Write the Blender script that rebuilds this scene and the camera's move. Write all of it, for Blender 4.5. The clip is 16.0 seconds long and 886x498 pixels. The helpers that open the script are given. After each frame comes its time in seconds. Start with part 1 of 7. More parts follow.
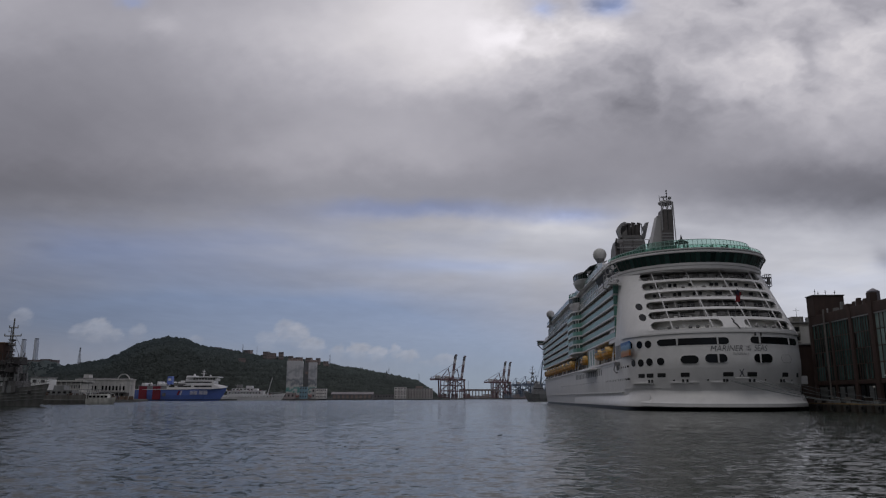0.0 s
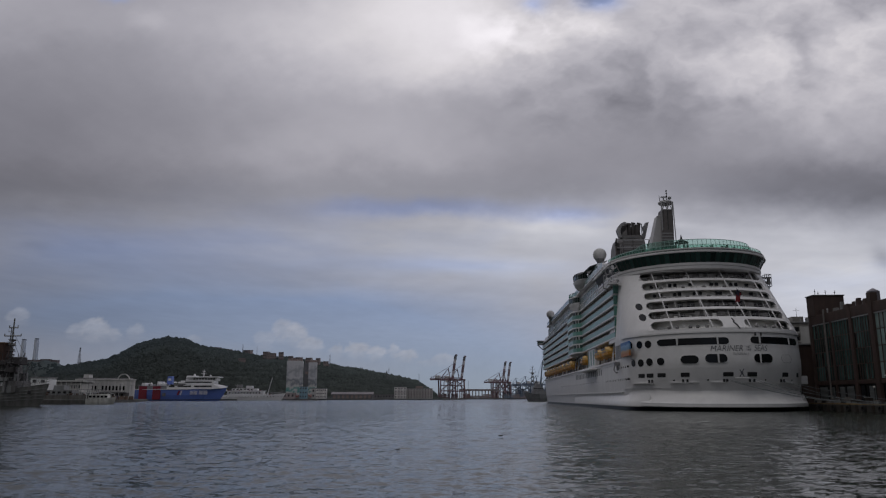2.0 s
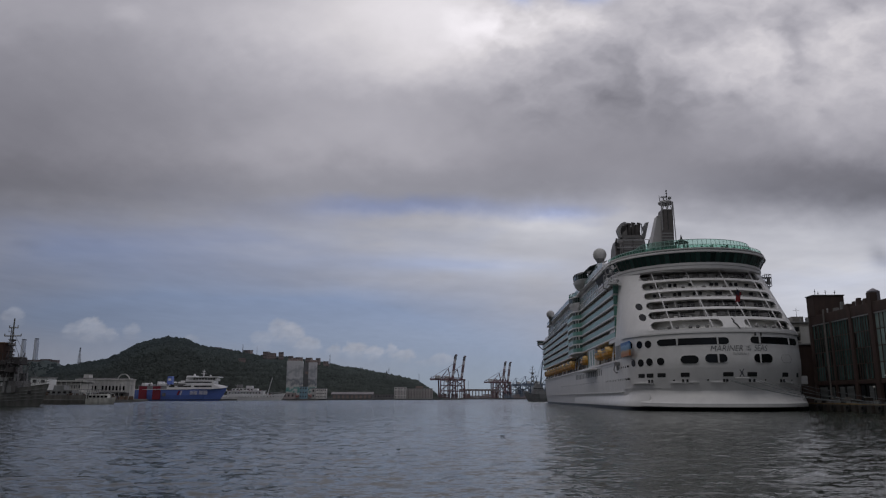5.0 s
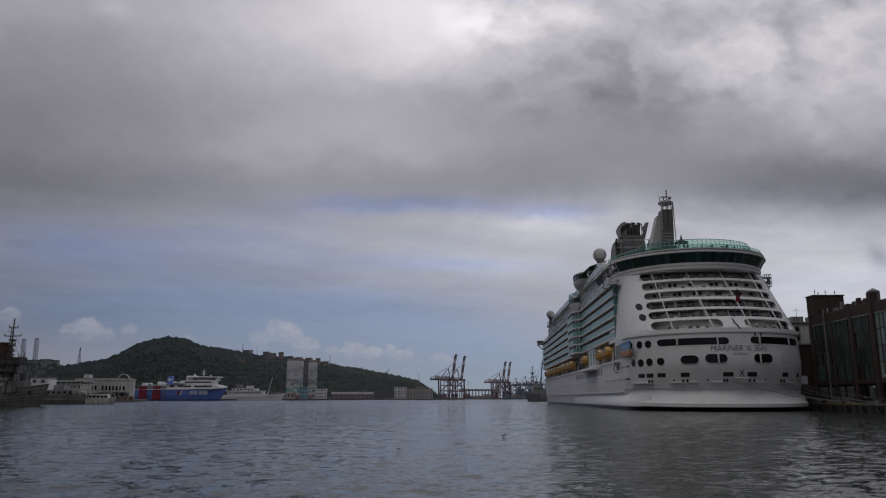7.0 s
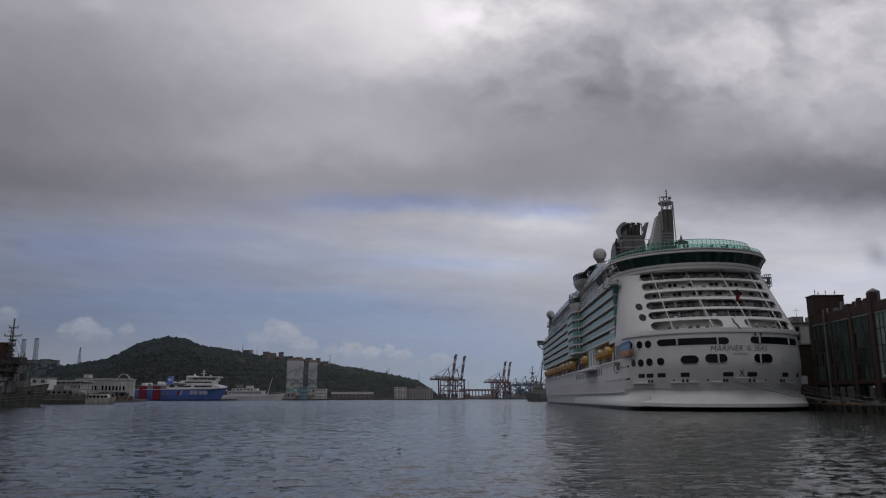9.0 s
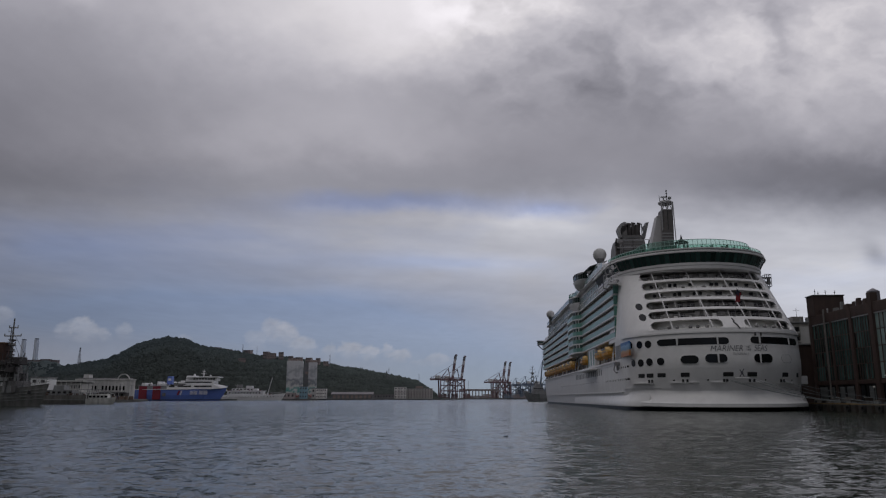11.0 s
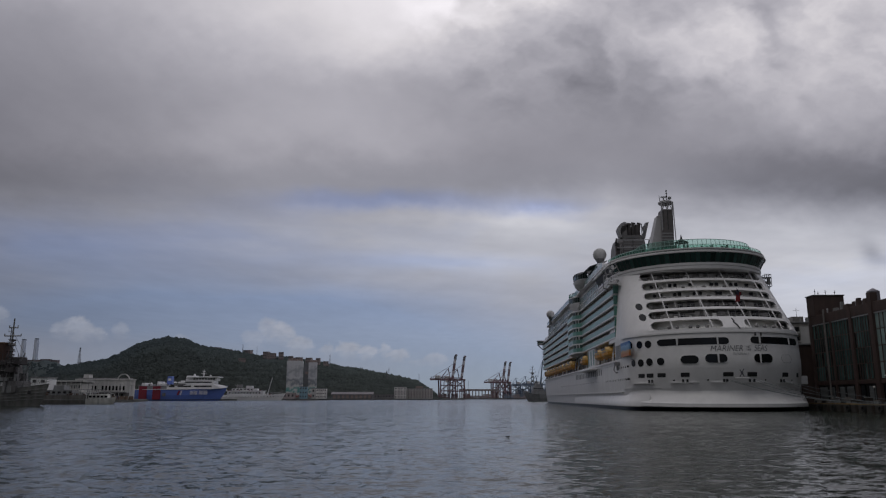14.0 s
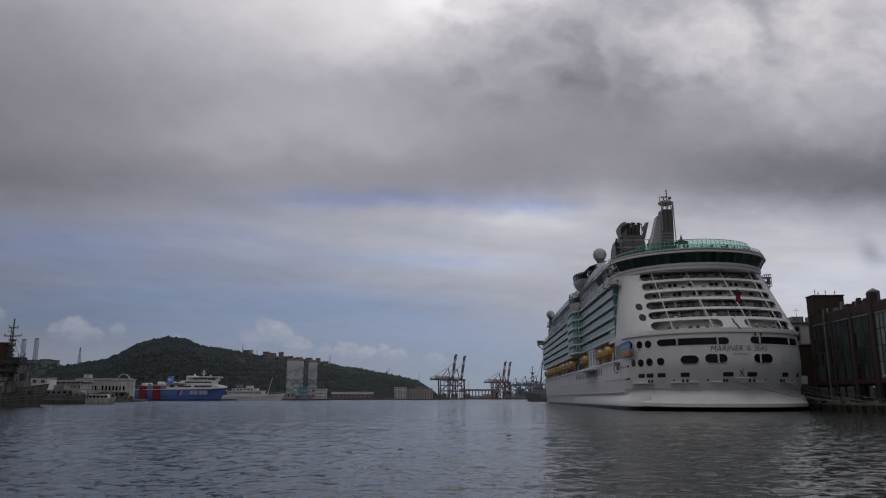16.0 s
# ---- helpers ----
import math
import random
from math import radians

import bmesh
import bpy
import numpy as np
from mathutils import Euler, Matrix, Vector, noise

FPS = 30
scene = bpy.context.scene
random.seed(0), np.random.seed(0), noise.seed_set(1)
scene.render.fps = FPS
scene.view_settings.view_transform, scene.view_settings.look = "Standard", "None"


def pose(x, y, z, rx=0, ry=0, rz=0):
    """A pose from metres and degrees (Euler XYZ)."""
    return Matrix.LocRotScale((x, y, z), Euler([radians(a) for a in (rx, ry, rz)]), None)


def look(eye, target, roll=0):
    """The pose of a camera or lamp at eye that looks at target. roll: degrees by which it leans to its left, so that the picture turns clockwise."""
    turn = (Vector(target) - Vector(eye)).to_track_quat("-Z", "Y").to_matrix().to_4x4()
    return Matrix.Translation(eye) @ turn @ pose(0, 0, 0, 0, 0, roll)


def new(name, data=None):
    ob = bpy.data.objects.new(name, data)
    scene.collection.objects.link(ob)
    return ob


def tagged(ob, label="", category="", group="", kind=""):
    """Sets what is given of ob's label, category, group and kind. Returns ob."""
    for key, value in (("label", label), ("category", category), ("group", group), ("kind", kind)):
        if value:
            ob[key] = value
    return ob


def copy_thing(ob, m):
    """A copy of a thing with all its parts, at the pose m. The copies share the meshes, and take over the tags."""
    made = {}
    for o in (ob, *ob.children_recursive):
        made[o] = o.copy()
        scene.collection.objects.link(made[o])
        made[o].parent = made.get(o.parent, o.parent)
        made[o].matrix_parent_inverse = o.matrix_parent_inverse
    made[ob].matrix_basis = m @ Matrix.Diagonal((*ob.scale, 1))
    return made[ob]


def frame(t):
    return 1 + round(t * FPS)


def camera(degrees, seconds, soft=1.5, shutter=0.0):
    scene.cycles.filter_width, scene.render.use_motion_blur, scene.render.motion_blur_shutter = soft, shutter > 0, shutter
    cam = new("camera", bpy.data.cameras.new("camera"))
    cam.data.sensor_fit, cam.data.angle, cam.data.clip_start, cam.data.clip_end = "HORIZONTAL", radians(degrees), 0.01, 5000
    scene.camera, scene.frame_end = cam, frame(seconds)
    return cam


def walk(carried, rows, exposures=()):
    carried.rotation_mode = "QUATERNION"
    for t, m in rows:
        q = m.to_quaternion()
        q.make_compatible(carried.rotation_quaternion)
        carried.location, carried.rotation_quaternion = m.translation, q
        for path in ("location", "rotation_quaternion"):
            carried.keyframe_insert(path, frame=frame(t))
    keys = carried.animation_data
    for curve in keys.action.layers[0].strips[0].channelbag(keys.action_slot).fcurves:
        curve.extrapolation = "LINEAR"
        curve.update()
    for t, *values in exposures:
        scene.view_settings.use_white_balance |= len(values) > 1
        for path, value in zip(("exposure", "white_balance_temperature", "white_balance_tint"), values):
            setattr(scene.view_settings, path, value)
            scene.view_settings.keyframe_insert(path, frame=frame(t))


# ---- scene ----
cam = camera(62.2, 16.0, 1.2)
EYE = pose(0, 0, 2.8, 90 + 11.44)
walk(cam, [(0, EYE), (16, EYE)])

# ---- world, sun, sky ----
SUN_UP, SUN_TURN = 62, 232
world = bpy.data.worlds.new("overcast_sky")
scene.world = world
world.use_nodes = True
wn, wl = world.node_tree.nodes, world.node_tree.links
wn.clear()
w_sky = wn.new("ShaderNodeTexSky")
w_sky.sky_type, w_sky.sun_disc = "NISHITA", False
w_sky.sun_elevation, w_sky.sun_rotation = radians(SUN_UP), radians(SUN_TURN)
w_sky.dust_density = 3
w_gain = wn.new("ShaderNodeMixRGB")
w_gain.blend_type, w_gain.inputs[0].default_value, w_gain.inputs[2].default_value = "MULTIPLY", 1, (0.05, 0.05, 0.05, 1)
w_coord = wn.new("ShaderNodeTexCoord")
w_noise = wn.new("ShaderNodeTexNoise")
w_noise.inputs["Scale"].default_value, w_noise.inputs["Detail"].default_value = 2.2, 6
w_ramp = wn.new("ShaderNodeValToRGB")
w_ramp.color_ramp.elements[0].position, w_ramp.color_ramp.elements[1].position = 0.3, 0.5
w_mix = wn.new("ShaderNodeMixRGB")
w_bg = wn.new("ShaderNodeBackground")
w_out = wn.new("ShaderNodeOutputWorld")
wl.new(w_coord.outputs["Generated"], w_noise.inputs["Vector"])
wl.new(w_noise.outputs["Fac"], w_ramp.inputs[0])
wl.new(w_sky.outputs[0], w_gain.inputs[1])
wl.new(w_gain.outputs[0], w_mix.inputs[1])
wl.new(w_ramp.outputs["Color"], w_mix.inputs[0])
w_sep, w_rise, w_grey = wn.new("ShaderNodeSeparateXYZ"), wn.new("ShaderNodeMapRange"), wn.new("ShaderNodeVectorMath")
w_rise.inputs["To Min"].default_value, w_rise.inputs["To Max"].default_value = 0.36, 1.8
w_grey.operation, w_grey.inputs[0].default_value = "SCALE", (0.18, 0.182, 0.195)
wl.new(w_coord.outputs["Generated"], w_sep.inputs[0])
wl.new(w_sep.outputs["Z"], w_rise.inputs["Value"])
wl.new(w_rise.outputs[0], w_grey.inputs["Scale"])
wl.new(w_grey.outputs[0], w_mix.inputs[2])
wl.new(w_mix.outputs[0], w_bg.inputs["Color"])
wl.new(w_bg.outputs[0], w_out.inputs["Surface"])

sun = new("sun", bpy.data.lights.new("sun", "SUN"))
sun.data.energy, sun.data.angle, sun.data.color = 0.36, radians(25), (1, 0.96, 0.9)
sun.matrix_world = look((math.sin(radians(SUN_TURN)), math.cos(radians(SUN_TURN)), math.tan(radians(SUN_UP))), (0, 0, 0))

# ---- materials ----
def material(name, color, rough=0.5, metal=0.0, vary=0.12, grain=3.0, stain=0.25, bump=0.0, streak=0.0, island=0.0):
    """A surface with grain and stains at two scales, in metres; streak: rain streaks that run down; island: tone by piece."""
    m = bpy.data.materials.new(name)
    m.use_nodes = True
    nd, ln = m.node_tree.nodes, m.node_tree.links
    b = nd["Principled BSDF"]
    b.inputs["Roughness"].default_value, b.inputs["Metallic"].default_value = rough, metal
    tc = nd.new("ShaderNodeTexCoord")
    fine, broad = nd.new("ShaderNodeTexNoise"), nd.new("ShaderNodeTexNoise")
    fine.inputs["Scale"].default_value, fine.inputs["Detail"].default_value = grain, 5
    broad.inputs["Scale"].default_value, broad.inputs["Detail"].default_value = grain * 0.09, 4
    ln.new(tc.outputs["Object"], fine.inputs["Vector"])
    if streak:
        mp = nd.new("ShaderNodeMapping")
        mp.inputs["Scale"].default_value = (1, 1, 0.06)
        ln.new(tc.outputs["Object"], mp.inputs["Vector"])
        ln.new(mp.outputs[0], broad.inputs["Vector"])
        broad.inputs["Scale"].default_value = streak
    else:
        ln.new(tc.outputs["Object"], broad.inputs["Vector"])
    def tone(src, lo, hi):
        r = nd.new("ShaderNodeMapRange")
        r.inputs["From Min"].default_value, r.inputs["From Max"].default_value = 0.3, 0.7
        r.inputs["To Min"].default_value, r.inputs["To Max"].default_value = lo, hi
        ln.new(src, r.inputs["Value"])
        return r.outputs[0]
    def times(p, q):
        t = nd.new("ShaderNodeMath")
        t.operation = "MULTIPLY"
        ln.new(p, t.inputs[0]), ln.new(q, t.inputs[1])
        return t.outputs[0]
    f = times(tone(fine.outputs["Fac"], 1 - vary, 1 + vary), tone(broad.outputs["Fac"], 1 - stain, 1 + stain * 0.3))
    if island:
        info = nd.new("ShaderNodeObjectInfo")
        r = nd.new("ShaderNodeMapRange")
        r.inputs["To Min"].default_value, r.inputs["To Max"].default_value = 1 - island, 1 + island
        ln.new(info.outputs["Random"], r.inputs["Value"])
        f = times(f, r.outputs[0])
    mx = nd.new("ShaderNodeVectorMath")
    mx.operation = "SCALE"
    mx.inputs[0].default_value = color[:3]
    ln.new(f, mx.inputs["Scale"])
    ln.new(mx.outputs[0], b.inputs["Base Color"])
    if bump:
        bp = nd.new("ShaderNodeBump")
        bp.inputs["Strength"].default_value, bp.inputs["Distance"].default_value = bump, 0.05
        ln.new(fine.outputs["Fac"], bp.inputs["Height"])
        ln.new(bp.outputs[0], b.inputs["Normal"])
    return m


def glazing(name, color, rough=0.06, vary=0.3, gloss=0.5):
    """Dark window glass that mirrors the sky, each pane a little different."""
    m = material(name, color, rough, 0, 0.1, 1.5, 0.2, 0, 0, vary)
    m.node_tree.nodes["Principled BSDF"].inputs["IOR"].default_value = 1.5
    m.node_tree.nodes["Principled BSDF"].inputs["Specular IOR Level"].default_value = gloss
    return m


# ---- building helpers ----
def part(name, bm, mat, parent=None, label="", smooth=False):
    me = bpy.data.meshes.new(name)
    bmesh.ops.recalc_face_normals(bm, faces=bm.faces)
    bm.to_mesh(me)
    bm.free()
    me.materials.append(mat)
    if smooth:
        me.shade_smooth()
        me.set_sharp_from_angle(angle=radians(32))
    ob = new(name, me)
    if parent:
        ob.parent = parent
    if label:
        ob["label"] = label
    return ob


def thing(name, label, category, m=None, group="", kind=""):
    ob = new(name)
    if m is not None:
        ob.matrix_world = m
    return tagged(ob, label, category, group, kind)


def box(bm, x0, x1, y0, y1, z0, z1, taper=0.0, bevel=0.0):
    """A block; taper draws its top in on all sides; bevel breaks its edges."""
    v = []
    for z, t in ((z0, 0), (z1, taper)):
        v += [bm.verts.new(p) for p in ((x0 + t, y0 + t, z), (x1 - t, y0 + t, z), (x1 - t, y1 - t, z), (x0 + t, y1 - t, z))]
    f = [bm.faces.new([v[i] for i in q]) for q in ((3, 2, 1, 0), (4, 5, 6, 7), (0, 1, 5, 4), (1, 2, 6, 5), (2, 3, 7, 6), (3, 0, 4, 7))]
    if bevel:
        bmesh.ops.bevel(bm, geom=list({e for g in f for e in g.edges}), offset=bevel, segments=1, affect="EDGES")
    return bm


def tube(bm, p, q, r0, r1=None, n=8):
    """A round bar from p to q, closed at both ends."""
    p, q = Vector(p), Vector(q)
    r1 = r0 if r1 is None else r1
    d = (q - p).normalized()
    u = d.cross(Vector((0, 0, 1)) if abs(d.z) < 0.9 else Vector((1, 0, 0))).normalized()
    w = d.cross(u)
    rings = []
    for c, r in ((p, r0), (q, r1)):
        rings.append([bm.verts.new(c + r * (math.cos(k * math.tau / n) * u + math.sin(k * math.tau / n) * w)) for k in range(n)])
    for k in range(n):
        bm.faces.new((rings[0][k], rings[0][(k + 1) % n], rings[1][(k + 1) % n], rings[1][k]))
    bm.faces.new(rings[0][::-1]), bm.faces.new(rings[1])
    return bm


def chain(bm, pts, r, n=6):
    """One unbroken round bar through several points."""
    pts = [Vector(p) for p in pts]
    steps = [(q - p).normalized() for p, q in zip(pts, pts[1:])]
    side = steps[0].cross(Vector((0, 0, 1)) if abs(steps[0].z) < 0.9 else Vector((1, 0, 0))).normalized()
    rings = []
    for k, p in enumerate(pts):
        d = steps[max(0, k - 1)] + steps[min(k, len(steps) - 1)]
        d = d.normalized() if d.length > 0.3 else steps[min(k, len(steps) - 1)]
        side = side - d * side.dot(d)
        side = side.normalized() if side.length > 0.05 else d.orthogonal().normalized()
        w = d.cross(side)
        rings.append([p + r * (math.cos(j * math.tau / n) * side + math.sin(j * math.tau / n) * w) for j in range(n)])
    return loft(bm, rings)


def loft(bm, rings, close=True, caps=True):
    """Skin over rings of equal count."""
    vs = [[bm.verts.new(p) for p in ring] for ring in rings]
    n = len(vs[0])
    for a, b in zip(vs, vs[1:]):
        for k in range(n if close else n - 1):
            bm.faces.new((a[k], a[(k + 1) % n], b[(k + 1) % n], b[k]))
    if caps and close:
        bm.faces.new(vs[0][::-1]), bm.faces.new(vs[-1])
    return bm


def prism(bm, outline, z0, z1, scale=1.0):
    return loft(bm, [[(x, y, z0) for x, y in outline], [(x * scale, y * scale, z1) for x, y in outline]])


def ball(bm, c, r, squash=1.0, u=16, v=10):
    bmesh.ops.create_uvsphere(bm, u_segments=u, v_segments=v, radius=r, matrix=Matrix.Translation(c) @ Matrix.Diagonal((1, 1, squash, 1)))
    return bm


def B():
    return bmesh.new()


def lattice(x, y, seed):
    """Value noise on a plane, for whole arrays."""
    xi, yi = np.floor(x).astype(np.int64), np.floor(y).astype(np.int64)
    fx, fy = x - xi, y - yi
    fx, fy = fx * fx * (3 - 2 * fx), fy * fy * (3 - 2 * fy)
    def h(i, j):
        n = (i * 374761393 + j * 668265263 + seed * 1442695041) & 0xFFFFFFFF
        n = ((n ^ (n >> 13)) * 1274126177) & 0xFFFFFFFF
        return ((n ^ (n >> 16)) & 0xFFFF) / 65535.0
    return (h(xi, yi) * (1 - fx) + h(xi + 1, yi) * fx) * (1 - fy) + (h(xi, yi + 1) * (1 - fx) + h(xi + 1, yi + 1) * fx) * fy


def cloudy(x, y, octaves=5, seed=1, gain=0.5):
    """Fractal noise about 0, roughly -0.5 to 0.5."""
    total, amp, norm = 0, 1.0, 0
    for k in range(octaves):
        total = total + amp * (lattice(x * 2 ** k + 17.3 * k, y * 2 ** k - 9.1 * k, seed + k) - 0.5)
        norm, amp = norm + amp, amp * gain
    return total / norm * 1.6


def grid_mesh(name, co, rows, cols, mat):
    """A sheet over rows x cols points."""
    i = np.arange(rows * cols).reshape(rows, cols)
    f = np.stack((i[:-1, :-1], i[:-1, 1:], i[1:, 1:], i[1:, :-1]), -1).reshape(-1, 4)
    me = bpy.data.meshes.new(name)
    me.from_pydata(co.reshape(-1, 3).tolist(), [], f.tolist())
    me.materials.append(mat)
    me.shade_smooth()
    return new(name, me)


# ---- cloud deck: a glowing backdrop that drifts; forms by bearing and height as 100 x slope ----
# brightness of the sky on a wide grid, bearings -64 to 64 in steps of 16, one row for each height 5 to 59 in steps of 6
SKY_TONE = [(125, 135, 140, 144, 149, 154, 159, 187, 180), (118, 127, 137, 144, 154, 167, 173, 197, 194), (124, 131, 141, 157, 174, 181, 186, 201, 201),
            (124, 132, 143, 156, 167, 188, 175, 178, 171), (111, 116, 132, 149, 145, 146, 143, 124, 113), (124, 129, 146, 168, 165, 146, 142, 148, 157),
            (129, 134, 145, 167, 168, 154, 141, 167, 179), (137, 142, 157, 188, 210, 182, 163, 195, 189), (156, 156, 172, 205, 225, 209, 176, 180, 189),
            (168, 157, 170, 196, 220, 181, 180, 184, 175)]
BLUE = [(-3.5, 26.1, 15.1, 1.4, 0.75), (17.9, 24.8, 6.3, 1.0, 0.5), (25.3, 57.6, 2.9, 1.6, 1.0), (15.2, 57.2, 2.2, 1.2, 0.6), (-46.2, 58.2, 1.7, 0.9, 0.6), (-41.7, 17.1, 25.7, 4.8, 0.55), (-41.1, 10.9, 32.4, 4.4, 1.0), (-6.4, 8.6, 23.0, 3.6, 0.85), (-53.8, 21.1, 15.7, 3.2, 0.35), (-12.7, 12.4, 15.5, 2.4, 0.35), (-26.3, 21.9, 12.6, 2.4, 0.3), (2.8, 17.9, 17.2, 1.1, 0.35), (7.3, 3.3, 15.2, 3.9, 0.7)]
# small clouds in front: bearing, height, half width, half height, strength
PUFFS = [(-21.4, 8.6, 1.9, 2.3, 0.8), (-19.9, 8.3, 2.1, 2.1, 1.0), (-17.8, 6.8, 2.06, 1.83, 0.85), (-23.8, 7.7, 1.84, 1.53, 0.5), (-14.2, 6.2, 1.3, 1.25, 0.65), (-11.3, 6.4, 1.85, 1.5, 1.0), (-8.8, 6.0, 1.5, 1.2, 0.85), (-6.4, 6.4, 0.92, 1.14, 0.75), (-4.8, 5.6, 1.8, 1.21, 0.85), (0.3, 5.0, 2.1, 1.3, 0.65), (-1.8, 4.7, 1.67, 0.68, 0.35), (-47.0, 8.9, 2.6, 2.1, 0.85), (-49.2, 8.9, 1.9, 1.3, 0.6), (-44.7, 8.6, 1.6, 1.2, 0.6), (-41.4, 8.9, 1.23, 1.23, 0.5), (-57.6, 10.8, 1.85, 1.78, 0.5), (-33.7, 7.7, 1.22, 0.99, 0.35)]
# darker rags (positive) and brighter crests (negative) in the deck
RAGS = [(25.0, 58.0, 2.6, 1.3, 0.35), (60.8, 19.3, 1.9, 2.0, 0.32), (-55.5, 20.8, 2.0, 0.7, 0.1), (54.6, 49.0, 2.0, 4.4, 0.22), (27.0, 46.5, 5.0, 3.6, 0.1), (-3.5, 26.3, 15.0, 1.2, 0.10), (18.0, 25.0, 6.0, 0.9, 0.10),
        (7.5, 50.5, 5.5, 3.8, -0.22), (-40.5, 54.5, 3.6, 2.0, -0.20), (24.6, 52.6, 3.2, 1.5, -0.22), (35.8, 46.2, 3.8, 2.0, -0.16), (49.6, 48.0, 2.8, 4.0, -0.14), (56.5, 38.0, 3.4, 1.8, -0.14), (63.0, 49.5, 2.6, 4.0, -0.10), (14.0, 23.3, 5.0, 1.1, -0.16)]


def smooth_grid(table, u, v):
    """Reads a coarse table at fractional columns u and rows v, with a smooth curve through its values."""
    t = np.array(table, float)
    def weights(f):
        return (((-f + 2) * f - 1) * f / 2, ((3 * f - 5) * f * f + 2) / 2, ((-3 * f + 4) * f + 1) * f / 2, (f - 1) * f * f / 2)
    u, v = np.clip(u, 0, t.shape[1] - 1.001), np.clip(v, 0, t.shape[0] - 1.001)
    i, j = np.floor(u).astype(int), np.floor(v).astype(int)
    total = 0
    for dj, wj in enumerate(weights(v - j)):
        for di, wi in enumerate(weights(u - i)):
            total = total + wi * wj * t[np.clip(j + dj - 1, 0, t.shape[0] - 1), np.clip(i + di - 1, 0, t.shape[1] - 1)]
    return total


def cloud_deck():
    rows, cols, H = 400, 560, 300.0
    up = np.concatenate((np.linspace(-0.01, 0.62, rows - 40), np.linspace(0.64, 1.5, 40)))
    across = np.concatenate((np.linspace(-105, -70, 30, endpoint=False), np.linspace(-70, 76, cols - 60), np.linspace(76, 105, 31)[1:]))
    e = 100 * up[:, None] * np.ones((1, cols))
    a = across[None, :] * np.ones((rows, 1))
    far = np.minimum(H / np.maximum(e / 100, 0.001), 4550 / np.sqrt(1 + (a / 100) ** 2))
    co = np.stack((a / 100 * far, far, np.maximum(2.8 + e / 100 * far, -30)), -1)
    # ragged edges: rounded billows overhead, flat streaks towards the horizon
    high = np.clip((e - 22) / 10, 0, 1)
    px, py = a * 0.085, e * 0.12
    wa = (cloudy(px, py, 6, 3, 0.6) * 5.0 + cloudy(px * 4, py * 4, 5, 8, 0.6) * 1.8) * (0.4 + 0.6 * high)
    we = (cloudy(px + 40, py, 6, 5, 0.6) * 3.2 + cloudy(px * 4, py * 4 + 20, 5, 9, 0.6) * 1.3) * (0.08 + 0.92 * np.clip((e - 6) / 26, 0, 1) ** 1.3)
    A, Eh = a + wa, e + we
    def forms(table, p, q):
        s = 0
        for x, y, sx, sy, v in table:
            s = s + v * np.exp(-(((p - x) / sx) ** 2 + ((q - y) / sy) ** 2))
        return s
    tone = (np.clip(smooth_grid(SKY_TONE, (A + 64) / 16, (Eh - 5) / 6), 60, 250) / 255 * 0.949 + 0.052) ** 2.4
    # heaped cloud: bright rounded rims with darker hollows, strongest towards one side overhead
    heaped = np.clip((a - 2) / 14, 0, 1) * np.clip((e - 33) / 9, 0, 1)
    billow = 0.45 - np.abs(cloudy(px * 1.3 + 0.10 * wa, py * 1.3 + 0.10 * we, 6, 71, 0.55)) * 2.2
    fine = cloudy(px * 2.2 + 0.12 * wa, py * 2.2 + 0.12 * we, 6, 73, 0.62)
    lift = 0.32 * heaped * billow + (0.03 + 0.15 * heaped) * fine * high + 0.09 * cloudy(px * 0.8, py * 1.1, 5, 81, 0.55) * high * (1 - heaped)
    streak = cloudy(a * 0.028, e * 0.26 + 0.02 * a, 5, 31, 0.55) * 0.24 + cloudy(a * 0.09, e * 0.45, 4, 35, 0.6) * 0.10
    lift = lift + streak * (1 - high) * np.clip(e / 9 - 0.6, 0, 1)
    lip = np.clip((a + 40) / 40, 0.15, 1) * np.clip((70 - a) / 30, 0, 1)
    shelf = e + 4.5 * cloudy(a * 0.1, e * 0.25, 5, 19, 0.6)
    lift = lift + 0.08 * lip * np.exp(-((shelf - 23.2) / 1.9) ** 2) - 0.02 * lip * np.exp(-((shelf - 27.2) / 1.6) ** 2)
    tone = np.maximum(tone * (1 + lift) * (1 - forms(RAGS, A, Eh)), 0.08)
    gap = np.clip(forms(BLUE, a + 0.6 * wa, e + 0.6 * we) + 0.65 * np.clip(1 - e / 9, 0, 1) + cloudy(a * 0.06, e * 0.2, 4, 12) * 0.35 * (1 - high), 0, 1)
    gap = np.clip(gap - 1.2 * np.maximum(lift, 0) * (1 - high), 0, 1)
    warm = np.clip((tone - 0.2) / 0.45, 0, 1)[..., None]
    grey = np.array((0.985, 0.97, 1.13)) * (1 - warm) + np.array((1.02, 0.98, 1.03)) * warm
    grey = grey * (high[..., None] + (1 - high[..., None]) * np.array((0.955, 1.0, 1.02)))
    blue = np.stack([np.interp(e, [0, 6, 14, 26, 60], c) for c in ([0.87, 0.84, 0.79, 0.80, 0.80], [1.01, 1.01, 1.0, 0.97, 0.97], [1.20, 1.36, 1.50, 1.60, 1.55])], -1)
    col = tone[..., None] * (grey * (1 - gap[..., None]) + blue * gap[..., None])
    # small heaps over the horizon: rounded tops, feet that fade out
    pa = a + cloudy(a * 0.55, e * 0.8, 5, 41, 0.6) * 0.55 + cloudy(a * 1.6, e * 2.0, 4, 43, 0.6) * 0.35
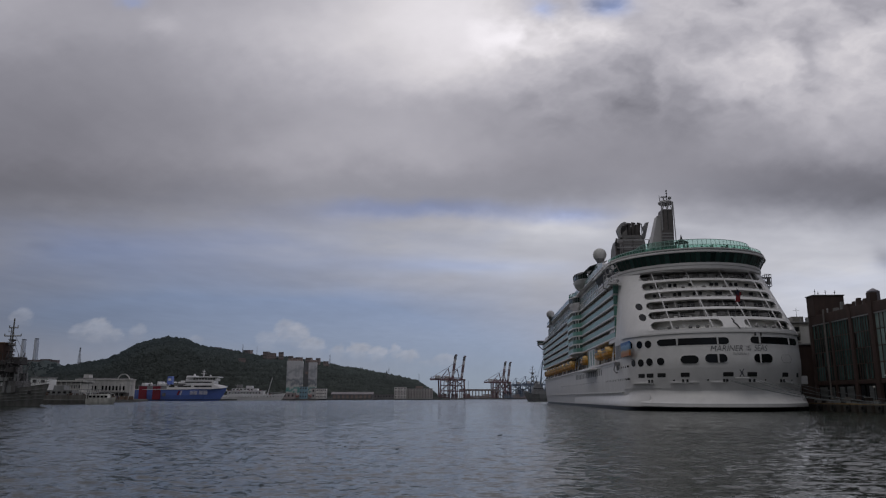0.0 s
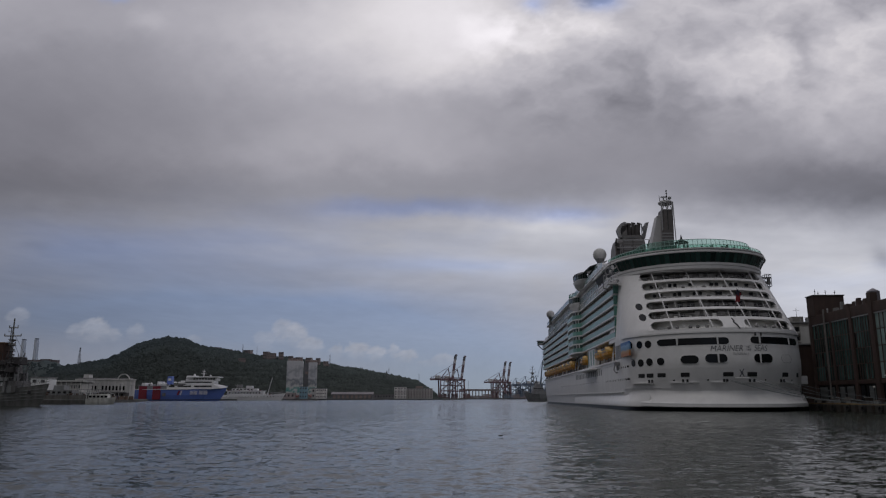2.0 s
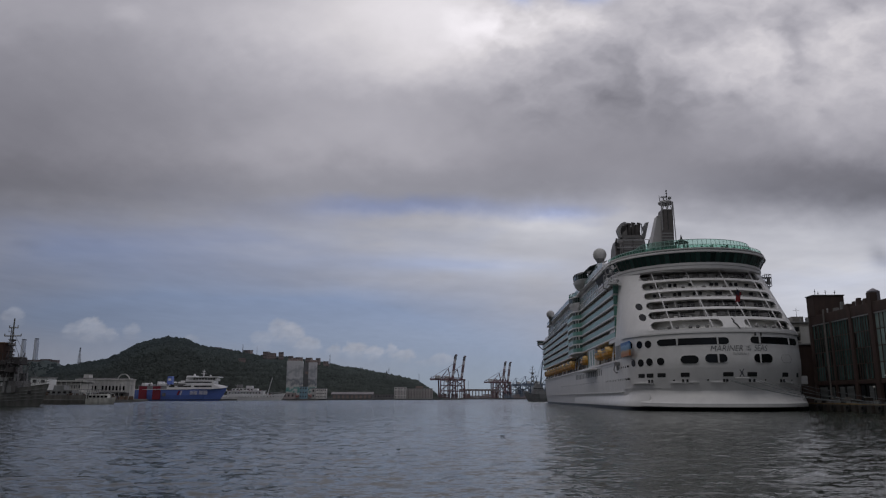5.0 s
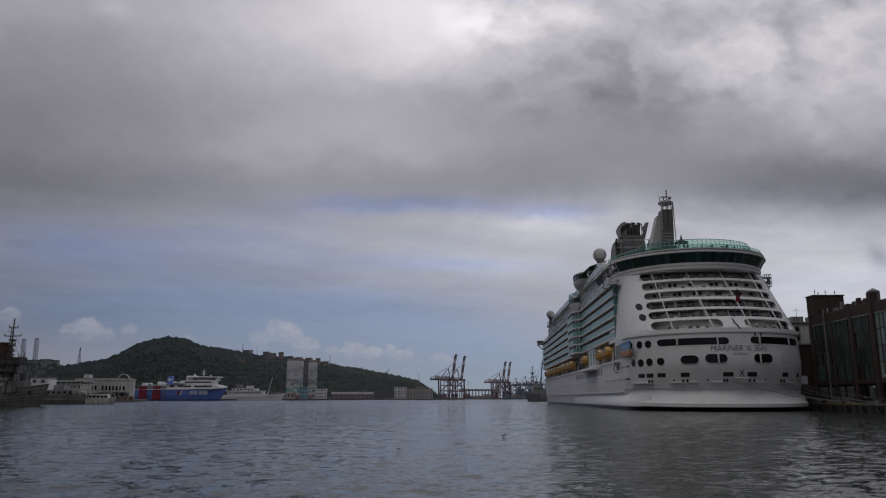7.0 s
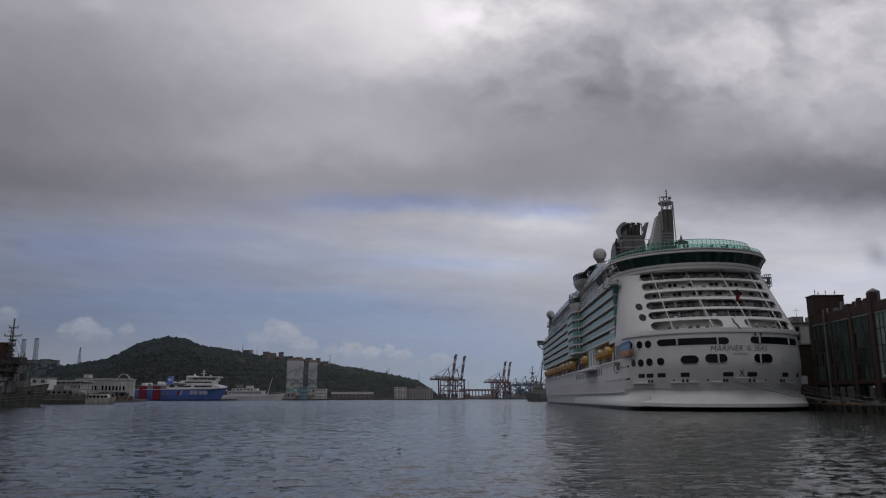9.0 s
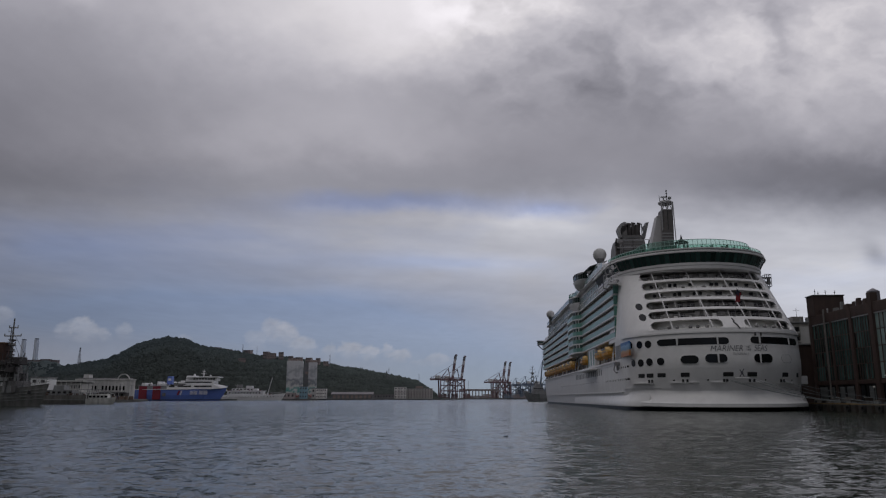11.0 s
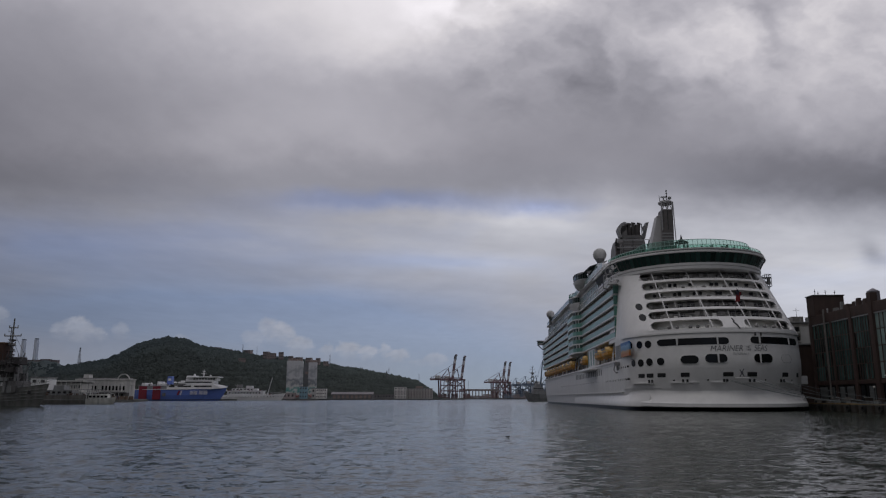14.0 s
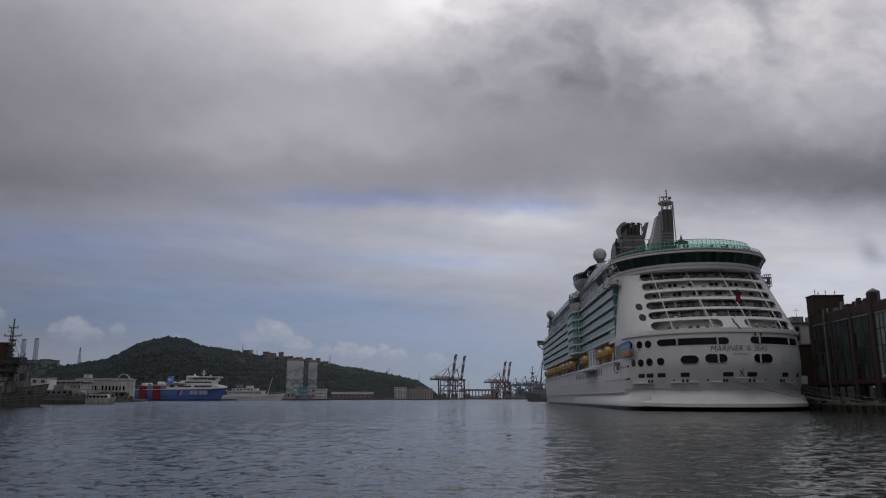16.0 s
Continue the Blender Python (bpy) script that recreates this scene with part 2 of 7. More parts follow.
    pe = e + cloudy(a * 0.55, e * 0.9 + 9, 5, 44, 0.6) * 0.4 + cloudy(a * 1.6, e * 2.0 + 7, 4, 46, 0.6) * 0.3
    wisp = np.zeros_like(e)
    for x, y, sx, sy, v in PUFFS:
        top = np.clip(1.0 - np.hypot((pa - x) / sx, (pe - y + 0.3) / sy), 0, 0.36) / 0.36
        foot = np.clip(1.05 - np.hypot((pa - x) / sx, (pe - y + 0.3) / (0.8 * sy)), 0, 0.8)
        wisp = np.maximum(wisp, v * np.where(pe > y - 0.3, top * (2 - top) * (0.68 + 0.4 * np.clip((pe - y + 0.3) / sy, 0, 1)), np.minimum(top * (2 - top), foot) * 0.68))
    wisp = np.clip(wisp * (1 + 0.5 * cloudy(a * 1.0, e * 1.4, 5, 47, 0.6)), 0, 1)
    lit = np.array((0.40, 0.405, 0.45)) * (0.98 + 0.35 * cloudy(a * 0.7, e * 1.2 - 3, 4, 52, 0.6))[..., None]
    col = col * (1 - 0.62 * wisp[..., None]) + np.maximum(lit, col) * 0.62 * wisp[..., None]
    m = bpy.data.materials.new("cloud_light")
    m.use_nodes = True
    nd, ln = m.node_tree.nodes, m.node_tree.links
    nd.clear()
    at = nd.new("ShaderNodeAttribute")
    at.attribute_name = "sky_tone"
    tc, mp, nz, mr = (nd.new("ShaderNode" + k) for k in ("TexCoord", "Mapping", "TexNoise", "MapRange"))
    mp.inputs["Scale"].default_value = (1 / 55, 1 / 140, 1 / 55)
    nz.inputs["Scale"].default_value, nz.inputs["Detail"].default_value = 1.0, 7
    mr.inputs["From Min"].default_value, mr.inputs["From Max"].default_value = 0.25, 0.75
    mr.inputs["To Min"].default_value, mr.inputs["To Max"].default_value = 0.97, 1.03
    mul, em, out = nd.new("ShaderNodeVectorMath"), nd.new("ShaderNodeEmission"), nd.new("ShaderNodeOutputMaterial")
    mul.operation = "SCALE"
    ln.new(tc.outputs["Object"], mp.inputs["Vector"])
    ln.new(mp.outputs[0], nz.inputs["Vector"])
    ln.new(nz.outputs["Fac"], mr.inputs["Value"])
    ln.new(at.outputs["Color"], mul.inputs[0])
    ln.new(mr.outputs[0], mul.inputs["Scale"])
    ln.new(mul.outputs[0], em.inputs["Color"])
    ln.new(em.outputs[0], out.inputs["Surface"])
    m.cycles.emission_sampling = "NONE"
    ob = grid_mesh("backdrop", co, rows, cols, m)
    attr = ob.data.color_attributes.new("sky_tone", "FLOAT_COLOR", "POINT")
    attr.data.foreach_set("color", np.concatenate((col, np.ones((rows, cols, 1))), -1).astype(np.float32).ravel())
    return tagged(ob, "broken grey cloud deck with blue gaps drifting over the harbour", "sky", kind="structure")


sky = cloud_deck()


# ---- water: a still bed to the horizon and two wave sheets that slide through each other ----
def water_material(name, ripple, scale):
    m = bpy.data.materials.new(name)
    m.use_nodes = True
    nd, ln = m.node_tree.nodes, m.node_tree.links
    b = nd["Principled BSDF"]
    b.inputs["Base Color"].default_value = (0.026, 0.034, 0.027, 1)
    b.inputs["Roughness"].default_value, b.inputs["IOR"].default_value = 0.09, 1.333
    tc = nd.new("ShaderNodeTexCoord")
    big, small = nd.new("ShaderNodeTexNoise"), nd.new("ShaderNodeTexNoise")
    mp = nd.new("ShaderNodeMapping")
    mp.inputs["Scale"].default_value = (0.6, 1, 1)
    mp.inputs["Rotation"].default_value = (0, 0, 0.4)
    big.inputs["Scale"].default_value, big.inputs["Detail"].default_value = scale, 6
    big.inputs["Roughness"].default_value = 0.62
    small.inputs["Scale"].default_value, small.inputs["Detail"].default_value = scale * 4.2, 3
    for n in (big, small):
        ln.new(mp.outputs[0], n.inputs["Vector"])
    ln.new(tc.outputs["Object"], mp.inputs["Vector"])
    # the normal leans by the noise itself, so far ripples scatter the mirror image as near ones do
    def lean(src, amount):
        sub, sc = nd.new("ShaderNodeVectorMath"), nd.new("ShaderNodeVectorMath")
        sub.operation, sc.operation = "SUBTRACT", "MULTIPLY"
        sub.inputs[1].default_value = (0.5, 0.5, 0.5)
        sc.inputs[1].default_value = (amount * 0.8, amount, 0)
        ln.new(src, sub.inputs[0])
        ln.new(sub.outputs[0], sc.inputs[0])
        return sc.outputs[0]
    def plus(p, q):
        t = nd.new("ShaderNodeVectorMath")
        ln.new(p, t.inputs[0]), ln.new(q, t.inputs[1])
        return t.outputs[0]
    geo, unit = nd.new("ShaderNodeNewGeometry"), nd.new("ShaderNodeVectorMath")
    unit.operation = "NORMALIZE"
    # farther out all normals are tilted one way, so the water mirrors higher sky
    wind, reach, open_water = nd.new("ShaderNodeCombineXYZ"), nd.new("ShaderNodeSeparateXYZ"), nd.new("ShaderNodeMapRange")
    open_water.inputs["From Min"].default_value, open_water.inputs["From Max"].default_value = 90, 420
    open_water.inputs["To Min"].default_value, open_water.inputs["To Max"].default_value = 0, -0.09
    ln.new(tc.outputs["Object"], reach.inputs[0])
    ln.new(reach.outputs["Y"], open_water.inputs["Value"])
    ln.new(open_water.outputs[0], wind.inputs[1])
    ln.new(plus(plus(plus(geo.outputs["Normal"], wind.outputs[0]), lean(big.outputs["Color"], ripple)), lean(small.outputs["Color"], ripple * 0.6)), unit.inputs[0])
    ln.new(unit.outputs[0], b.inputs["Normal"])
    return m


def wave_sheet(seed, turn):
    rows, cols = 420, 260
    dist = np.geomspace(9, 1450, rows)[:, None] * np.ones((1, cols))
    way = np.radians(np.linspace(-52, 52, cols))[None, :] * np.ones((rows, 1))
    x, y = dist * np.sin(way), dist * np.cos(way)
    c, s = math.cos(turn), math.sin(turn)
    u, v = x * c + y * s, y * c - x * s
    fade = lambda reach: np.clip(1.3 - dist / reach, 0, 1)
    h = cloudy(u * 0.05, v * 0.1, 3, seed) * 0.05 * fade(900)
    ridge = lambda q: 0.35 - np.abs(q) * 2
    h = h + ridge(cloudy(u * 0.18, v * 0.34, 4, seed + 4)) * 0.055 * fade(420)
    h = h + ridge(cloudy(u * 0.6, v * 1.0, 3, seed + 9)) * 0.05 * fade(190)
    h = h + cloudy(u * 1.5, v * 2.2, 2, seed + 12) * 0.035 * fade(110)
    return np.stack((x, y, h - 0.06), -1), rows, cols


def harbour_water():
    bed = B()
    bmesh.ops.create_circle(bed, cap_ends=True, segments=96, radius=4900)
    ob = part("water", bed, water_material("still_water", 0.9, 0.5))
    ob.location.z = -0.45
    tagged(ob, "dark grey-green harbour water to the horizon", "water", kind="structure")
    sheets = []
    for seed, turn, ripple in ((51, 0.35, 0.95), (77, -0.5, 0.90)):
        co, rows, cols = wave_sheet(seed, turn)
        ob = grid_mesh("water", co, rows, cols, water_material("wave_water", ripple, 1.75))
        sheets.append(tagged(ob, "choppy dark grey harbour water with short wind waves", "water", kind="structure"))
    return sheets


waves = harbour_water()


# ---- cruise ship; its own space: x to starboard, y forward from the stern, z up from the water ----
white_paint = material("white_ship_paint", (0.71, 0.70, 0.71), 0.45, 0, 0.03, 0.8, 0.07, 0.0, 0.35)
cream_paint = material("inner_white_paint", (0.78, 0.77, 0.75), 0.55, 0, 0.05, 1.0, 0.15)
deck_grey = material("deck_grey", (0.20, 0.20, 0.20), 0.7)
green_glass = glazing("green_glass", (0.14, 0.32, 0.27), 0.3, 0.15, 0.3)
blue_glass = glazing("pale_blue_glass", (0.21, 0.305, 0.30), 0.2, 0.25, 0.5)
# darker twin of the inner white paint, with terrace shade in its colour
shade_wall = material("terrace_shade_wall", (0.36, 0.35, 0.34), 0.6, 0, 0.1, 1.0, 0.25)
partition_grey = material("partition_grey", (0.21, 0.195, 0.18), 0.6, 0, 0.1, 1.0, 0.2)
bay_glass = glazing("bay_glass", (0.035, 0.06, 0.055), 0.2, 0.3, 0.3)
soot_brown = material("soot_brown", (0.105, 0.096, 0.094), 0.55, 0, 0.12, 1.0, 0.25)
faded_letter = material("faded_letter_grey", (0.42, 0.42, 0.44), 0.5)
lounge_glass = glazing("lounge_glass", (0.19, 0.185, 0.18), 0.25, 0.6)
rib_green = material("rib_green", (0.05, 0.17, 0.145), 0.5)
rib_pale = material("rib_pale_green", (0.24, 0.40, 0.36), 0.45)
band_glass = glazing("dark_green_glass", (0.035, 0.080, 0.072), 0.12, 0.5)
pale_green = glazing("pale_green_glass", (0.07, 0.19, 0.17), 0.3, 0.3, 0.2)
dark_glass = glazing("dark_glass", (0.008, 0.009, 0.011), 0.12, 0.3, 0.25)
navy = material("navy_boot_paint", (0.012, 0.016, 0.03), 0.4, 0, 0.1, 1.0, 0.3)
lifeboat_orange = material("lifeboat_orange", (0.62, 0.30, 0.05), 0.45, 0, 0.05, 2.0, 0.2)
funnel_black = material("funnel_black", (0.02, 0.02, 0.022), 0.5, 0, 0.1, 1.0, 0.2)
funnel_grey = material("funnel_grey", (0.21, 0.21, 0.215), 0.5, 0, 0.06, 1.0, 0.2)
fin_grey = material("fin_grey", (0.40, 0.395, 0.40), 0.5, 0, 0.06, 0.8, 0.15)
steel_grey = material("steel_grey", (0.30, 0.30, 0.31), 0.45, 0.2, 0.06, 1.5, 0.2)
letter_blue = material("letter_blue_grey", (0.105, 0.108, 0.125), 0.5)

SHIP = pose(62.5, 157.1, 0, 0, 0, -2.87)
HALF = 20.0


def stern_half(z):
    """Half the ship's breadth at the stern: it draws in above the hull."""
    return float(np.interp(z, [0, 17, 33], [20.0, 20.0, 18.4]))


def stern_y(x, z):
    """How far forward the stern's skin lies at x across and z up: round in plan, raked above 17.6 m."""
    y0 = np.interp(z, [10, 17.6, 33.5], [0.0, 1.0, 20.0]) + 3.5 * max(0.0, 1 - z / 10.5) ** 1.5
    depth = np.interp(z, [0, 17, 33], [21.0, 21.0, 14.0])
    return float(y0 + depth * (1 - math.sqrt(max(0.0, 1 - (x / stern_half(z)) ** 2))))


def stern_xs(x0=-HALF, x1=HALF, n=72):
    """Stations across, closer at the rounded corners."""
    t0, t1 = math.asin(x0 / HALF), math.asin(x1 / HALF)
    return [HALF * math.sin(t0 + (t1 - t0) * k / n) for k in range(n + 1)]


def stern_pt(s, z, out=0.0):
    """The skin at station s (-20 to 20), moved out by some metres."""
    x = s * stern_half(z) / HALF
    return (x * (1 + out / HALF), stern_y(x, z) - out, z)


def skin_strip(bm, x0, x1, z0, z1, out0=0.0, out1=0.0, thick=0.35, n=72, zs=1):
    """A plate that follows the stern between two stations and two heights."""
    xs = stern_xs(x0, x1, n)
    rings = []
    for k in range(zs + 1):
        z, o = z0 + (z1 - z0) * k / zs, out0 + (out1 - out0) * k / zs
        rings.append([stern_pt(x, z, o) for x in xs])
    inner = [[stern_pt(x, z0 + (z1 - z0) * k / zs, out0 - thick) for x in xs] for k in range(zs, -1, -1)]
    return loft(bm, list(zip(*(rings + inner))))


def opening_end(bm, s, z0, z1, side):
    """Rounds one end of a terrace opening: a plate with a hollow half-circle edge."""
    r = (z1 - z0) / 2
    outer, inner = [], []
    for k in range(13):
        z = z0 + (z1 - z0) * k / 12
        cut = r - math.sqrt(max(0, r * r - (z - z0 - r) ** 2))
        outer.append((s + side * 0.4, z)), inner.append((s - side * (cut * 1.25 + 0.02), z))
    return loft(bm, [[stern_pt(*outer[k], 0.02), stern_pt(*inner[k], 0.02), stern_pt(*inner[k], -0.4), stern_pt(*outer[k], -0.4)] for k in range(13)])


def stern_pane(bm, x0, x1, z0, z1, out, round_r):
    """A rounded pane bent to the stern."""
    cx, cz, w, h = (x0 + x1) / 2, (z0 + z1) / 2, (x1 - x0) / 2, (z1 - z0) / 2
    r = min(round_r, w, h)
    cuts = max(3, int((x1 - x0) / 0.5))
    xs = [x0 + r * (1 - math.cos(k * math.pi / 12)) for k in range(6)] + [x0 + r + (w - r) * 2 * k / cuts for k in range(cuts + 1)] + [x1 - r * (1 - math.cos(k * math.pi / 12)) for k in range(5, -1, -1)]
    def edge(x):
        d = max(0.0, abs(x - cx) - (w - r))
        return (h - r) + math.sqrt(max(r * r - d * d, 0.0004))
    def pt(x, z, o):
        return (x, stern_y(x, z) - o, z)
    return loft(bm, [[pt(x, cz + edge(x), out), pt(x, cz + edge(x), out - 0.3), pt(x, cz - edge(x), out - 0.3), pt(x, cz - edge(x), out)] for x in xs])


def stern_oval(bm, cx, cz, w, h, out):
    """An oval pane bent to the stern, a little domed at its rim."""
    rings = []
    for grow, o in ((1.0, out - 0.3), (1.0, out), (0.5, out), (0.02, out)):
        ring = []
        for k in range(20):
            a = math.tau * k / 20
            x, z = max(-19.95, cx + grow * w * math.cos(a)), cz + grow * h * math.sin(a)
            ring.append((x, stern_y(x, z) - o, z))
        rings.append(ring)
    return loft(bm, rings)


def stern_frame(bm, x0, x1, z0, z1, out, round_r, t=0.13):
    """A raised rim round a rounded pane."""
    cx, cz, w, h = (x0 + x1) / 2, (z0 + z1) / 2, (x1 - x0) / 2, (z1 - z0) / 2
    r = min(round_r, w, h)
    rings, n = [], 28
    for k in range(n):
        a = math.tau * (k + 0.5) / n
        ring = []
        for grow, o in ((0, out), (t, out), (t, out - 0.3), (0, out - 0.3)):
            sx, sz = (1 if math.cos(a) > 0 else -1), (1 if math.sin(a) > 0 else -1)
            x = cx + sx * (w - r) + (r + grow) * math.cos(a)
            z = cz + sz * (h - r) + (r + grow) * math.sin(a)
            x = max(-19.9, min(19.9, x))
            ring.append((x, stern_y(x, z) - o, z))
        rings.append(ring)
    rings.append(rings[0])
    return loft(bm, rings, True, False)


def hull_ring(z):
    """The hull's outline at a height: round stern, straight sides, flared bow."""
    flare = np.interp(z, [-2, 0, 6, 12], [0.95, 0.965, 1.0, 1.0])
    ring = [(x * flare, stern_y(x, z), z) for x in stern_xs()]
    fine = np.interp(z, [-2, 12], [0.0, 6.0])
    for y, k in ((60, 1), (120, 1), (180, 1), (225, 0.99), (250, 0.93), (270, 0.76), (288, 0.5), (302, 0.2)):
        ring.append((HALF * flare * k, y + fine, z))
    ring.append((0, 309 + fine, z))
    for y, k in ((302, 0.2), (288, 0.5), (270, 0.76), (250, 0.93), (225, 0.99), (180, 1), (120, 1), (60, 1)):
        ring.append((-HALF * flare * k, y + fine, z))
    return ring


def lettering(name, text, mat, parent, size, place, shear=0.0, bend=None, wide=1.0):
    """Letters as a mesh of their own; bend maps each corner onto its surface."""
    cu = bpy.data.curves.new(name, "FONT")
    cu.body, cu.size, cu.align_x, cu.align_y, cu.shear, cu.extrude = text, size, "CENTER", "CENTER", shear, 0.02
    cu.offset = -0.014 * size
    tmp = bpy.data.objects.new(name, cu)
    scene.collection.objects.link(tmp)
    me = bpy.data.meshes.new_from_object(tmp.evaluated_get(bpy.context.evaluated_depsgraph_get()))
    bpy.data.objects.remove(tmp)
    xs = [v.co.x for v in me.vertices]
    narrow = wide / (max(xs) - min(xs))
    for v in me.vertices:
        v.co = bend(v.co.x * narrow, v.co.y, v.co.z) if bend else place @ Vector((v.co.x * narrow, v.co.y, v.co.z))
    me.materials.clear()
    me.materials.append(mat)
    ob = new(name, me)
    ob.parent = parent
    return ob


def lifeboat():
    boat = thing("lifeboat", "covered orange lifeboat hanging in davits under the balconies", "lifeboat", group="lifeboats along the side")
    def ring(y, w, z0, z1):
        return [(-w, y, z0 + 0.45 * (z1 - z0)), (-0.75 * w, y, z0 + 0.12 * (z1 - z0)), (0, y, z0), (0.75 * w, y, z0 + 0.12 * (z1 - z0)), (w, y, z0 + 0.45 * (z1 - z0))]
    bm = B()
    ys = [(-5.4, 0.35, 0.9, 1.5), (-4.6, 1.3, 0.3, 1.55), (-2, 1.9, 0, 1.6), (2, 1.9, 0, 1.6), (4.4, 1.4, 0.25, 1.6), (5.6, 0.3, 1.0, 1.7)]
    loft(bm, [ring(*q) + [(q[1], q[0], q[3]), (-q[1], q[0], q[3])] for q in ys])
    part("hull", bm, lifeboat_orange, boat, "orange boat hull")
    bm = B()
    loft(bm, [[(-w, y, 1.6), (-w * 0.9, y, 1.6 + h * 0.6), (-w * 0.5, y, 1.6 + h), (w * 0.5, y, 1.6 + h), (w * 0.9, y, 1.6 + h * 0.6), (w, y, 1.6)]
              for y, w, h in ((-5.0, 0.5, 0.3), (-4.3, 1.35, 1.0), (-2, 1.85, 1.5), (2, 1.85, 1.5), (4.2, 1.4, 1.1), (5.2, 0.4, 0.4))])
    part("canopy", bm, material("lifeboat_canopy", (0.66, 0.40, 0.10), 0.5, 0, 0.05, 2, 0.2), boat, "yellow-orange hard canopy")
    for k in range(4):
        part("window", box(B(), -1.93, -1.80, -3.2 + 1.7 * k, -2.3 + 1.7 * k, 2.1, 2.6), dark_glass, boat)
    part("rubbing_strake", box(B(), -1.97, 1.97, -3.5, 3.5, 1.5, 1.68, 0, 0.03), funnel_grey, boat)
    return boat


def cruise_ship():
    ship = thing("cruise_ship", "huge white cruise ship with green glass moored stern towards the viewer", "cruise ship", SHIP)
    # hull up to the boat deck
    bm = B()
    loft(bm, [hull_ring(z) for z in (-2.0, 0.7)])
    part("boot_topping", bm, navy, ship, "dark navy waterline band")
    bm = B()
    loft(bm, [hull_ring(z) for z in (0.7, 2, 3.2, 4.5, 6, 7.5, 9, 10.4, 11.8)])
    hull = part("hull", bm, white_paint, ship, "white painted steel hull", True)
    bm = B()
    for x0, x1 in ((-20, 20),):
        skin_strip(bm, x0, x1, 4.9, 4.96, 0.04, 0.04, 0.2)
    part("knuckle_line", bm, white_paint, hull)
    for z in (2.6, 6.6, 8.9, 13.7):
        part("plate_seam", skin_strip(B(), -19.9, 19.9, z, z + 0.05, 0.02, 0.02, 0.15), white_paint, hull)
    # flared skirt over the rudders
    bm = B()
    prof = [(4.7, -1.6), (4.1, -1.55), (3.5, -1.3), (2.9, -0.85), (2.4, -0.3), (1.95, 0.3), (1.56, 0.95), (0.84, 1.0), (0.76, 0.85), (0.74, -4.6)]
    xs = stern_xs(-19.8, 19.8, 60)
    loft(bm, [[(x * (1 + o * 0.25 / HALF), stern_y(x, 10) - o * (1 - 0.45 * (abs(x) / HALF) ** 4), z + (0.35 * (abs(x) / HALF) ** 6 if z < 3 else 0)) for z, o in prof] for x in xs])
    part("stern_skirt", bm, white_paint, ship, "white flared stern skirt above the water", True)
    for sx in (-1, 1):
        bm = B()
        loft(bm, [[(sx * (b - 0.3), y, 0.74), (sx * (b + w), y, 0.84), (sx * (b + w), y, 1.5), (sx * (b + 0.6 * w), y, 2.3), (sx * (b + 0.25 * w), y, 2.9), (sx * b, y, 3.5)] for y, b, w in ((9.5, 16.6, 0.4), (12.5, 18.2, 0.8), (15.5, 19.0, 1.1), (19, 19.5, 1.2), (25, 19.6, 1.1), (36, 19.6, 0.8), (70, 19.6, 0.4), (120, 19.6, 0.04))])
        part("skirt_side", bm, white_paint, ship, "", True)
    # boat deck recess: floor, inner wall, davits
    bm = B()
    box(bm, -16, 16, 30.5, 250, 11.8, 17.6)
    part("inner_wall", bm, material("recess_wall", (0.32, 0.31, 0.29), 0.6, 0, 0.08, 1.0, 0.2), ship, "shaded wall of the boat deck")
    box_bm = box(B(), -20.25, -19.9, 30.5, 246, 11.55, 12.1, 0, 0.08)
    part("rail_cap", box_bm, white_paint, ship)
    for y in [40.2 + 7.2 * k for k in range(29)]:
        if not 66 < y < 84:
            davit = part("davit", tube(tube(B(), (-19.2, y, 11.9), (-18.6, y - 0.4, 17.5), 0.26, 0.2), (-19.3, y, 14.2), (-16, y, 14.6), 0.14), steel_grey if int(y) % 2 else white_paint, ship)
    part("stair_tower", box(B(), -19.7, -16, 67.5, 82, 11.85, 17.6, 0, 0.1), white_paint, ship, "white stair tower between the lifeboats")
    for y in (69, 74.2, 79.4):
        part("tower_window", box(B(), -19.76, -19.6, y, y + 2.0, 12.6, 17.0), pale_green, ship)
    part("gangway_platform", box(B(), -22.4, -19.9, 62, 84, 10.75, 11.25, 0, 0.12), white_paint, ship, "white ledge under the boat deck")
    # accommodation block with five balcony decks
    part("cabin_block", box(B(), -17.6, 17.6, 31, 252, 17.6, 31.9), material("cabin_wall", (0.11, 0.10, 0.092), 0.5, 0, 0.1, 0.5, 0.2), ship)
    divider = None
    for k in range(5):
        z = 17.6 + 2.8 * k
        for sx in (-1, 1):
            a, b = sorted((sx * 17.4, sx * 20.0))
            part("balcony_deck", box(B(), a, b, 31, 252, z, z + 0.5, 0, 0.05), white_paint, ship)
            a, b = sorted((sx * 19.86, sx * 19.98))
            part("balustrade", box(B(), a, b, 31, 252, z + 0.44, z + 1.72), green_glass, ship, "green tinted glass balustrade")
            a, b = sorted((sx * 19.8, sx * 20.05))
            part("handrail", box(B(), a, b, 31, 252, z + 1.73, z + 1.83), white_paint, ship)
        far = B()
        for j in range(66):
            y = 31.2 + 3.35 * j
            if j < 34:
                if divider is None:
                    divider = part("balcony_divider", box(B(), -19.8, -17.6, -0.07, 0.07, 0.44, 2.78), partition_grey, ship)
                    divider.location = (0, y, z)
                else:
                    d = divider.copy()
                    scene.collection.objects.link(d)
                    d.location = (0, y, z)
            else:
                box(far, -19.8, -17.6, y - 0.07, y + 0.07, z + 0.44, z + 2.78)
        tagged(part("balcony_partition", far, partition_grey, ship), kind="stuff")
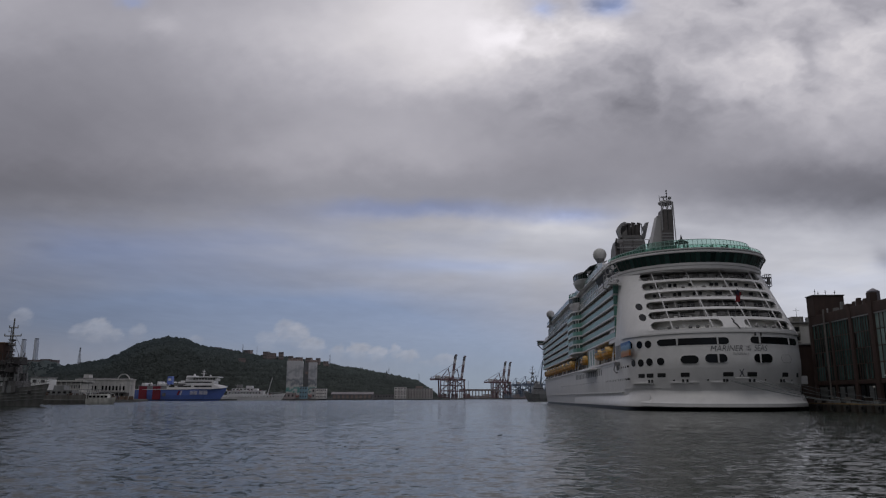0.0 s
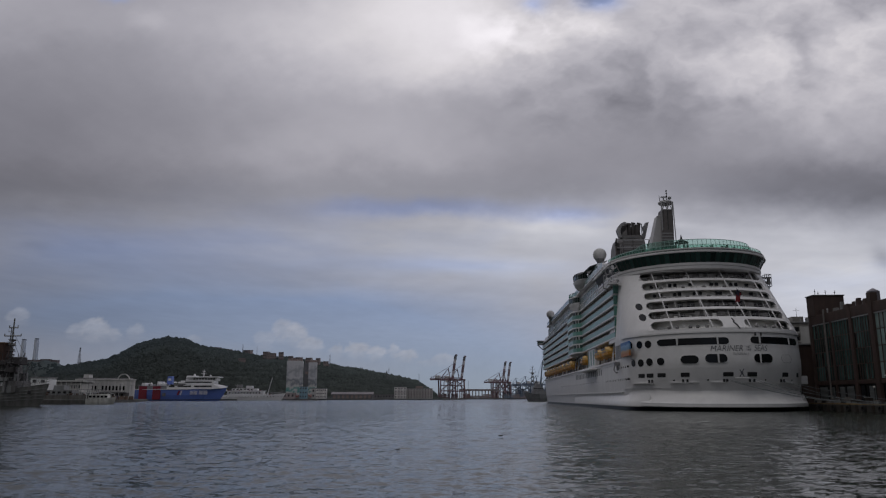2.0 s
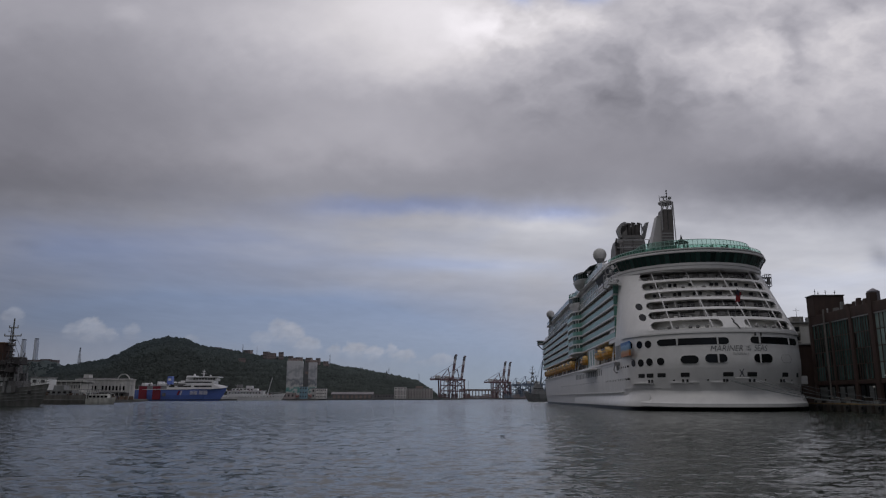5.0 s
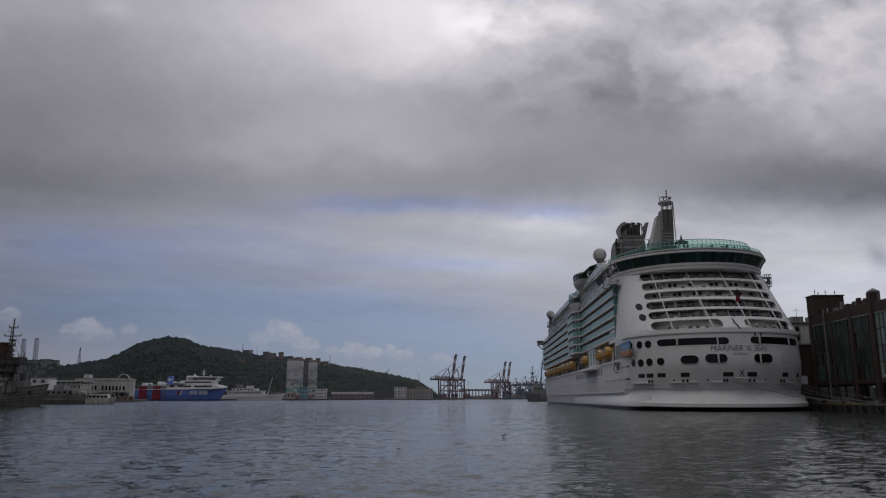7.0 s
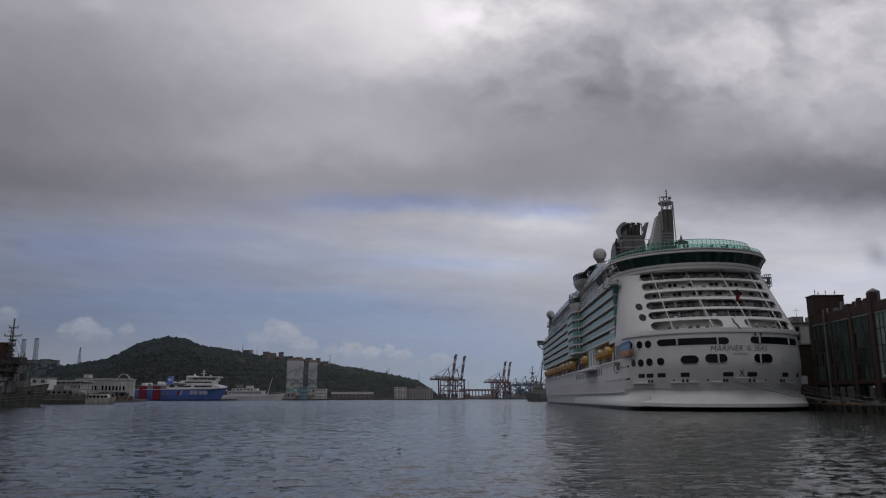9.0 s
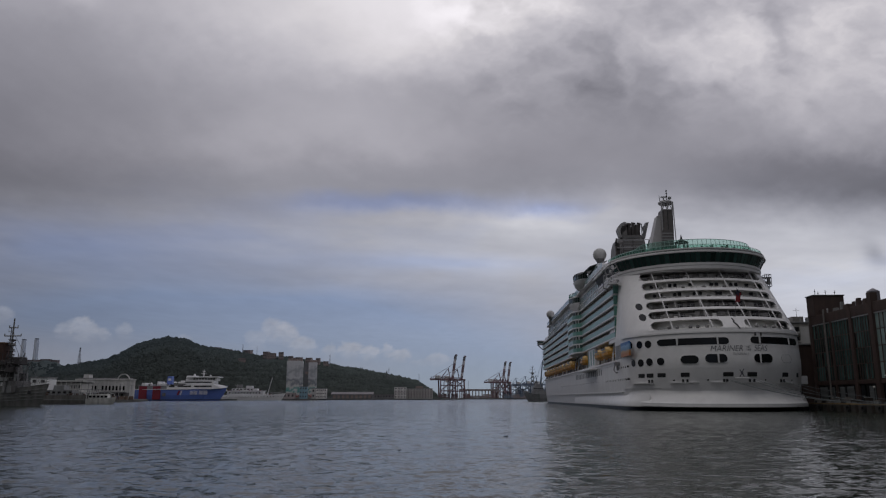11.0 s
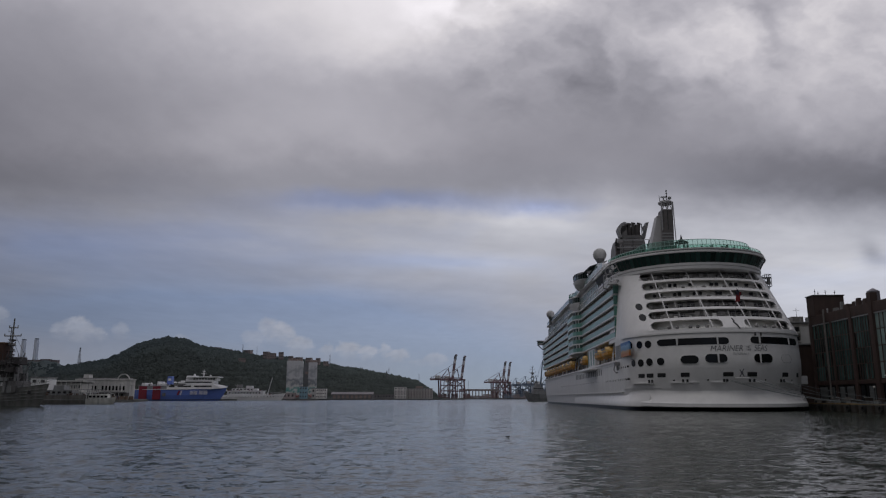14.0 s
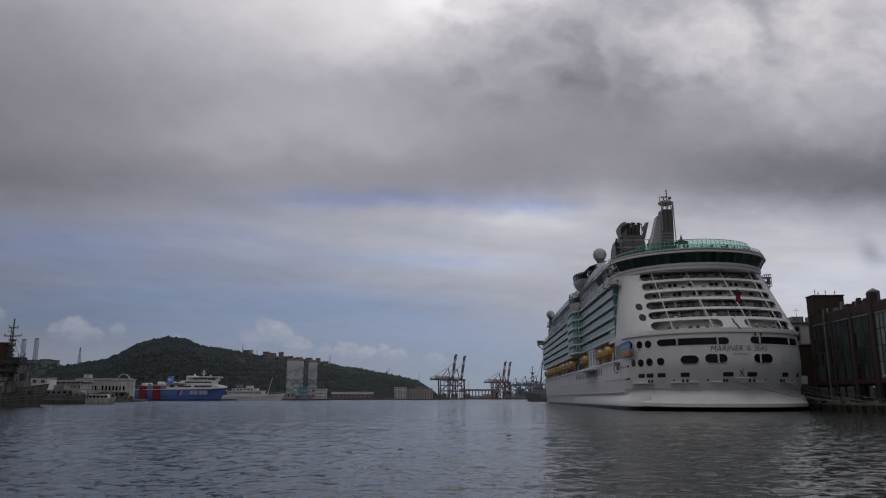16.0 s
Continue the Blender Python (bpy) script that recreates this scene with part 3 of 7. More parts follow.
        part("end_screen", box(B(), -19.95, -17.4, 30.72, 30.94, z + 0.5, z + 2.75), green_glass, ship, "green glass screen that closes the balcony row")
        for j in range(34):
            y = 31.9 + 3.35 * j
            part("cabin_door", box(B(), -17.72, -17.5, y, y + 1.9, z + 0.5, z + 2.6), bay_glass, ship)
            part("door_post", box(B(), -17.8, -17.5, y + 1.95, y + 2.15, z + 0.5, z + 2.7), white_paint, ship)
    # balconies that stand further out amidships
    for k in range(5):
        z = 17.6 + 2.8 * k
        out = [(-19.9, 92), (-21.6, 94.5), (-22.5, 97.5), (-22.5, 112), (-21.4, 115), (-19.9, 117)]
        part("bay_deck", prism(B(), out, z - 0.02, z + 0.45), white_paint, ship)
        part("bay_balustrade", prism(B(), [(x + 0.12 * (1 if x > -20 else 0.8), y) for x, y in out], z + 0.47, z + 1.72), green_glass, ship)
        part("bay_glass", prism(B(), [(x + 0.5 if x < -20 else x, y) for x, y in out], z + 1.72, z + 2.78), bay_glass, ship)
        for x, y in [(-22.2, 98 + 2.3 * j) for j in range(7)] + [(-21.55, 95.2), (-20.9, 93.6), (-21.6, 114.6)]:
            part("bay_mullion", box(B(), x - 0.08, x + 0.3, y - 0.09, y + 0.09, z + 1.7, z + 2.8), white_paint, ship)
    part("bay_roof", prism(B(), out, 31.6, 32.1), white_paint, ship)
    # upper decks: window band, cornice, open deck with green screens
    part("upper_house", box(B(), -18.8, 18.8, 42, 226, 31.9, 38.2), white_paint, ship, "white upper deck house")
    part("roof_deck", box(B(), -20.2, 20.2, 44, 222, 38.2, 38.75, 0, 0.1), white_paint, ship)
    part("upper_deck_edge", box(B(), -20.15, 20.15, 31, 250, 31.7, 32.2, 0, 0.08), white_paint, ship)
    for j in range(53):
        y = 44 + 3.4 * j
        part("upper_window", box(B(), -18.92, -18.7, y, y + 3.2, 32.6, 36.9, 0, 0), blue_glass, ship)
        part("upper_mullion", box(B(), -19.06, -18.7, y + 3.19, y + 3.41, 32.5, 37.0), white_paint, ship)
    for z in (32.5, 34.75, 36.95):
        part("window_rail", box(B(), -19.1, -18.7, 43.6, 225, z - 0.1, z + 0.1), white_paint, ship)
    for j in range(21):
        y = 46 + 8.2 * j
        part("screen_pane", box(B(), -20.0, -19.92, y, y + 7.9, 38.8, 40.3), blue_glass, ship)
        part("screen_post", box(B(), -20.03, -19.89, y + 7.92, y + 8.16, 38.75, 40.45), white_paint, ship)
    def wing(z, g):
        return [(-23.0 - g, 248 - g, z), (-23.0 - g, 252 + g, z), (-12, 259 + g, z), (12, 259 + g, z), (23.0 + g, 252 + g, z), (23.0 + g, 248 - g, z)]
    part("bridge", loft(B(), [wing(31.2, -0.6), wing(32.2, 0)]), white_paint, ship, "bridge with wings that stand out over the water")
    part("bridge_window", loft(B(), [wing(32.2, -0.1), wing(33.1, -0.1)]), bay_glass, ship)
    part("bridge_roof", loft(B(), [wing(33.1, 0.2), wing(33.6, 0.1)]), white_paint, ship)
    part("forward_step", box(B(), -19.4, 19.4, 228, 246, 31.9, 34.6, 0.4, 0.2), white_paint, ship)
    part("wing_strut", chain(B(), [(-22.8, 250, 31.3), (-20, 250, 28.6)], 0.3), steel_grey, ship)
    # bowl-shaped lounges that stand out over the side
    for y, z, sy, out, deep, tall, roofed in ((88, 40.8, 8.0, 3.3, 2.8, 2.1, True), (108, 35.5, 7.0, 2.6, 2.2, 2.2, False)):
        def lobe(grow, h, lean=0.0):
            return [(-19.2 - (out + lean) * grow * math.sin(k * math.pi / 14), y - sy * grow * math.cos(k * math.pi / 14), z + h) for k in range(15)]
        bowl = [lobe(math.sqrt(max(0.02, 1 - (h / deep) ** 2)), h) for h in (-deep, -0.92 * deep, -0.75 * deep, -0.5 * deep, -0.2 * deep, 0)]
        pod = part("side_lounge", loft(B(), bowl), white_paint, ship, "white bowl-shaped lounge standing out over the side", True)
        part("lounge_rim", loft(B(), [lobe(1.03, 0), lobe(1.04, 0.35)]), white_paint, pod)
        part("lounge_glass", loft(B(), [lobe(0.99, 0.35), lobe(1.03, tall)]), band_glass, pod, "dark green lounge glazing")
        for k in range(1, 14):
            a = k * math.pi / 14
            part("lounge_mullion", tube(B(), (-19.2 - out * math.sin(a), y - sy * math.cos(a), z + 0.3), (-19.2 - out * 1.04 * math.sin(a), y - sy * 1.04 * math.cos(a), z + tall), 0.07, 0.07, 5), steel_grey, pod)
        part("lounge_roof", loft(B(), [lobe(1.07, tall), lobe(1.05, tall + 0.4), lobe(0.8, tall + 0.75)]), funnel_grey if roofed else white_paint, pod)
        if not roofed:
            for k in range(1, 14):
                a = k * math.pi / 14
                part("roof_post", tube(B(), (-19.2 - out * math.sin(a), y - sy * math.cos(a), z + tall + 0.4), (-19.2 - out * math.sin(a), y - sy * math.cos(a), z + tall + 1.7), 0.09, 0.09, 5), rib_green, pod)
            part("roof_rail", chain(B(), [p for p in lobe(1.0, tall + 1.7)], 0.1, 5), rib_green, pod)
            part("roof_screen", loft(B(), [lobe(0.98, tall + 0.5), lobe(0.98, tall + 1.5)], False), screen_glass, pod)
    # dark canopy that sweeps up from the lounge to the dome
    part("swept_canopy", loft(B(), [[(-22.4, 86, 42.6), (-18.0, 82, 43.0), (-18.0, 82, 43.3), (-22.4, 86, 42.9)], [(-20.8, 76, 42.4), (-16.5, 74, 43.6), (-16.5, 74, 44.0), (-20.8, 76, 42.7)], [(-20.0, 68, 42.9), (-15.0, 66, 44.2), (-15.0, 66, 44.5), (-20.0, 68, 43.1)]]), funnel_grey, ship, "dark swept canopy between lounge and dome")
    part("canopy_wall", loft(B(), [[(-19.6, 44, 39), (-19.4, 44, 39), (-19.2, 84, 39), (-19.4, 84, 39)], [(-18.6, 60, 42.6), (-18.4, 60, 42.6), (-18.9, 84, 42.2), (-19.1, 84, 42.2)]]), blue_glass, ship)
    # stern house: solid hull storeys, then open terraces
    bm = B()
    loft(bm, [[(x, stern_y(x, z), z) for x in stern_xs()] + [(20, 31.5, z), (-20, 31.5, z)] for z in (11.8, 14, 16.7)])
    part("stern_house", bm, white_paint, ship, "white rounded stern house", True)
    bm = B()
    skin_strip(bm, -20, 20, 16.6, 17.0, 0.22, 0.22, 0.6)
    part("stern_ledge", bm, white_paint, ship)
    tops = (17.63, 20.42, 22.95, 25.65, 28.2, 31.0)
    lows = (16.9, 19.75, 22.3, 24.95, 27.5, 30.35)
    for k, (lo, hi) in enumerate(zip(lows, tops)):
        bm = B()
        skin_strip(bm, -15.68, 15.68, lo, hi, 0.004, 0.004, 0.4)
        part("terrace_parapet", bm, white_paint, ship, "", True)
        bm = B()
        loft(bm, [[stern_pt(x, lo, -0.3)[:2] + (z,) for x in stern_xs()] + [(14.4, 46, z), (-14.4, 46, z)] for z in (lo, lo + 0.25)])
        part("terrace_deck", bm, cream_paint, ship)
    # terraces 1, 2 and 5: their shade is put into a darker, deeper wall
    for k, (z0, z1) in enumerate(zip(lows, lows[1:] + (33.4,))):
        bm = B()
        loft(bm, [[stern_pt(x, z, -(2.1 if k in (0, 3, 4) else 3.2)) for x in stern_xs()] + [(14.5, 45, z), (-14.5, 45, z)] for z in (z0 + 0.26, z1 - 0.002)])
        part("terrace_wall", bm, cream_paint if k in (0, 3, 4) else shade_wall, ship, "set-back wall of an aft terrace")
    # solid cheeks at both sides, with ovals, and raked pillars between
    bm = B()
    skin_strip(bm, -20, -15.7, 16.8, 33.6, 0, 0, 0.5, 24, 20)
    port = part("stern_cheek", bm, white_paint, ship, "", True)
    bm = B()
    skin_strip(bm, 15.7, 20, 16.8, 33.6, 0, 0, 0.5, 24, 20)
    part("stern_cheek", bm, white_paint, ship, "", True)
    for sx in (-1, 1):
        bm = B()
        loft(bm, [[(sx * stern_half(z), stern_y(20, z) - 0.3, z), (sx * (stern_half(z) - 0.6), stern_y(20, z) - 0.3, z), (sx * (stern_half(z) - 0.6), 40, z), (sx * stern_half(z), 40, z)] for z in (16.7, 17.6, 22, 27.4, 33.6)])
        part("side_wall", bm, white_paint, ship)
    for z0, z1 in zip(tops, lows[1:] + (33.3,)):
        for s, side in ((-15.75, -1), (15.75, 1)):
            part("opening_end", opening_end(B(), s, z0 - 0.05, z1 + 0.05, side), white_paint, ship)
    for s, side in ((-1.75, 1), (2.85, -1)):
        part("opening_end", opening_end(B(), s, tops[0] - 0.05, lows[1] + 0.05, side), white_paint, ship)
    for z in (24.1, 21.2):
        bm = B()
        stern_oval(bm, -16.45, z, 0.62, 0.95, 0.05)
        part("oval_window", bm, dark_glass, ship)
    for x in (-11.8, -4.1, 3.9, 12.0):
        bm = B()
        loft(bm, [[(x + 0.11 * p, stern_y(x, z) + 0.12 + 0.11 * q, z) for p, q in ((-1, -1), (1, -1), (1, 1), (-1, 1))] for z in np.linspace(17.4, 33.4, 12)])
        part("terrace_pillar", bm, white_paint, ship)
    bm = B()
    skin_strip(bm, -1.9, 3.0, 17.4, 20.0, 0.03, 0.03, 0.4, 10)
    part("flagstaff_panel", bm, white_paint, ship)
    # rails, doors and furniture seen in the terrace openings
    fit = random.Random(31)
    for k in range(6):
        z, floor_z, deep = tops[k], lows[k] + 0.25, 2.1 if k in (0, 3, 4) else 3.2
        open_at = lambda x: not (k == 0 and -2.6 < x < 3.7)
        for h in ((0.42, 0.75) if k in (1, 2, 5) else (0.35,)):
            for xa, xb in (((-14.6, -2.8), (3.8, 14.2)) if k == 0 else ((-14.9, 14.6),)):
                part("terrace_rail", chain(B(), [(x, stern_y(x, z) + 0.35, z + h) for x in stern_xs(xa, xb, 18)], 0.035, 4), steel_grey, ship)
        for j in range(27):
            x = -14.4 + 1.1 * j
            if open_at(x):
                part("rail_post", tube(B(), (x, stern_y(x, z) + 0.35, z - 0.5), (x, stern_y(x, z) + 0.35, z + (0.75 if k in (1, 2, 5) else 0.35)), 0.03, 0.03, 4), steel_grey, ship)
        for j in range(5):
            x = -9.3 + 5.1 * j
            if open_at(x):
                y = stern_y(x, z)
                part("terrace_post", tube(B(), (x, y + 0.9, floor_z), (x, stern_y(x, z + 1.9) + 0.7, floor_z + 2.4), 0.055, 0.055, 6), white_paint, ship)
        if k in (3, 4):
            # pairs of small windows in the pale walls
            for x in (-12.6, -8.6, -4.2, 0.6, 5.4, 9.4, 12.4):
                for dx in ((0, 0.95) if fit.random() < 0.7 else (0,)):
                    xx = x + dx + fit.uniform(-0.2, 0.2)
                    y = stern_y(xx, z) + deep
                    part("terrace_window", box(B(), xx - 0.36, xx + 0.36, y - 0.2, y + 0.4, floor_z + 1.05, floor_z + 1.85), dark_glass, ship)
            for x in (-6.2, -1.6, 3.2, 10.8, -10.9):
                part("lounge_chair", ball(box(B(), x - 0.45, x + 0.45, stern_y(x, z) + 0.6, stern_y(x, z) + 1.2, floor_z, floor_z + 0.5, 0, 0.08), (x, stern_y(x, z) + 0.95, floor_z + 0.75), 0.45, 0.9, 12, 8), lounge_glass, ship)
        elif k == 0:
            for x in (-12.4, -10.9, -8.4, -7.0, -5.2, 5.4, 7.4, 9.8, 12.2):
                part("lounge_chair", ball(box(B(), x - 0.4, x + 0.4, stern_y(x, z) + 0.5, stern_y(x, z) + 1.1, floor_z, floor_z + 0.6, 0, 0.08), (x, stern_y(x, z) + 0.85, floor_z + 0.9), 0.45, 0.8, 12, 8), lounge_glass, ship)
        else:
            # glass fronts, lockers and stacked loungers in the shaded terraces
            for j in range(11):
                x = -13.6 + 2.6 * j + fit.uniform(-0.4, 0.4)
                y = stern_y(x, z) + deep
                wide = fit.choice((0.5, 0.8, 1.0))
                part("terrace_door", box(B(), x - wide, x + wide, y - 0.2, y + 0.4, floor_z + 0.05, floor_z + fit.uniform(1.7, 2.1)), lounge_glass if fit.random() < 0.5 else dark_glass, ship)
                if fit.random() < 0.6:
                    part("deck_locker", box(B(), x + 1.0, x + 1.0 + fit.uniform(0.4, 0.9), y - 1.6, y - 0.9, floor_z, floor_z + fit.uniform(0.7, 1.3), 0, 0.06), cream_paint if fit.random() < 0.5 else lounge_glass, ship)
            part("ceiling_light", box(B(), -11, 11, stern_y(0, z) + 2.0, stern_y(0, z) + 2.1, floor_z + 2.25, floor_z + 2.32), cream_paint, ship)
    # zigzag ladder on the flagstaff panel
    part("ladder", chain(B(), [(0.55, stern_y(0.5, 20) - 0.12, 19.9), (0.75, stern_y(0.7, 19.2) - 0.12, 19.2), (0.5, stern_y(0.5, 19.0) - 0.12, 19.0), (1.0, stern_y(1, 18.2) - 0.12, 18.2), (1.2, stern_y(1.1, 17.5) - 0.12, 17.4)], 0.15, 6), funnel_black, ship, "dark ladder on the white stern panel")
    # window band under the top deck, leaning outwards
    def belt_y(s):
        return 17.2 + 21.0 * (1 - math.sqrt(max(0, 1 - (s / HALF) ** 2)))
    def belt(z, o, d):
        return [((19.2 + o) * s / HALF, belt_y(s) - d, z) for s in stern_xs()] + [(19.2 + o, 60, z), (-19.2 - o, 60, z)]
    part("band_soffit", loft(B(), [belt(33.2, -0.5, -0.3), belt(33.45, -0.1, 0.1), belt(34.05, -0.1, 0.1), belt(34.15, -0.3, -0.1), belt(34.25, 0.0, 0.15), belt(34.85, 0.0, 0.15)]), white_paint, ship)
    part("window_band", loft(B(), [belt(34.85, -0.5, -0.5), belt(37.2, 0.6, 0.6)]), funnel_black, ship, "dark wall behind the window band")
    edge = stern_xs(-19.9, 19.9, 48)
    for xa, xb in zip(edge, edge[1:]):
        def at(x, z, o):
            f = (z - 34.85) / 2.35
            return ((19.0 + 1.1 * f) * x / HALF, belt_y(x) + 0.2 - 1.1 * f - o, z)
        bm = B()
        loft(bm, [[at(xa, z, 0), at(xb, z, 0), at(xb, z, -0.25), at(xa, z, -0.25)] for z in (34.9, 37.18)])
        part("band_pane", bm, band_glass, ship)
        part("band_mullion", tube(B(), at(xa, 34.85, 0.03), at(xa, 37.2, 0.03), 0.07, 0.07, 4), funnel_black, ship)
    part("band_cornice", loft(B(), [belt(37.2, 1.0, 1.1), belt(37.3, 1.15, 1.25), belt(37.72, 1.1, 1.2), belt(37.76, 0.2, 0.0)]), white_paint, ship)
    part("gallery_wall", loft(B(), [belt(37.7, 0.2, 0.15), belt(38.1, 0.2, 0.15)]), pale_green, ship, "shaded green gallery under the deck edge")
    part("deck_edge", loft(B(), [belt(38.05, 0.75, 0.8), belt(38.12, 0.9, 0.95), belt(38.3, 0.9, 0.95), belt(38.35, -0.2, -0.2)]), white_paint, ship)
    for x in stern_xs(-19.8, 19.8, 58):
        part("gallery_post", tube(B(), (19.95 * x / HALF, belt_y(x) - 0.8, 37.7), (19.95 * x / HALF, belt_y(x) - 0.75, 38.1), 0.05, 0.05, 5), white_paint, ship)
    part("aft_deck", loft(B(), [belt(38.05, -0.6, -0.6), belt(38.7, -0.7, -0.7)]), white_paint, ship)
    # curved glass wind screen round the aft deck, lower towards both ends
    scr = [(18.2 * x / HALF, belt_y(x) + 1.4, 2.0 if abs(x) < 14.5 else 2.0 - 1.0 * min(1, (abs(x) - 14.5) / 1.5)) for x in stern_xs(-20, 20, 52)]
    for (xa, ya, ha), (xb, yb, hb) in zip(scr, scr[1:]):
        bm = B()
        loft(bm, [[(xa, ya, 38.9), (xb, yb, 38.9), (xb, yb + 0.06, 38.9), (xa, ya + 0.06, 38.9)], [(xa, ya + 0.5, 38.9 + ha), (xb, yb + 0.5, 38.9 + hb), (xb, yb + 0.56, 38.9 + hb), (xa, ya + 0.56, 38.9 + ha)]])
        part("wind_screen", bm, screen_glass, ship)
        part("screen_rib", tube(B(), (xa, ya - 0.04, 38.9), (xa, ya + 0.46, 38.95 + ha), 0.055, 0.055, 5), rib_pale, ship)
    part("screen_rail", chain(B(), [(x, y + 0.5, 38.95 + h) for x, y, h in scr], 0.07, 5), rib_pale, ship)
    # a second, nearer row of small panes under it
    low = [(19.6 * x / HALF, belt_y(x) - 0.1) for x in stern_xs(-20, 20, 64)]
    for (xa, ya), (xb, yb) in zip(low, low[1:]):
        bm = B()
        loft(bm, [[(xa, ya - 0.4, 38.3), (xb, yb - 0.4, 38.3), (xb, yb - 0.35, 38.3), (xa, ya - 0.35, 38.3)], [(xa, ya - 0.4, 39.1), (xb, yb - 0.4, 39.1), (xb, yb - 0.35, 39.1), (xa, ya - 0.35, 39.1)]])
        part("rail_pane", bm, screen_glass, ship)
        part("rail_stanchion", tube(B(), (xa, ya - 0.43, 38.3), (xa, ya - 0.43, 39.2), 0.05, 0.05, 4), rib_pale, ship)
    part("pane_rail", chain(B(), [(x, y - 0.42, 39.2) for x, y in low], 0.06, 5), rib_pale, ship)
    # deck gear seen through the screen
    gear = random.Random(8)
    for j in range(26):
        x = -13 + 1.05 * j + gear.uniform(-0.3, 0.3)
        y = belt_y(x) + 3.0 + gear.uniform(0, 3)
        part("deck_chair", box(B(), x - 0.3, x + 0.3, y, y + 0.8, 38.7, 39.3 + gear.uniform(0, 0.7), 0.05, 0.05), (steel_grey, soot_brown, rib_green)[j % 3], ship)
    for z in (10.95, 4.0):
        part("side_strake", box(B(), -20.12, -19.8, 24, 240, z, z + 0.12), white_paint, ship)
    # windows of the stern's lower storeys
    rows = [(-15.0, -1.4, 14.0, 15.5, 0.75, (-11.4, -3.7)), (3.2, 16.2, 14.15, 15.65, 0.75, (5.3, 13.1)),
            (-11.1, -7.7, 9.95, 11.75, 0.9, ()), (-6.5, -2.1, 10.05, 11.95, 0.95, (-3.9,)), (3.5, 7.9, 10.05, 11.95, 0.95, (5.0,))]
    for x0, x1, z0, z1, r, bars in rows:
        win = part("stern_window", stern_pane(B(), x0, x1, z0, z1, 0.05, r), dark_glass, ship, "dark round-ended stern window")
        part("window_rim", stern_frame(B(), x0, x1, z0, z1, 0.1, r, 0.06), white_paint, win)
        for x in bars:
            part("window_bar", box(B(), x - 0.16, x + 0.16, stern_y(x, z0) - 0.09, stern_y(x, z0) + 0.3, z0, z1), white_paint, win)
    part("closed_port", stern_frame(B(), 10.3, 13.2, 10.2, 11.9, 0.06, 0.85, 0.05), steel_grey, ship)
    for x, z in ((-19.2, 14.8), (-17.9, 14.7), (-16.5, 14.65), (-19.0, 10.65), (-17.9, 10.55), (-16.5, 10.65), (-14.6, 10.65)):
        w = np.interp(abs(x), [14.5, 16.5, 17.9, 19.2], [0.72, 0.6, 0.5, 0.28])
        win = part("porthole", stern_oval(B(), x, z, w * 0.92, 0.86, 0.06), dark_glass, ship)
        part("window_rim", stern_oval(B(), x, z, w * 0.92 + 0.09, 0.96, 0.03), white_paint, win)
    for x0, x1 in ((-18.3, -17.3), (-17.0, -15.9), (-15.2, -13.8), (-11.1, -9.5), (-3.1, -1.0), (1.9, 4.0), (10.3, 12.0), (14.9, 15.7)):
        part("mooring_port", stern_pane(B(), x0, x1, 7.2, 8.1, 0.05, 0.08), funnel_black, ship, "dark mooring opening")
    for x0, x1 in ((-19.1, -15.8), (-12.9, -7.8), (-5.5, -1.8), (0.6, 6.2), (9.0, 14.5)):
        bm = B()
        skin_strip(bm, x0, x1, 5.86, 6.04, 0.42, 0.42, 0.6, 8)
        part("fender_rail", bm, white_paint, ship)
    for x in (-16.6, -16.1, -10.7, -9.9, -2.9, -2.3, 2.4, 3.4, 9.9, 10.7):
        part("fairlead", box(B(), x - 0.17, x + 0.17, stern_y(x, 6) - 0.4, stern_y(x, 6) + 0.3, 6.05, 6.7, 0, 0), funnel_black, ship)
    for x in (0.4, 0.9):
        part("stern_lamp", tube(B(), (3.3 + 2.4 * x, stern_y(3, 16) - 0.3, 15.8), (3.3 + 2.4 * x, stern_y(3, 16) - 0.3, 16.5), 0.2, 0.14), funnel_black, ship)
    # crest: a small dark figure of crossed bars on a white bracket
    crest = part("crest", ball(chain(B(), [(0.05, -0.25, 7.15), (0.5, -0.3, 7.95), (0.95, -0.25, 8.75)], 0.11, 6), (0.5, -0.3, 8.05), 0.28, 1.1, 10, 8), letter_blue, ship, "dark crest above the rail")
    part("crest_bar", chain(B(), [(0.95, -0.25, 7.15), (0.5, -0.3, 7.95), (0.1, -0.25, 8.6)], 0.11, 6), letter_blue, crest)
    part("crest_bracket", box(B(), -0.9, 1.9, -0.5, 0.2, 6.75, 6.98, 0, 0.04), white_paint, ship)
    for x in (-12.3, -6.0, 6.0, 13.2):
        part("hawse_hole", stern_oval(B(), x, 6.5, 0.2, 0.16, 0.06), funnel_black, ship)
    # side openings and fittings of the hull
    for j in range(16):
        y = 54 + 3.7 * j
        part("side_window", box(B(), -20.06, -19.7, y, y + 1.7, 9.0, 10.6, 0, 0), funnel_grey, ship)
    for z, y0, n, step in ((10.0, 17, 5, 2.3), (7.1, 17, 14, 2.3), (7.3, 60, 30, 3.6)):
        for j in range(n):
            y = y0 + step * j
            part("side_porthole", tube(B(), (-20.04, y, z), (-19.6, y, z), 0.24, 0.24, 8), funnel_black if y < 58 else funnel_grey, ship)
    part("video_screen", box(B(), -20.35, -19.95, 12.2, 22.0, 12.35, 15.65), screen_panel, ship, "blue and orange beach picture panel")
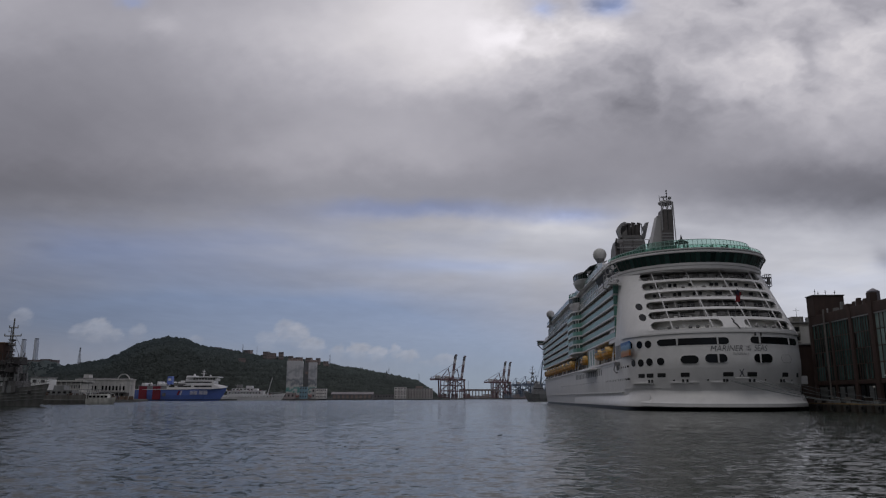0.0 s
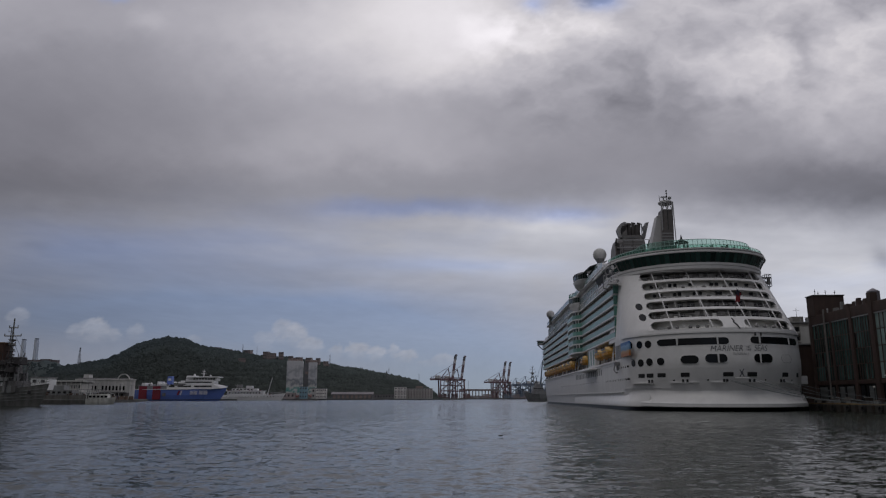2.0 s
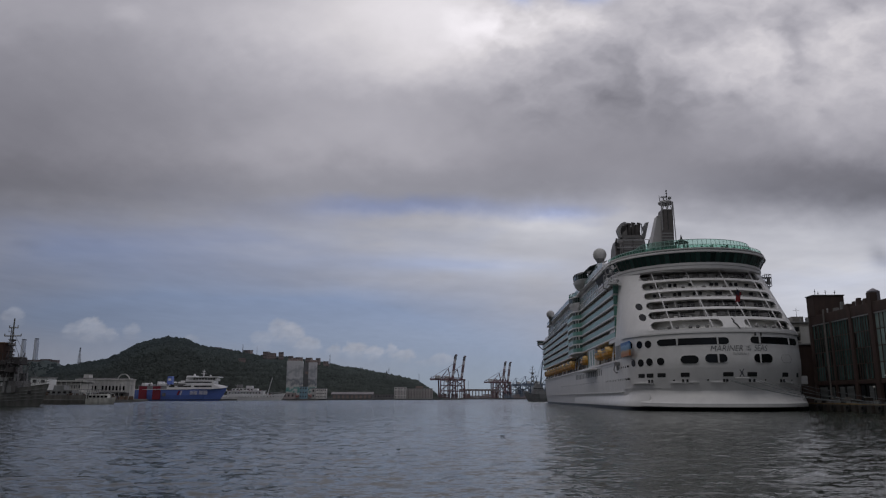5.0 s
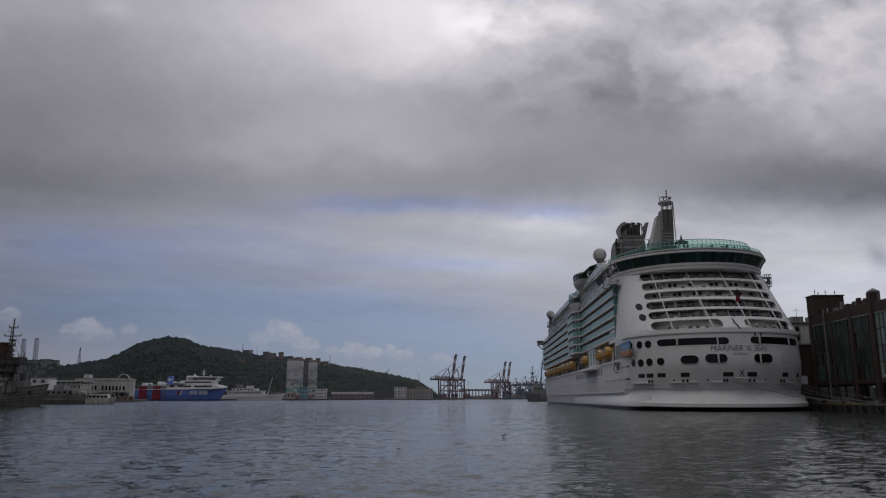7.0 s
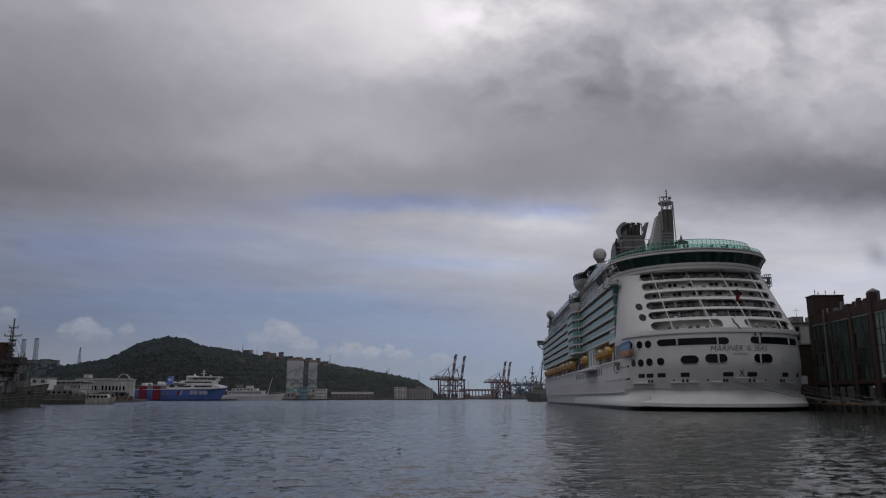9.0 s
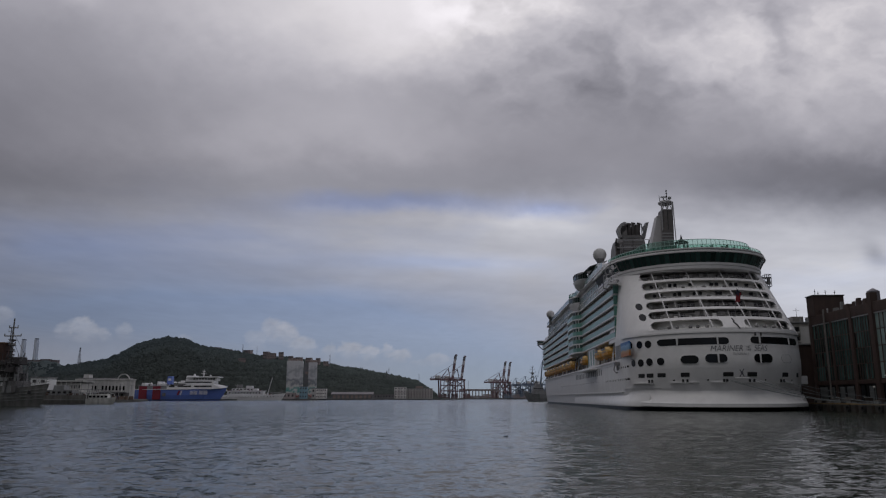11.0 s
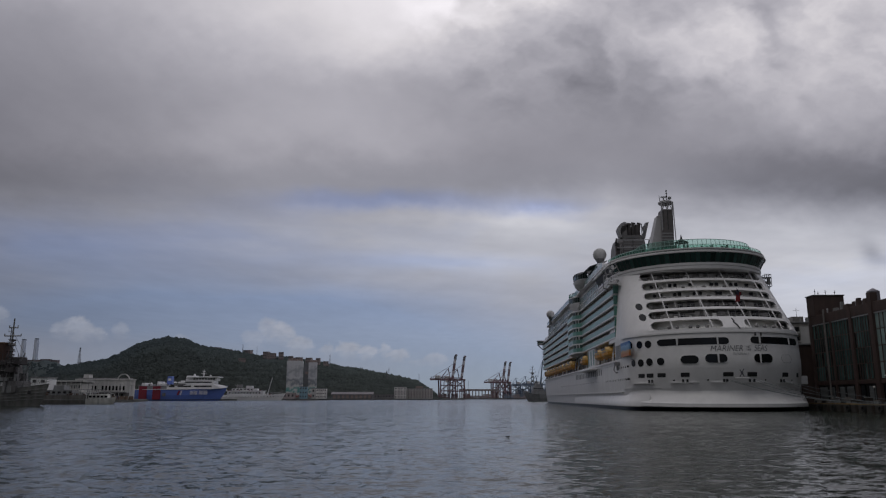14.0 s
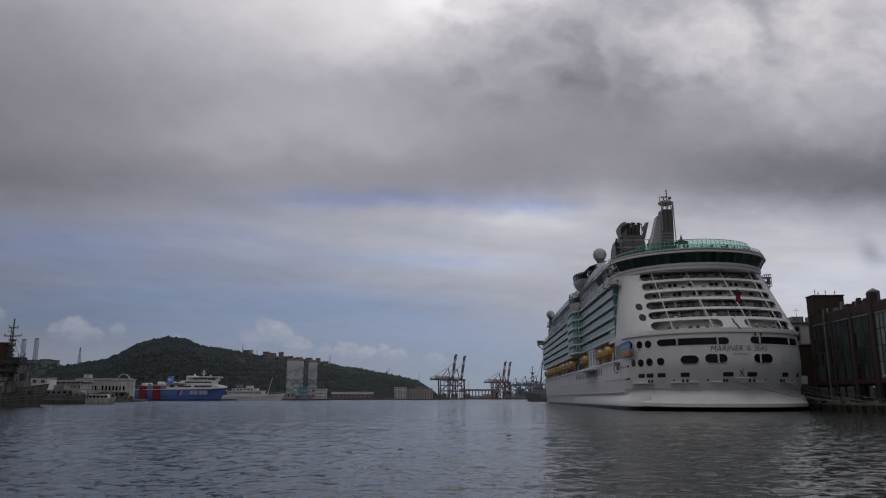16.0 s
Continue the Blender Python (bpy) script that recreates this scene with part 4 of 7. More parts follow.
    for y0, y1 in ((22.8, 25.8), (26.4, 30.4)):
        part("side_opening", box(B(), -20.08, -19.8, y0, y1, 12.2, 15.6), funnel_grey, ship)
    part("side_crane", chain(box(tube(B(), (-20.5, 26.5, 9.4), (-20.5, 26.5, 11.4), 0.28), -21.2, -20, 25.8, 27.4, 10.6, 11.5, 0.05, 0.05), [(-20.4, 26, 11.2), (-21.2, 26.2, 10.6), (-21.4, 26.5, 9.6), (-20.9, 27, 8.8), (-20.3, 27, 9.0)], 0.15), funnel_grey, ship)
    part("pilot_platform", box(B(), 18.2, 22.2, 19, 23, 5.9, 7.8, 0, 0.1), white_paint, ship, "white mooring platform at the quay side")
    cage = part("wing_platform", box(B(), 17.0, 20.3, 30.2, 31.8, 33.0, 33.2, 0, 0.04), steel_grey, ship, "grey steel lookout cage at the stern corner")
    for x in (18.7, 19.2, 19.8, 20.3):
        for y in (30.3, 31.7):
            part("cage_post", tube(B(), (x, y, 30.7), (x, y, 33.9), 0.08, 0.08, 5), steel_grey, cage)
    for z in (30.8, 31.9, 32.9, 33.9):
        part("cage_ring", chain(B(), [(18.7, 30.3, z), (20.3, 30.3, z), (20.3, 31.7, z), (18.7, 31.7, z)], 0.07, 5), steel_grey, cage)
    part("cage_floor", box(B(), 18.7, 20.3, 30.3, 31.7, 30.7, 30.82), steel_grey, cage)
    part("cage_lamp", box(B(), 19.3, 20.0, 30.0, 30.9, 31.2, 33.2, 0.05, 0.06), funnel_grey, cage)
    part("cage_strut", chain(B(), [(17.2, 31, 32.6), (18.7, 31, 30.9)], 0.1, 5), steel_grey, cage)
    gear = random.Random(15)
    rack = part("corner_rack", box(B(), -21.6, -18.6, 28.5, 30.6, 31.4, 31.7, 0, 0.05), white_paint, ship, "white rack of winches and pipes at the stern corner")
    for k in range(22):
        x, y, z = gear.uniform(-21.6, -18.6), gear.uniform(28.2, 30.4), gear.uniform(30.6, 36.2)
        if k % 2:
            part("rack_box", box(B(), x - 0.3, x + 0.3, y - 0.3, y + 0.3, z, z + gear.uniform(0.4, 1.1), 0.04, 0.05), white_paint if k % 3 else steel_grey, rack)
        else:
            part("rack_pipe", chain(B(), [(x, y, z), (x + gear.uniform(-0.9, 0.9), y, z + gear.uniform(0.5, 1.4)), (x + gear.uniform(-1.2, 1.2), y, z + gear.uniform(1.2, 2.2))], gear.uniform(0.08, 0.16), 6), white_paint if k % 4 else steel_grey, rack)
    part("wing_lamp_frame", chain(chain(B(), [(-20, 31, 36.4), (-22.0, 30, 35.5), (-21.6, 30, 33), (-20, 32, 32.5)], 0.2), [(-20, 31, 34.6), (-22, 32, 34), (-22, 33, 31), (-20.4, 33, 30.5)], 0.2), steel_grey, ship)
    # lettering on the stern
    def bent(cx, cz):
        return lambda x, y, z: Vector((cx + x, stern_y(cx + x, cz) - 0.06 - z, cz + y))
    lettering("ship_name", "MARINER", letter_blue, ship, 1.85, None, 0.25, bent(-2.05, 13.05), 6.6)
    lettering("ship_name", "OF", letter_blue, ship, 0.62, None, 0.2, bent(2.5, 13.4), 0.75)
    lettering("ship_name", "THE", letter_blue, ship, 0.62, None, 0.2, bent(2.5, 12.8), 1.05)
    lettering("ship_name", "SEAS", letter_blue, ship, 1.85, None, 0.25, bent(5.25, 13.12), 3.1)
    lettering("home_port", "NASSAU", faded_letter, ship, 0.8, None, 0.1, bent(0.75, 11.95), 3.2)
    # funnel with twisted pipes
    funnel_casing = material("funnel_casing", (0.16, 0.152, 0.15), 0.55, 0, 0.12, 1.0, 0.3)
    def casing(x0, x1, y0, z):
        return [(x0 + 1.2, y0, z), (x1 - 1.2, y0, z), (x1, y0 + 2, z), (x1, 110, z), (x0, 110, z), (x0, y0 + 2, z)]
    funnel = part("funnel", loft(B(), [casing(-6.6, 4.2, 92, 38.7), casing(-6.2, 3.9, 92.6, 50), casing(-5.7, 3.7, 93.4, 56), casing(-5.0, 3.5, 94.2, 58.6)]), funnel_casing, ship, "dark grey louvred funnel casing")
    for k in range(11):
        part("louvre", box(B(), -4.6 + 0.07 * k, 2.8 - 0.02 * k, 91.7 + 0.2 * k, 92.5 + 0.2 * k, 46.5 + 1.1 * k, 46.9 + 1.1 * k), steel_grey if k % 2 else funnel_grey, funnel)
    for x, h, lean in ((-1.55, 63.2, 0.1), (-0.15, 63.4, 0.15), (1.15, 62.6, 0.25), (1.75, 63.3, 0.45)):
        part("exhaust_pipe", tube(tube(B(), (x - lean, 96, 57.5), (x, 95.5, h - 0.7), 0.62, 0.66, 12), (x, 95.5, h - 0.7), (x + 0.1, 95.3, h), 0.72, 0.74, 12), soot_brown, funnel)
    part("pipe_housing", box(B(), -3.4, 2.7, 96.8, 101, 57.5, 62.0, 0.3, 0.2), soot_brown, funnel)
    part("thin_pipe", tube(B(), (2.75, 95.5, 57.5), (2.8, 95.5, 63.0), 0.16, 0.16, 6), funnel_black, funnel)
    # hollow scoop that curls over at one side
    scoop = []
    for x, z, r, w in ((-4.7, 57.6, 0.35, 2.6), (-5.3, 59.4, 0.5, 2.8), (-5.4, 60.8, 0.65, 3.0), (-4.7, 62.0, 0.8, 3.0), (-3.4, 62.6, 0.75, 2.8), (-2.2, 62.5, 0.35, 2.4)):
        scoop.append([(x - r, 95.5 - w / 2, z), (x, 95.2 - w / 2, z + r), (x + r * 0.8, 95.5 - w / 2, z + 0.1), (x + r * 0.8, 95.5 + w / 2, z + 0.1), (x, 95.8 + w / 2, z + r), (x - r, 95.5 + w / 2, z)])
    part("funnel_scoop", loft(B(), scoop), fin_grey, funnel, "pale grey curled funnel scoop", True)
    cheek = [(-5.2, 58.0), (-5.7, 60.2), (-5.0, 62.0), (-3.4, 62.9), (-2.0, 62.7), (-1.8, 57.4), (-4.8, 57.4)]
    part("scoop_cheek", loft(B(), [[(x, y, z) for x, z in cheek] for y in (95.9, 97.2)]), funnel_casing, funnel)
    part("scoop_foot", loft(B(), [[(-4.9, 94, 57.6), (-2.6, 94, 57.6), (-2.6, 97, 57.6), (-4.9, 97, 57.6)], [(-4.0, 94.4, 59.6), (-2.6, 94.4, 60.8), (-2.6, 96.6, 60.8), (-4.0, 96.6, 59.6)]]), funnel_casing, funnel)
    # forked fin at the other side
    part("funnel_fin", loft(B(), [[(2.7, 94, 57.4), (3.5, 94, 57.4), (3.5, 97, 57.4), (2.7, 97, 57.4)], [(3.5, 94, 60.4), (4.2, 94, 60.2), (4.2, 97, 60.2), (3.5, 97, 60.4)], [(3.9, 94, 63.0), (5.0, 94, 63.2), (5.0, 97, 63.2), (3.9, 97, 63.0)]]), funnel_grey, funnel)
    part("funnel_fin", loft(B(), [[(3.3, 94.4, 60.2), (3.8, 94.4, 60.2), (3.8, 96.4, 60.2), (3.3, 96.4, 60.2)], [(3.0, 94.4, 61.8), (3.5, 94.4, 62.0), (3.5, 96.4, 62.0), (3.0, 96.4, 61.8)]]), steel_grey, funnel)
    for x, top in ((-6.9, 57.2), (-6.3, 55.6), (4.9, 57.5), (4.3, 56.4), (5.6, 55.0)):
        part("service_mast", chain(B(), [(x, 93, 39), (x, 93, top - 1.4), (x + 0.25, 93, top)], 0.32, 8), soot_brown, funnel)
        part("mast_head", box(B(), x - 0.5, x + 0.5, 92.6, 93.4, top - 2.6, top - 1.2, 0.1, 0.05), funnel_black, funnel)
    rng = random.Random(12)
    for k in range(18):
        x, h = rng.uniform(-6.4, 4.2), rng.uniform(48, 56.5)
        part("deck_pipe", chain(B(), [(x, 91.5, 39), (x + rng.uniform(-0.3, 0.3), 91.5, h), (x + rng.uniform(-0.8, 0.8), 91.8, h + 0.7)], rng.uniform(0.08, 0.18), 6), funnel_grey if k % 2 else funnel_black, funnel)
    for z in (48.5, 51, 53.5, 56.2):
        part("catwalk", chain(B(), [(-7.0, 91.2, z), (5.4, 91.2, z + 0.15)], 0.12, 5), steel_grey, funnel)
    # climbing tower with radar platform
    tower = part("mast_tower", loft(B(), [[(-2.5, 49, 38.9), (1.1, 49, 38.9), (1.3, 55, 38.9), (-2.5, 55, 38.9)], [(-1.75, 49, 50), (1.45, 49, 50), (1.5, 55, 50), (-1.75, 55, 50)], [(-1.5, 49.5, 56.4), (1.6, 49.5, 56.4), (1.6, 54, 56.4), (-1.5, 54, 56.4)]]), soot_brown, ship, "dark brown mast tower with louvred back")
    part("tower_fin", loft(B(), [[(-6.2, 50, 38.9), (-2.4, 50, 38.9), (-2.4, 55, 38.9), (-6.2, 55, 38.9)], [(-4.7, 50, 46.4), (-1.9, 50, 46.4), (-1.9, 55, 46.4), (-4.7, 55, 46.4)], [(-2.7, 50.5, 54.7), (-1.6, 50.5, 54.7), (-1.6, 54, 54.7), (-2.7, 54, 54.7)]]), fin_grey, tower, "pale grey sloping fin")
    for x in (-1.4, 0.1, 1.5):
        part("tower_leg", tube(B(), (x, 49.2, 56), (x, 49.6, 58.6), 0.15), steel_grey, tower)
    part("tower_edge", tube(B(), (2.1, 49, 39), (1.75, 49.5, 58.6), 0.14), steel_grey, tower)
    part("tower_edge", tube(B(), (-1.75, 49, 50), (-1.5, 49.5, 58.6), 0.2), steel_grey, tower)
    for x0, x1 in ((-1.3, 0.1), (0.1, 1.4)):
        part("tower_brace", chain(B(), [(x0, 49.5, 56.2), ((x0 + x1) / 2, 49.5, 58.0), (x1, 49.5, 56.2)], 0.13), steel_grey, tower)
    for k in range(7):
        part("tower_louvre", box(B(), -2.4 + 0.06 * k, 1.15 + 0.02 * k, 48.86, 49.2, 43.5 + 0.9 * k, 43.9 + 0.9 * k), funnel_grey, tower)
    part("tower_panel", box(B(), -1.2, 1.2, 48.9, 49.4, 50.2, 55.8), soot_brown, tower)
    part("tower_rib", box(B(), -0.2, 0.0, 48.84, 49.2, 50.2, 56.0), funnel_black, tower)
    part("radar_platform", ball(B(), (0.0, 51.0, 58.6), 2.15, 0.38), steel_grey, tower, "", True)
    part("radar_dome", ball(B(), (1.1, 50.2, 59.9), 0.55, 0.9, 12, 8), steel_grey, tower, "", True)
    part("radar_bar", box(tube(B(), (-0.7, 50, 59.2), (-0.7, 50, 60.2), 0.2), -1.5, 0.1, 49.8, 50.2, 60.0, 60.3), steel_grey, tower)
    part("antenna", tube(B(), (0.2, 50, 59.0), (0.2, 50, 62.4), 0.13, 0.06), funnel_black, tower)
    for z in (60.4, 61.2, 62.0):
        part("mast_light", ball(B(), (0.2, 50, z), 0.26, 1, 8, 6), funnel_black, tower)
    part("antenna", tube(B(), (-1.6, 50.5, 58.4), (-1.8, 50.5, 60.8), 0.12, 0.06), funnel_black, tower)
    # gazebo on the aft deck
    gaz = part("gazebo_roof", loft(B(), [[(0.3 + r * math.cos(a * math.tau / 8), 38 + r * math.sin(a * math.tau / 8), z) for a in range(8)] for r, z in ((1.9, 43.9), (1.95, 44.1), (0.9, 44.5), (0.3, 45.1), (0.08, 46.2))]), funnel_black, ship, "small dark pavilion roof")
    for a in range(8):
        part("gazebo_post", tube(B(), (0.3 + 1.6 * math.cos(a * math.tau / 8), 38 + 1.6 * math.sin(a * math.tau / 8), 38.7), (0.3 + 1.6 * math.cos(a * math.tau / 8), 38 + 1.6 * math.sin(a * math.tau / 8), 44.0), 0.12, 0.12, 5), funnel_black, gaz)
    # satellite domes
    for x, y, z, r, s in ((-12.2, 96, 52.0, 2.35, 38.7), (-20.5, 196, 42.2, 1.9, 37.0)):
        dome = part("satellite_dome", ball(B(), (x, y, z), r, 1.0, 24, 16), material("dome_grey", (0.60, 0.59, 0.585), 0.5), ship, "pale grey satellite dome on a pedestal", True)
        part("dome_stand", tube(tube(B(), (x, y, s), (x, y, z - r * 0.6), r * 0.35, r * 0.3, 12), (x, y, z - r * 1.25), (x, y, z - r * 0.5), r * 0.4, r * 0.85, 16), funnel_grey, dome)
    # roof structures forward
    part("sports_house", box(B(), -12, 12, 120, 170, 38.7, 43, 1.0, 0.2), white_paint, ship)
    part("forward_house", box(B(), -15, 15, 180, 215, 38.7, 41.5, 1.0, 0.2), white_paint, ship)
    part("sloped_house", loft(B(), [[(-19, 40, 38.7), (-9, 40, 38.7), (-9, 78, 38.7), (-19, 78, 38.7)], [(-17.5, 62, 43), (-11, 62, 43), (-11, 78, 44.5), (-17.5, 78, 44.5)]]), white_paint, ship)
    return ship


def tinted_screen():
    m = bpy.data.materials.new("wind_screen_glass")
    m.use_nodes = True
    nd, ln = m.node_tree.nodes, m.node_tree.links
    b, clear, mix = nd["Principled BSDF"], nd.new("ShaderNodeBsdfTransparent"), nd.new("ShaderNodeMixShader")
    b.inputs["Base Color"].default_value = (0.10, 0.24, 0.20, 1)
    b.inputs["Roughness"].default_value = 0.1
    clear.inputs["Color"].default_value = (0.80, 0.93, 0.88, 1)
    mix.inputs[0].default_value = 0.09
    ln.new(clear.outputs[0], mix.inputs[1])
    ln.new(b.outputs[0], mix.inputs[2])
    ln.new(mix.outputs[0], nd["Material Output"].inputs["Surface"])
    return m


def beach_panel():
    """A display board: blue sky over an orange beach, in soft bands."""
    m = bpy.data.materials.new("beach_panel")
    m.use_nodes = True
    nd, ln = m.node_tree.nodes, m.node_tree.links
    tc, sep, rp, nz, ad = (nd.new("ShaderNode" + k) for k in ("TexCoord", "SeparateXYZ", "ValToRGB", "TexNoise", "Math"))
    nz.inputs["Scale"].default_value = 0.6
    ad.operation = "MULTIPLY_ADD"
    ad.inputs[1].default_value = 0.3
    ln.new(tc.outputs["Object"], nz.inputs["Vector"])
    ln.new(tc.outputs["Generated"], sep.inputs[0])
    ln.new(nz.outputs["Fac"], ad.inputs[0])
    ln.new(sep.outputs["Z"], ad.inputs[2])
    e = rp.color_ramp.elements
    e[0].position, e[0].color = 0.3, (0.42, 0.16, 0.05, 1)
    e[1].position, e[1].color = 1.1, (0.05, 0.16, 0.42, 1)
    for p, c in ((0.5, (0.45, 0.28, 0.15, 1)), (0.62, (0.12, 0.25, 0.42, 1)), (0.9, (0.22, 0.38, 0.6, 1))):
        e.new(p).color = c
    ln.new(ad.outputs[0], rp.inputs[0])
    ln.new(rp.outputs[0], nd["Principled BSDF"].inputs["Base Color"])
    return m


screen_glass, screen_panel = tinted_screen(), beach_panel()
liner = cruise_ship()
boat = lifeboat()
boat.matrix_world = SHIP @ pose(-18.9, 46, 13.4)
for y in (58.5, 90.5, 128, 141, 154, 167, 180, 193, 206, 219, 232):
    copy_thing(boat, SHIP @ pose(-18.9, y, 13.4))


# ---- quay and brown harbour building beside the liner, in the liner's space ----
concrete = material("quay_concrete", (0.055, 0.05, 0.046), 0.85, 0, 0.15, 0.8, 0.35, 0.3)
rust_brown = material("brown_cladding", (0.06, 0.037, 0.032), 0.7, 0, 0.12, 0.6, 0.3, 0, 0.6)
dark_timber = material("fender_timber", (0.035, 0.026, 0.02), 0.8, 0, 0.2, 2.0, 0.4, 0.3)
tyre_black = material("tyre_rubber", (0.012, 0.012, 0.012), 0.8)
rope_grey = material("mooring_rope", (0.16, 0.18, 0.19), 0.8, 0, 0.1, 6)
beige_wall = material("beige_render", (0.27, 0.255, 0.235), 0.8, 0, 0.08, 0.5, 0.3, 0, 0.5)
pale_wall = material("pale_wall", (0.78, 0.76, 0.73), 0.75, 0, 0.08, 0.5, 0.3, 0, 0.5)
weathered_wall = material("weathered_wall", (0.62, 0.61, 0.59), 0.8, 0, 0.1, 0.3, 0.35, 0, 0.12)
grey_roof = material("grey_roof", (0.20, 0.20, 0.20), 0.7)
naval_grey = material("naval_grey", (0.24, 0.245, 0.25), 0.55, 0, 0.08, 0.8, 0.3, 0, 0.5)
pipe_brown = material("pipe_brown", (0.19, 0.175, 0.165), 0.6)
# wide tone spread from pane to pane stands in for glints of reflection
hall_glass = glazing("hall_glass", (0.036, 0.072, 0.068), 0.12, 0.98, 0.35)
# distance haze is put into this paler tone for far windows
far_glass = glazing("haze_toned_glass", (0.10, 0.10, 0.105), 0.2, 0.5, 0.3)
# paler panes: the sky's reflection is put into their base colour
bright_glass = glazing("sky_toned_hall_glass", (0.22, 0.30, 0.29), 0.08, 0.35)


def quay_right():
    q = thing("quay", "concrete quay with dark timber fenders beside the moored liner", "quay", SHIP, kind="structure")
    part("quay_deck", box(B(), 22.6, 260, -150, 420, -4, 1.35, 0, 0.08), concrete, q)
    part("kerb", box(B(), 22.7, 23.2, -150, 420, 1.36, 1.62, 0, 0.04), material("worn_yellow_kerb", (0.21, 0.145, 0.06), 0.8, 0, 0.25, 0.8, 0.6), q, "worn yellow-brown kerb")
    for k in range(40):
        y = -60 + 3.2 * k
        part("fender_post", box(B(), 22.15, 22.62, y, y + 0.5, -2, 1.3, 0, 0.05), dark_timber, q)
    for k in range(12):
        y = -44 + 6.4 * k
        bm = B()
        for a in range(14):
            t0, t1 = a * math.tau / 14, (a + 1) * math.tau / 14
            tube(bm, (22.0, y + 0.55 * math.cos(t0), 0.6 + 0.55 * math.sin(t0)), (22.0, y + 0.55 * math.cos(t1), 0.6 + 0.55 * math.sin(t1)), 0.2, 0.2, 6)
        part("tyre_fender", bm, tyre_black, q)
    for y in (-22, -8, 6, 20):
        bm = B()
        tube(bm, (24, y, 1.3), (24, y, 1.95), 0.22, 0.2, 10)
        tube(bm, (24, y, 1.95), (24, y, 2.1), 0.34, 0.28, 10)
        part("bollard", bm, funnel_black, q)
    return q


def harbour_building():
    b = thing("harbour_building", "brown clad waterfront building with tall dark glass bays", "building", SHIP @ pose(29, 0, 1.35))
    part("core", box(B(), 0.95, 30, -45, 30.6, 0, 21.2), material("core_wall", (0.05, 0.045, 0.042), 0.6), b)
    part("parapet", box(B(), 0, 30, -45, 31, 19.3, 21.5, 0, 0.06), rust_brown, b)
    part("spandrel", box(B(), 0.1, 1.2, -45, 31, 4.4, 5.3, 0, 0.05), rust_brown, b)
    part("plinth", box(B(), 0.3, 1.2, -45, 31, 0, 0.6), concrete, b)
    for y0, y1, x0, top in ((29.8, 31, -0.1, 21.5), (19.6, 20.4, 0.0, 19.4), (9.7, 11.0, -0.1, 21.6), (0.2, 1.8, -0.25, 23.6), (-9, -8.2, 0.0, 19.4), (-19.5, -18, -0.1, 21.5), (-31, -29.5, -0.1, 21.5)):
        part("column", box(B(), x0, 1.3, y0, y1, 0, top, 0, 0.05), rust_brown, b)
    for y0, y1, n, mat in ((20.5, 29.7, 8, hall_glass), (11.1, 19.5, 7, hall_glass), (1.9, 9.6, 7, hall_glass), (-8.1, 0.1, 5, bright_glass), (-17.9, -9.1, 5, bright_glass)):
        w = (y1 - y0) / n
        for j in range(n):
            for k in range(4):
                z = 5.4 + 3.45 * k
                part("window_pane", box(B(), 0.26, 0.9, y0 + w * j + 0.07, y0 + w * (j + 1) - 0.07, z + 0.06, z + 3.3), mat, b)
            if j:
                part("mullion", box(B(), 0.14, 0.75, y0 + w * j - 0.08, y0 + w * j + 0.08, 5.3, 19.3), rust_brown, b)
        for k in range(1, 4):
            part("transom", box(B(), 0.2, 0.7, y0, y1, 5.35 + 3.45 * k - 0.05, 5.35 + 3.45 * k + 0.07), rust_brown, b)
        part("head_trim", box(B(), 0.05, 0.6, y0, y1, 19.0, 19.25), steel_grey, b)
        for j in range(3):
            ww = (y1 - y0) / 3
            part("ground_window", box(B(), 0.25, 0.95, y0 + ww * j + 0.3, y0 + ww * (j + 1) - 0.3, 0.7, 4.2), dark_glass, b)
    part("down_pipe", box(B(), -0.5, -0.2, 21.8, 22.2, 0, 22.4, 0, 0.03), pipe_brown, b, "pale grey pipe down the front")
    part("penthouse", box(B(), -0.2, 7.2, 26.8, 31, 21.4, 26.4, 0, 0.08), rust_brown, b)
    part("penthouse_cap", box(B(), -0.4, 7.4, 26.6, 31.2, 26.4, 26.65, 0, 0.05), dark_timber, b)
    for x, y, h in ((0.6, 27.5, 1.7), (1.6, 28, 1.2), (3.4, 28, 1.6), (5.5, 27.6, 1.4)):
        part("antenna", chain(tube(B(), (x, y, 26.4), (x, y, 26.4 + h), 0.07), [(x, y - 0.6, 26.4 + h * 0.7), (x, y + 0.6, 26.4 + h * 0.7)], 0.05), funnel_black, b)
    part("roof_unit", box(B(), 1.5, 5, 9.5, 12, 21.2, 23.0, 0.1, 0.1), rust_brown, b)
    part("roof_unit", box(B(), 2, 6, 5.5, 9, 21.2, 22.5, 0.2, 0.1), grey_roof, b)
    part("water_tank", tube(tube(B(), (2.4, 3.8, 21.3), (2.4, 3.8, 24.2), 1.3, 1.3, 14), (2.4, 3.8, 24.2), (2.4, 3.8, 24.9), 1.3, 0.2, 14), material("tank_steel", (0.22, 0.21, 0.24), 0.4, 0.4), b)
    bm = B()
    for y in (-5.2, -8.2):
        for x in (2, 5):
            tube(bm, (x, y, 21.2), (x, y, 26.5), 0.08, 0.08, 5)
    for z in (22.5, 24, 25.5):
        chain(bm, [(2, -5.2, z), (2, -8.2, z + 0.7), (5, -8.2, z), (5, -5.2, z), (2, -5.2, z)], 0.06, 5)
    part("lattice_mast", bm, steel_grey, b)
    for y, z in ((-3.6, 5.9),):
        part("wall_lamp", ball(B(), (-0.95, y, z), 0.2, 0.8, 8, 6), white_paint, b)
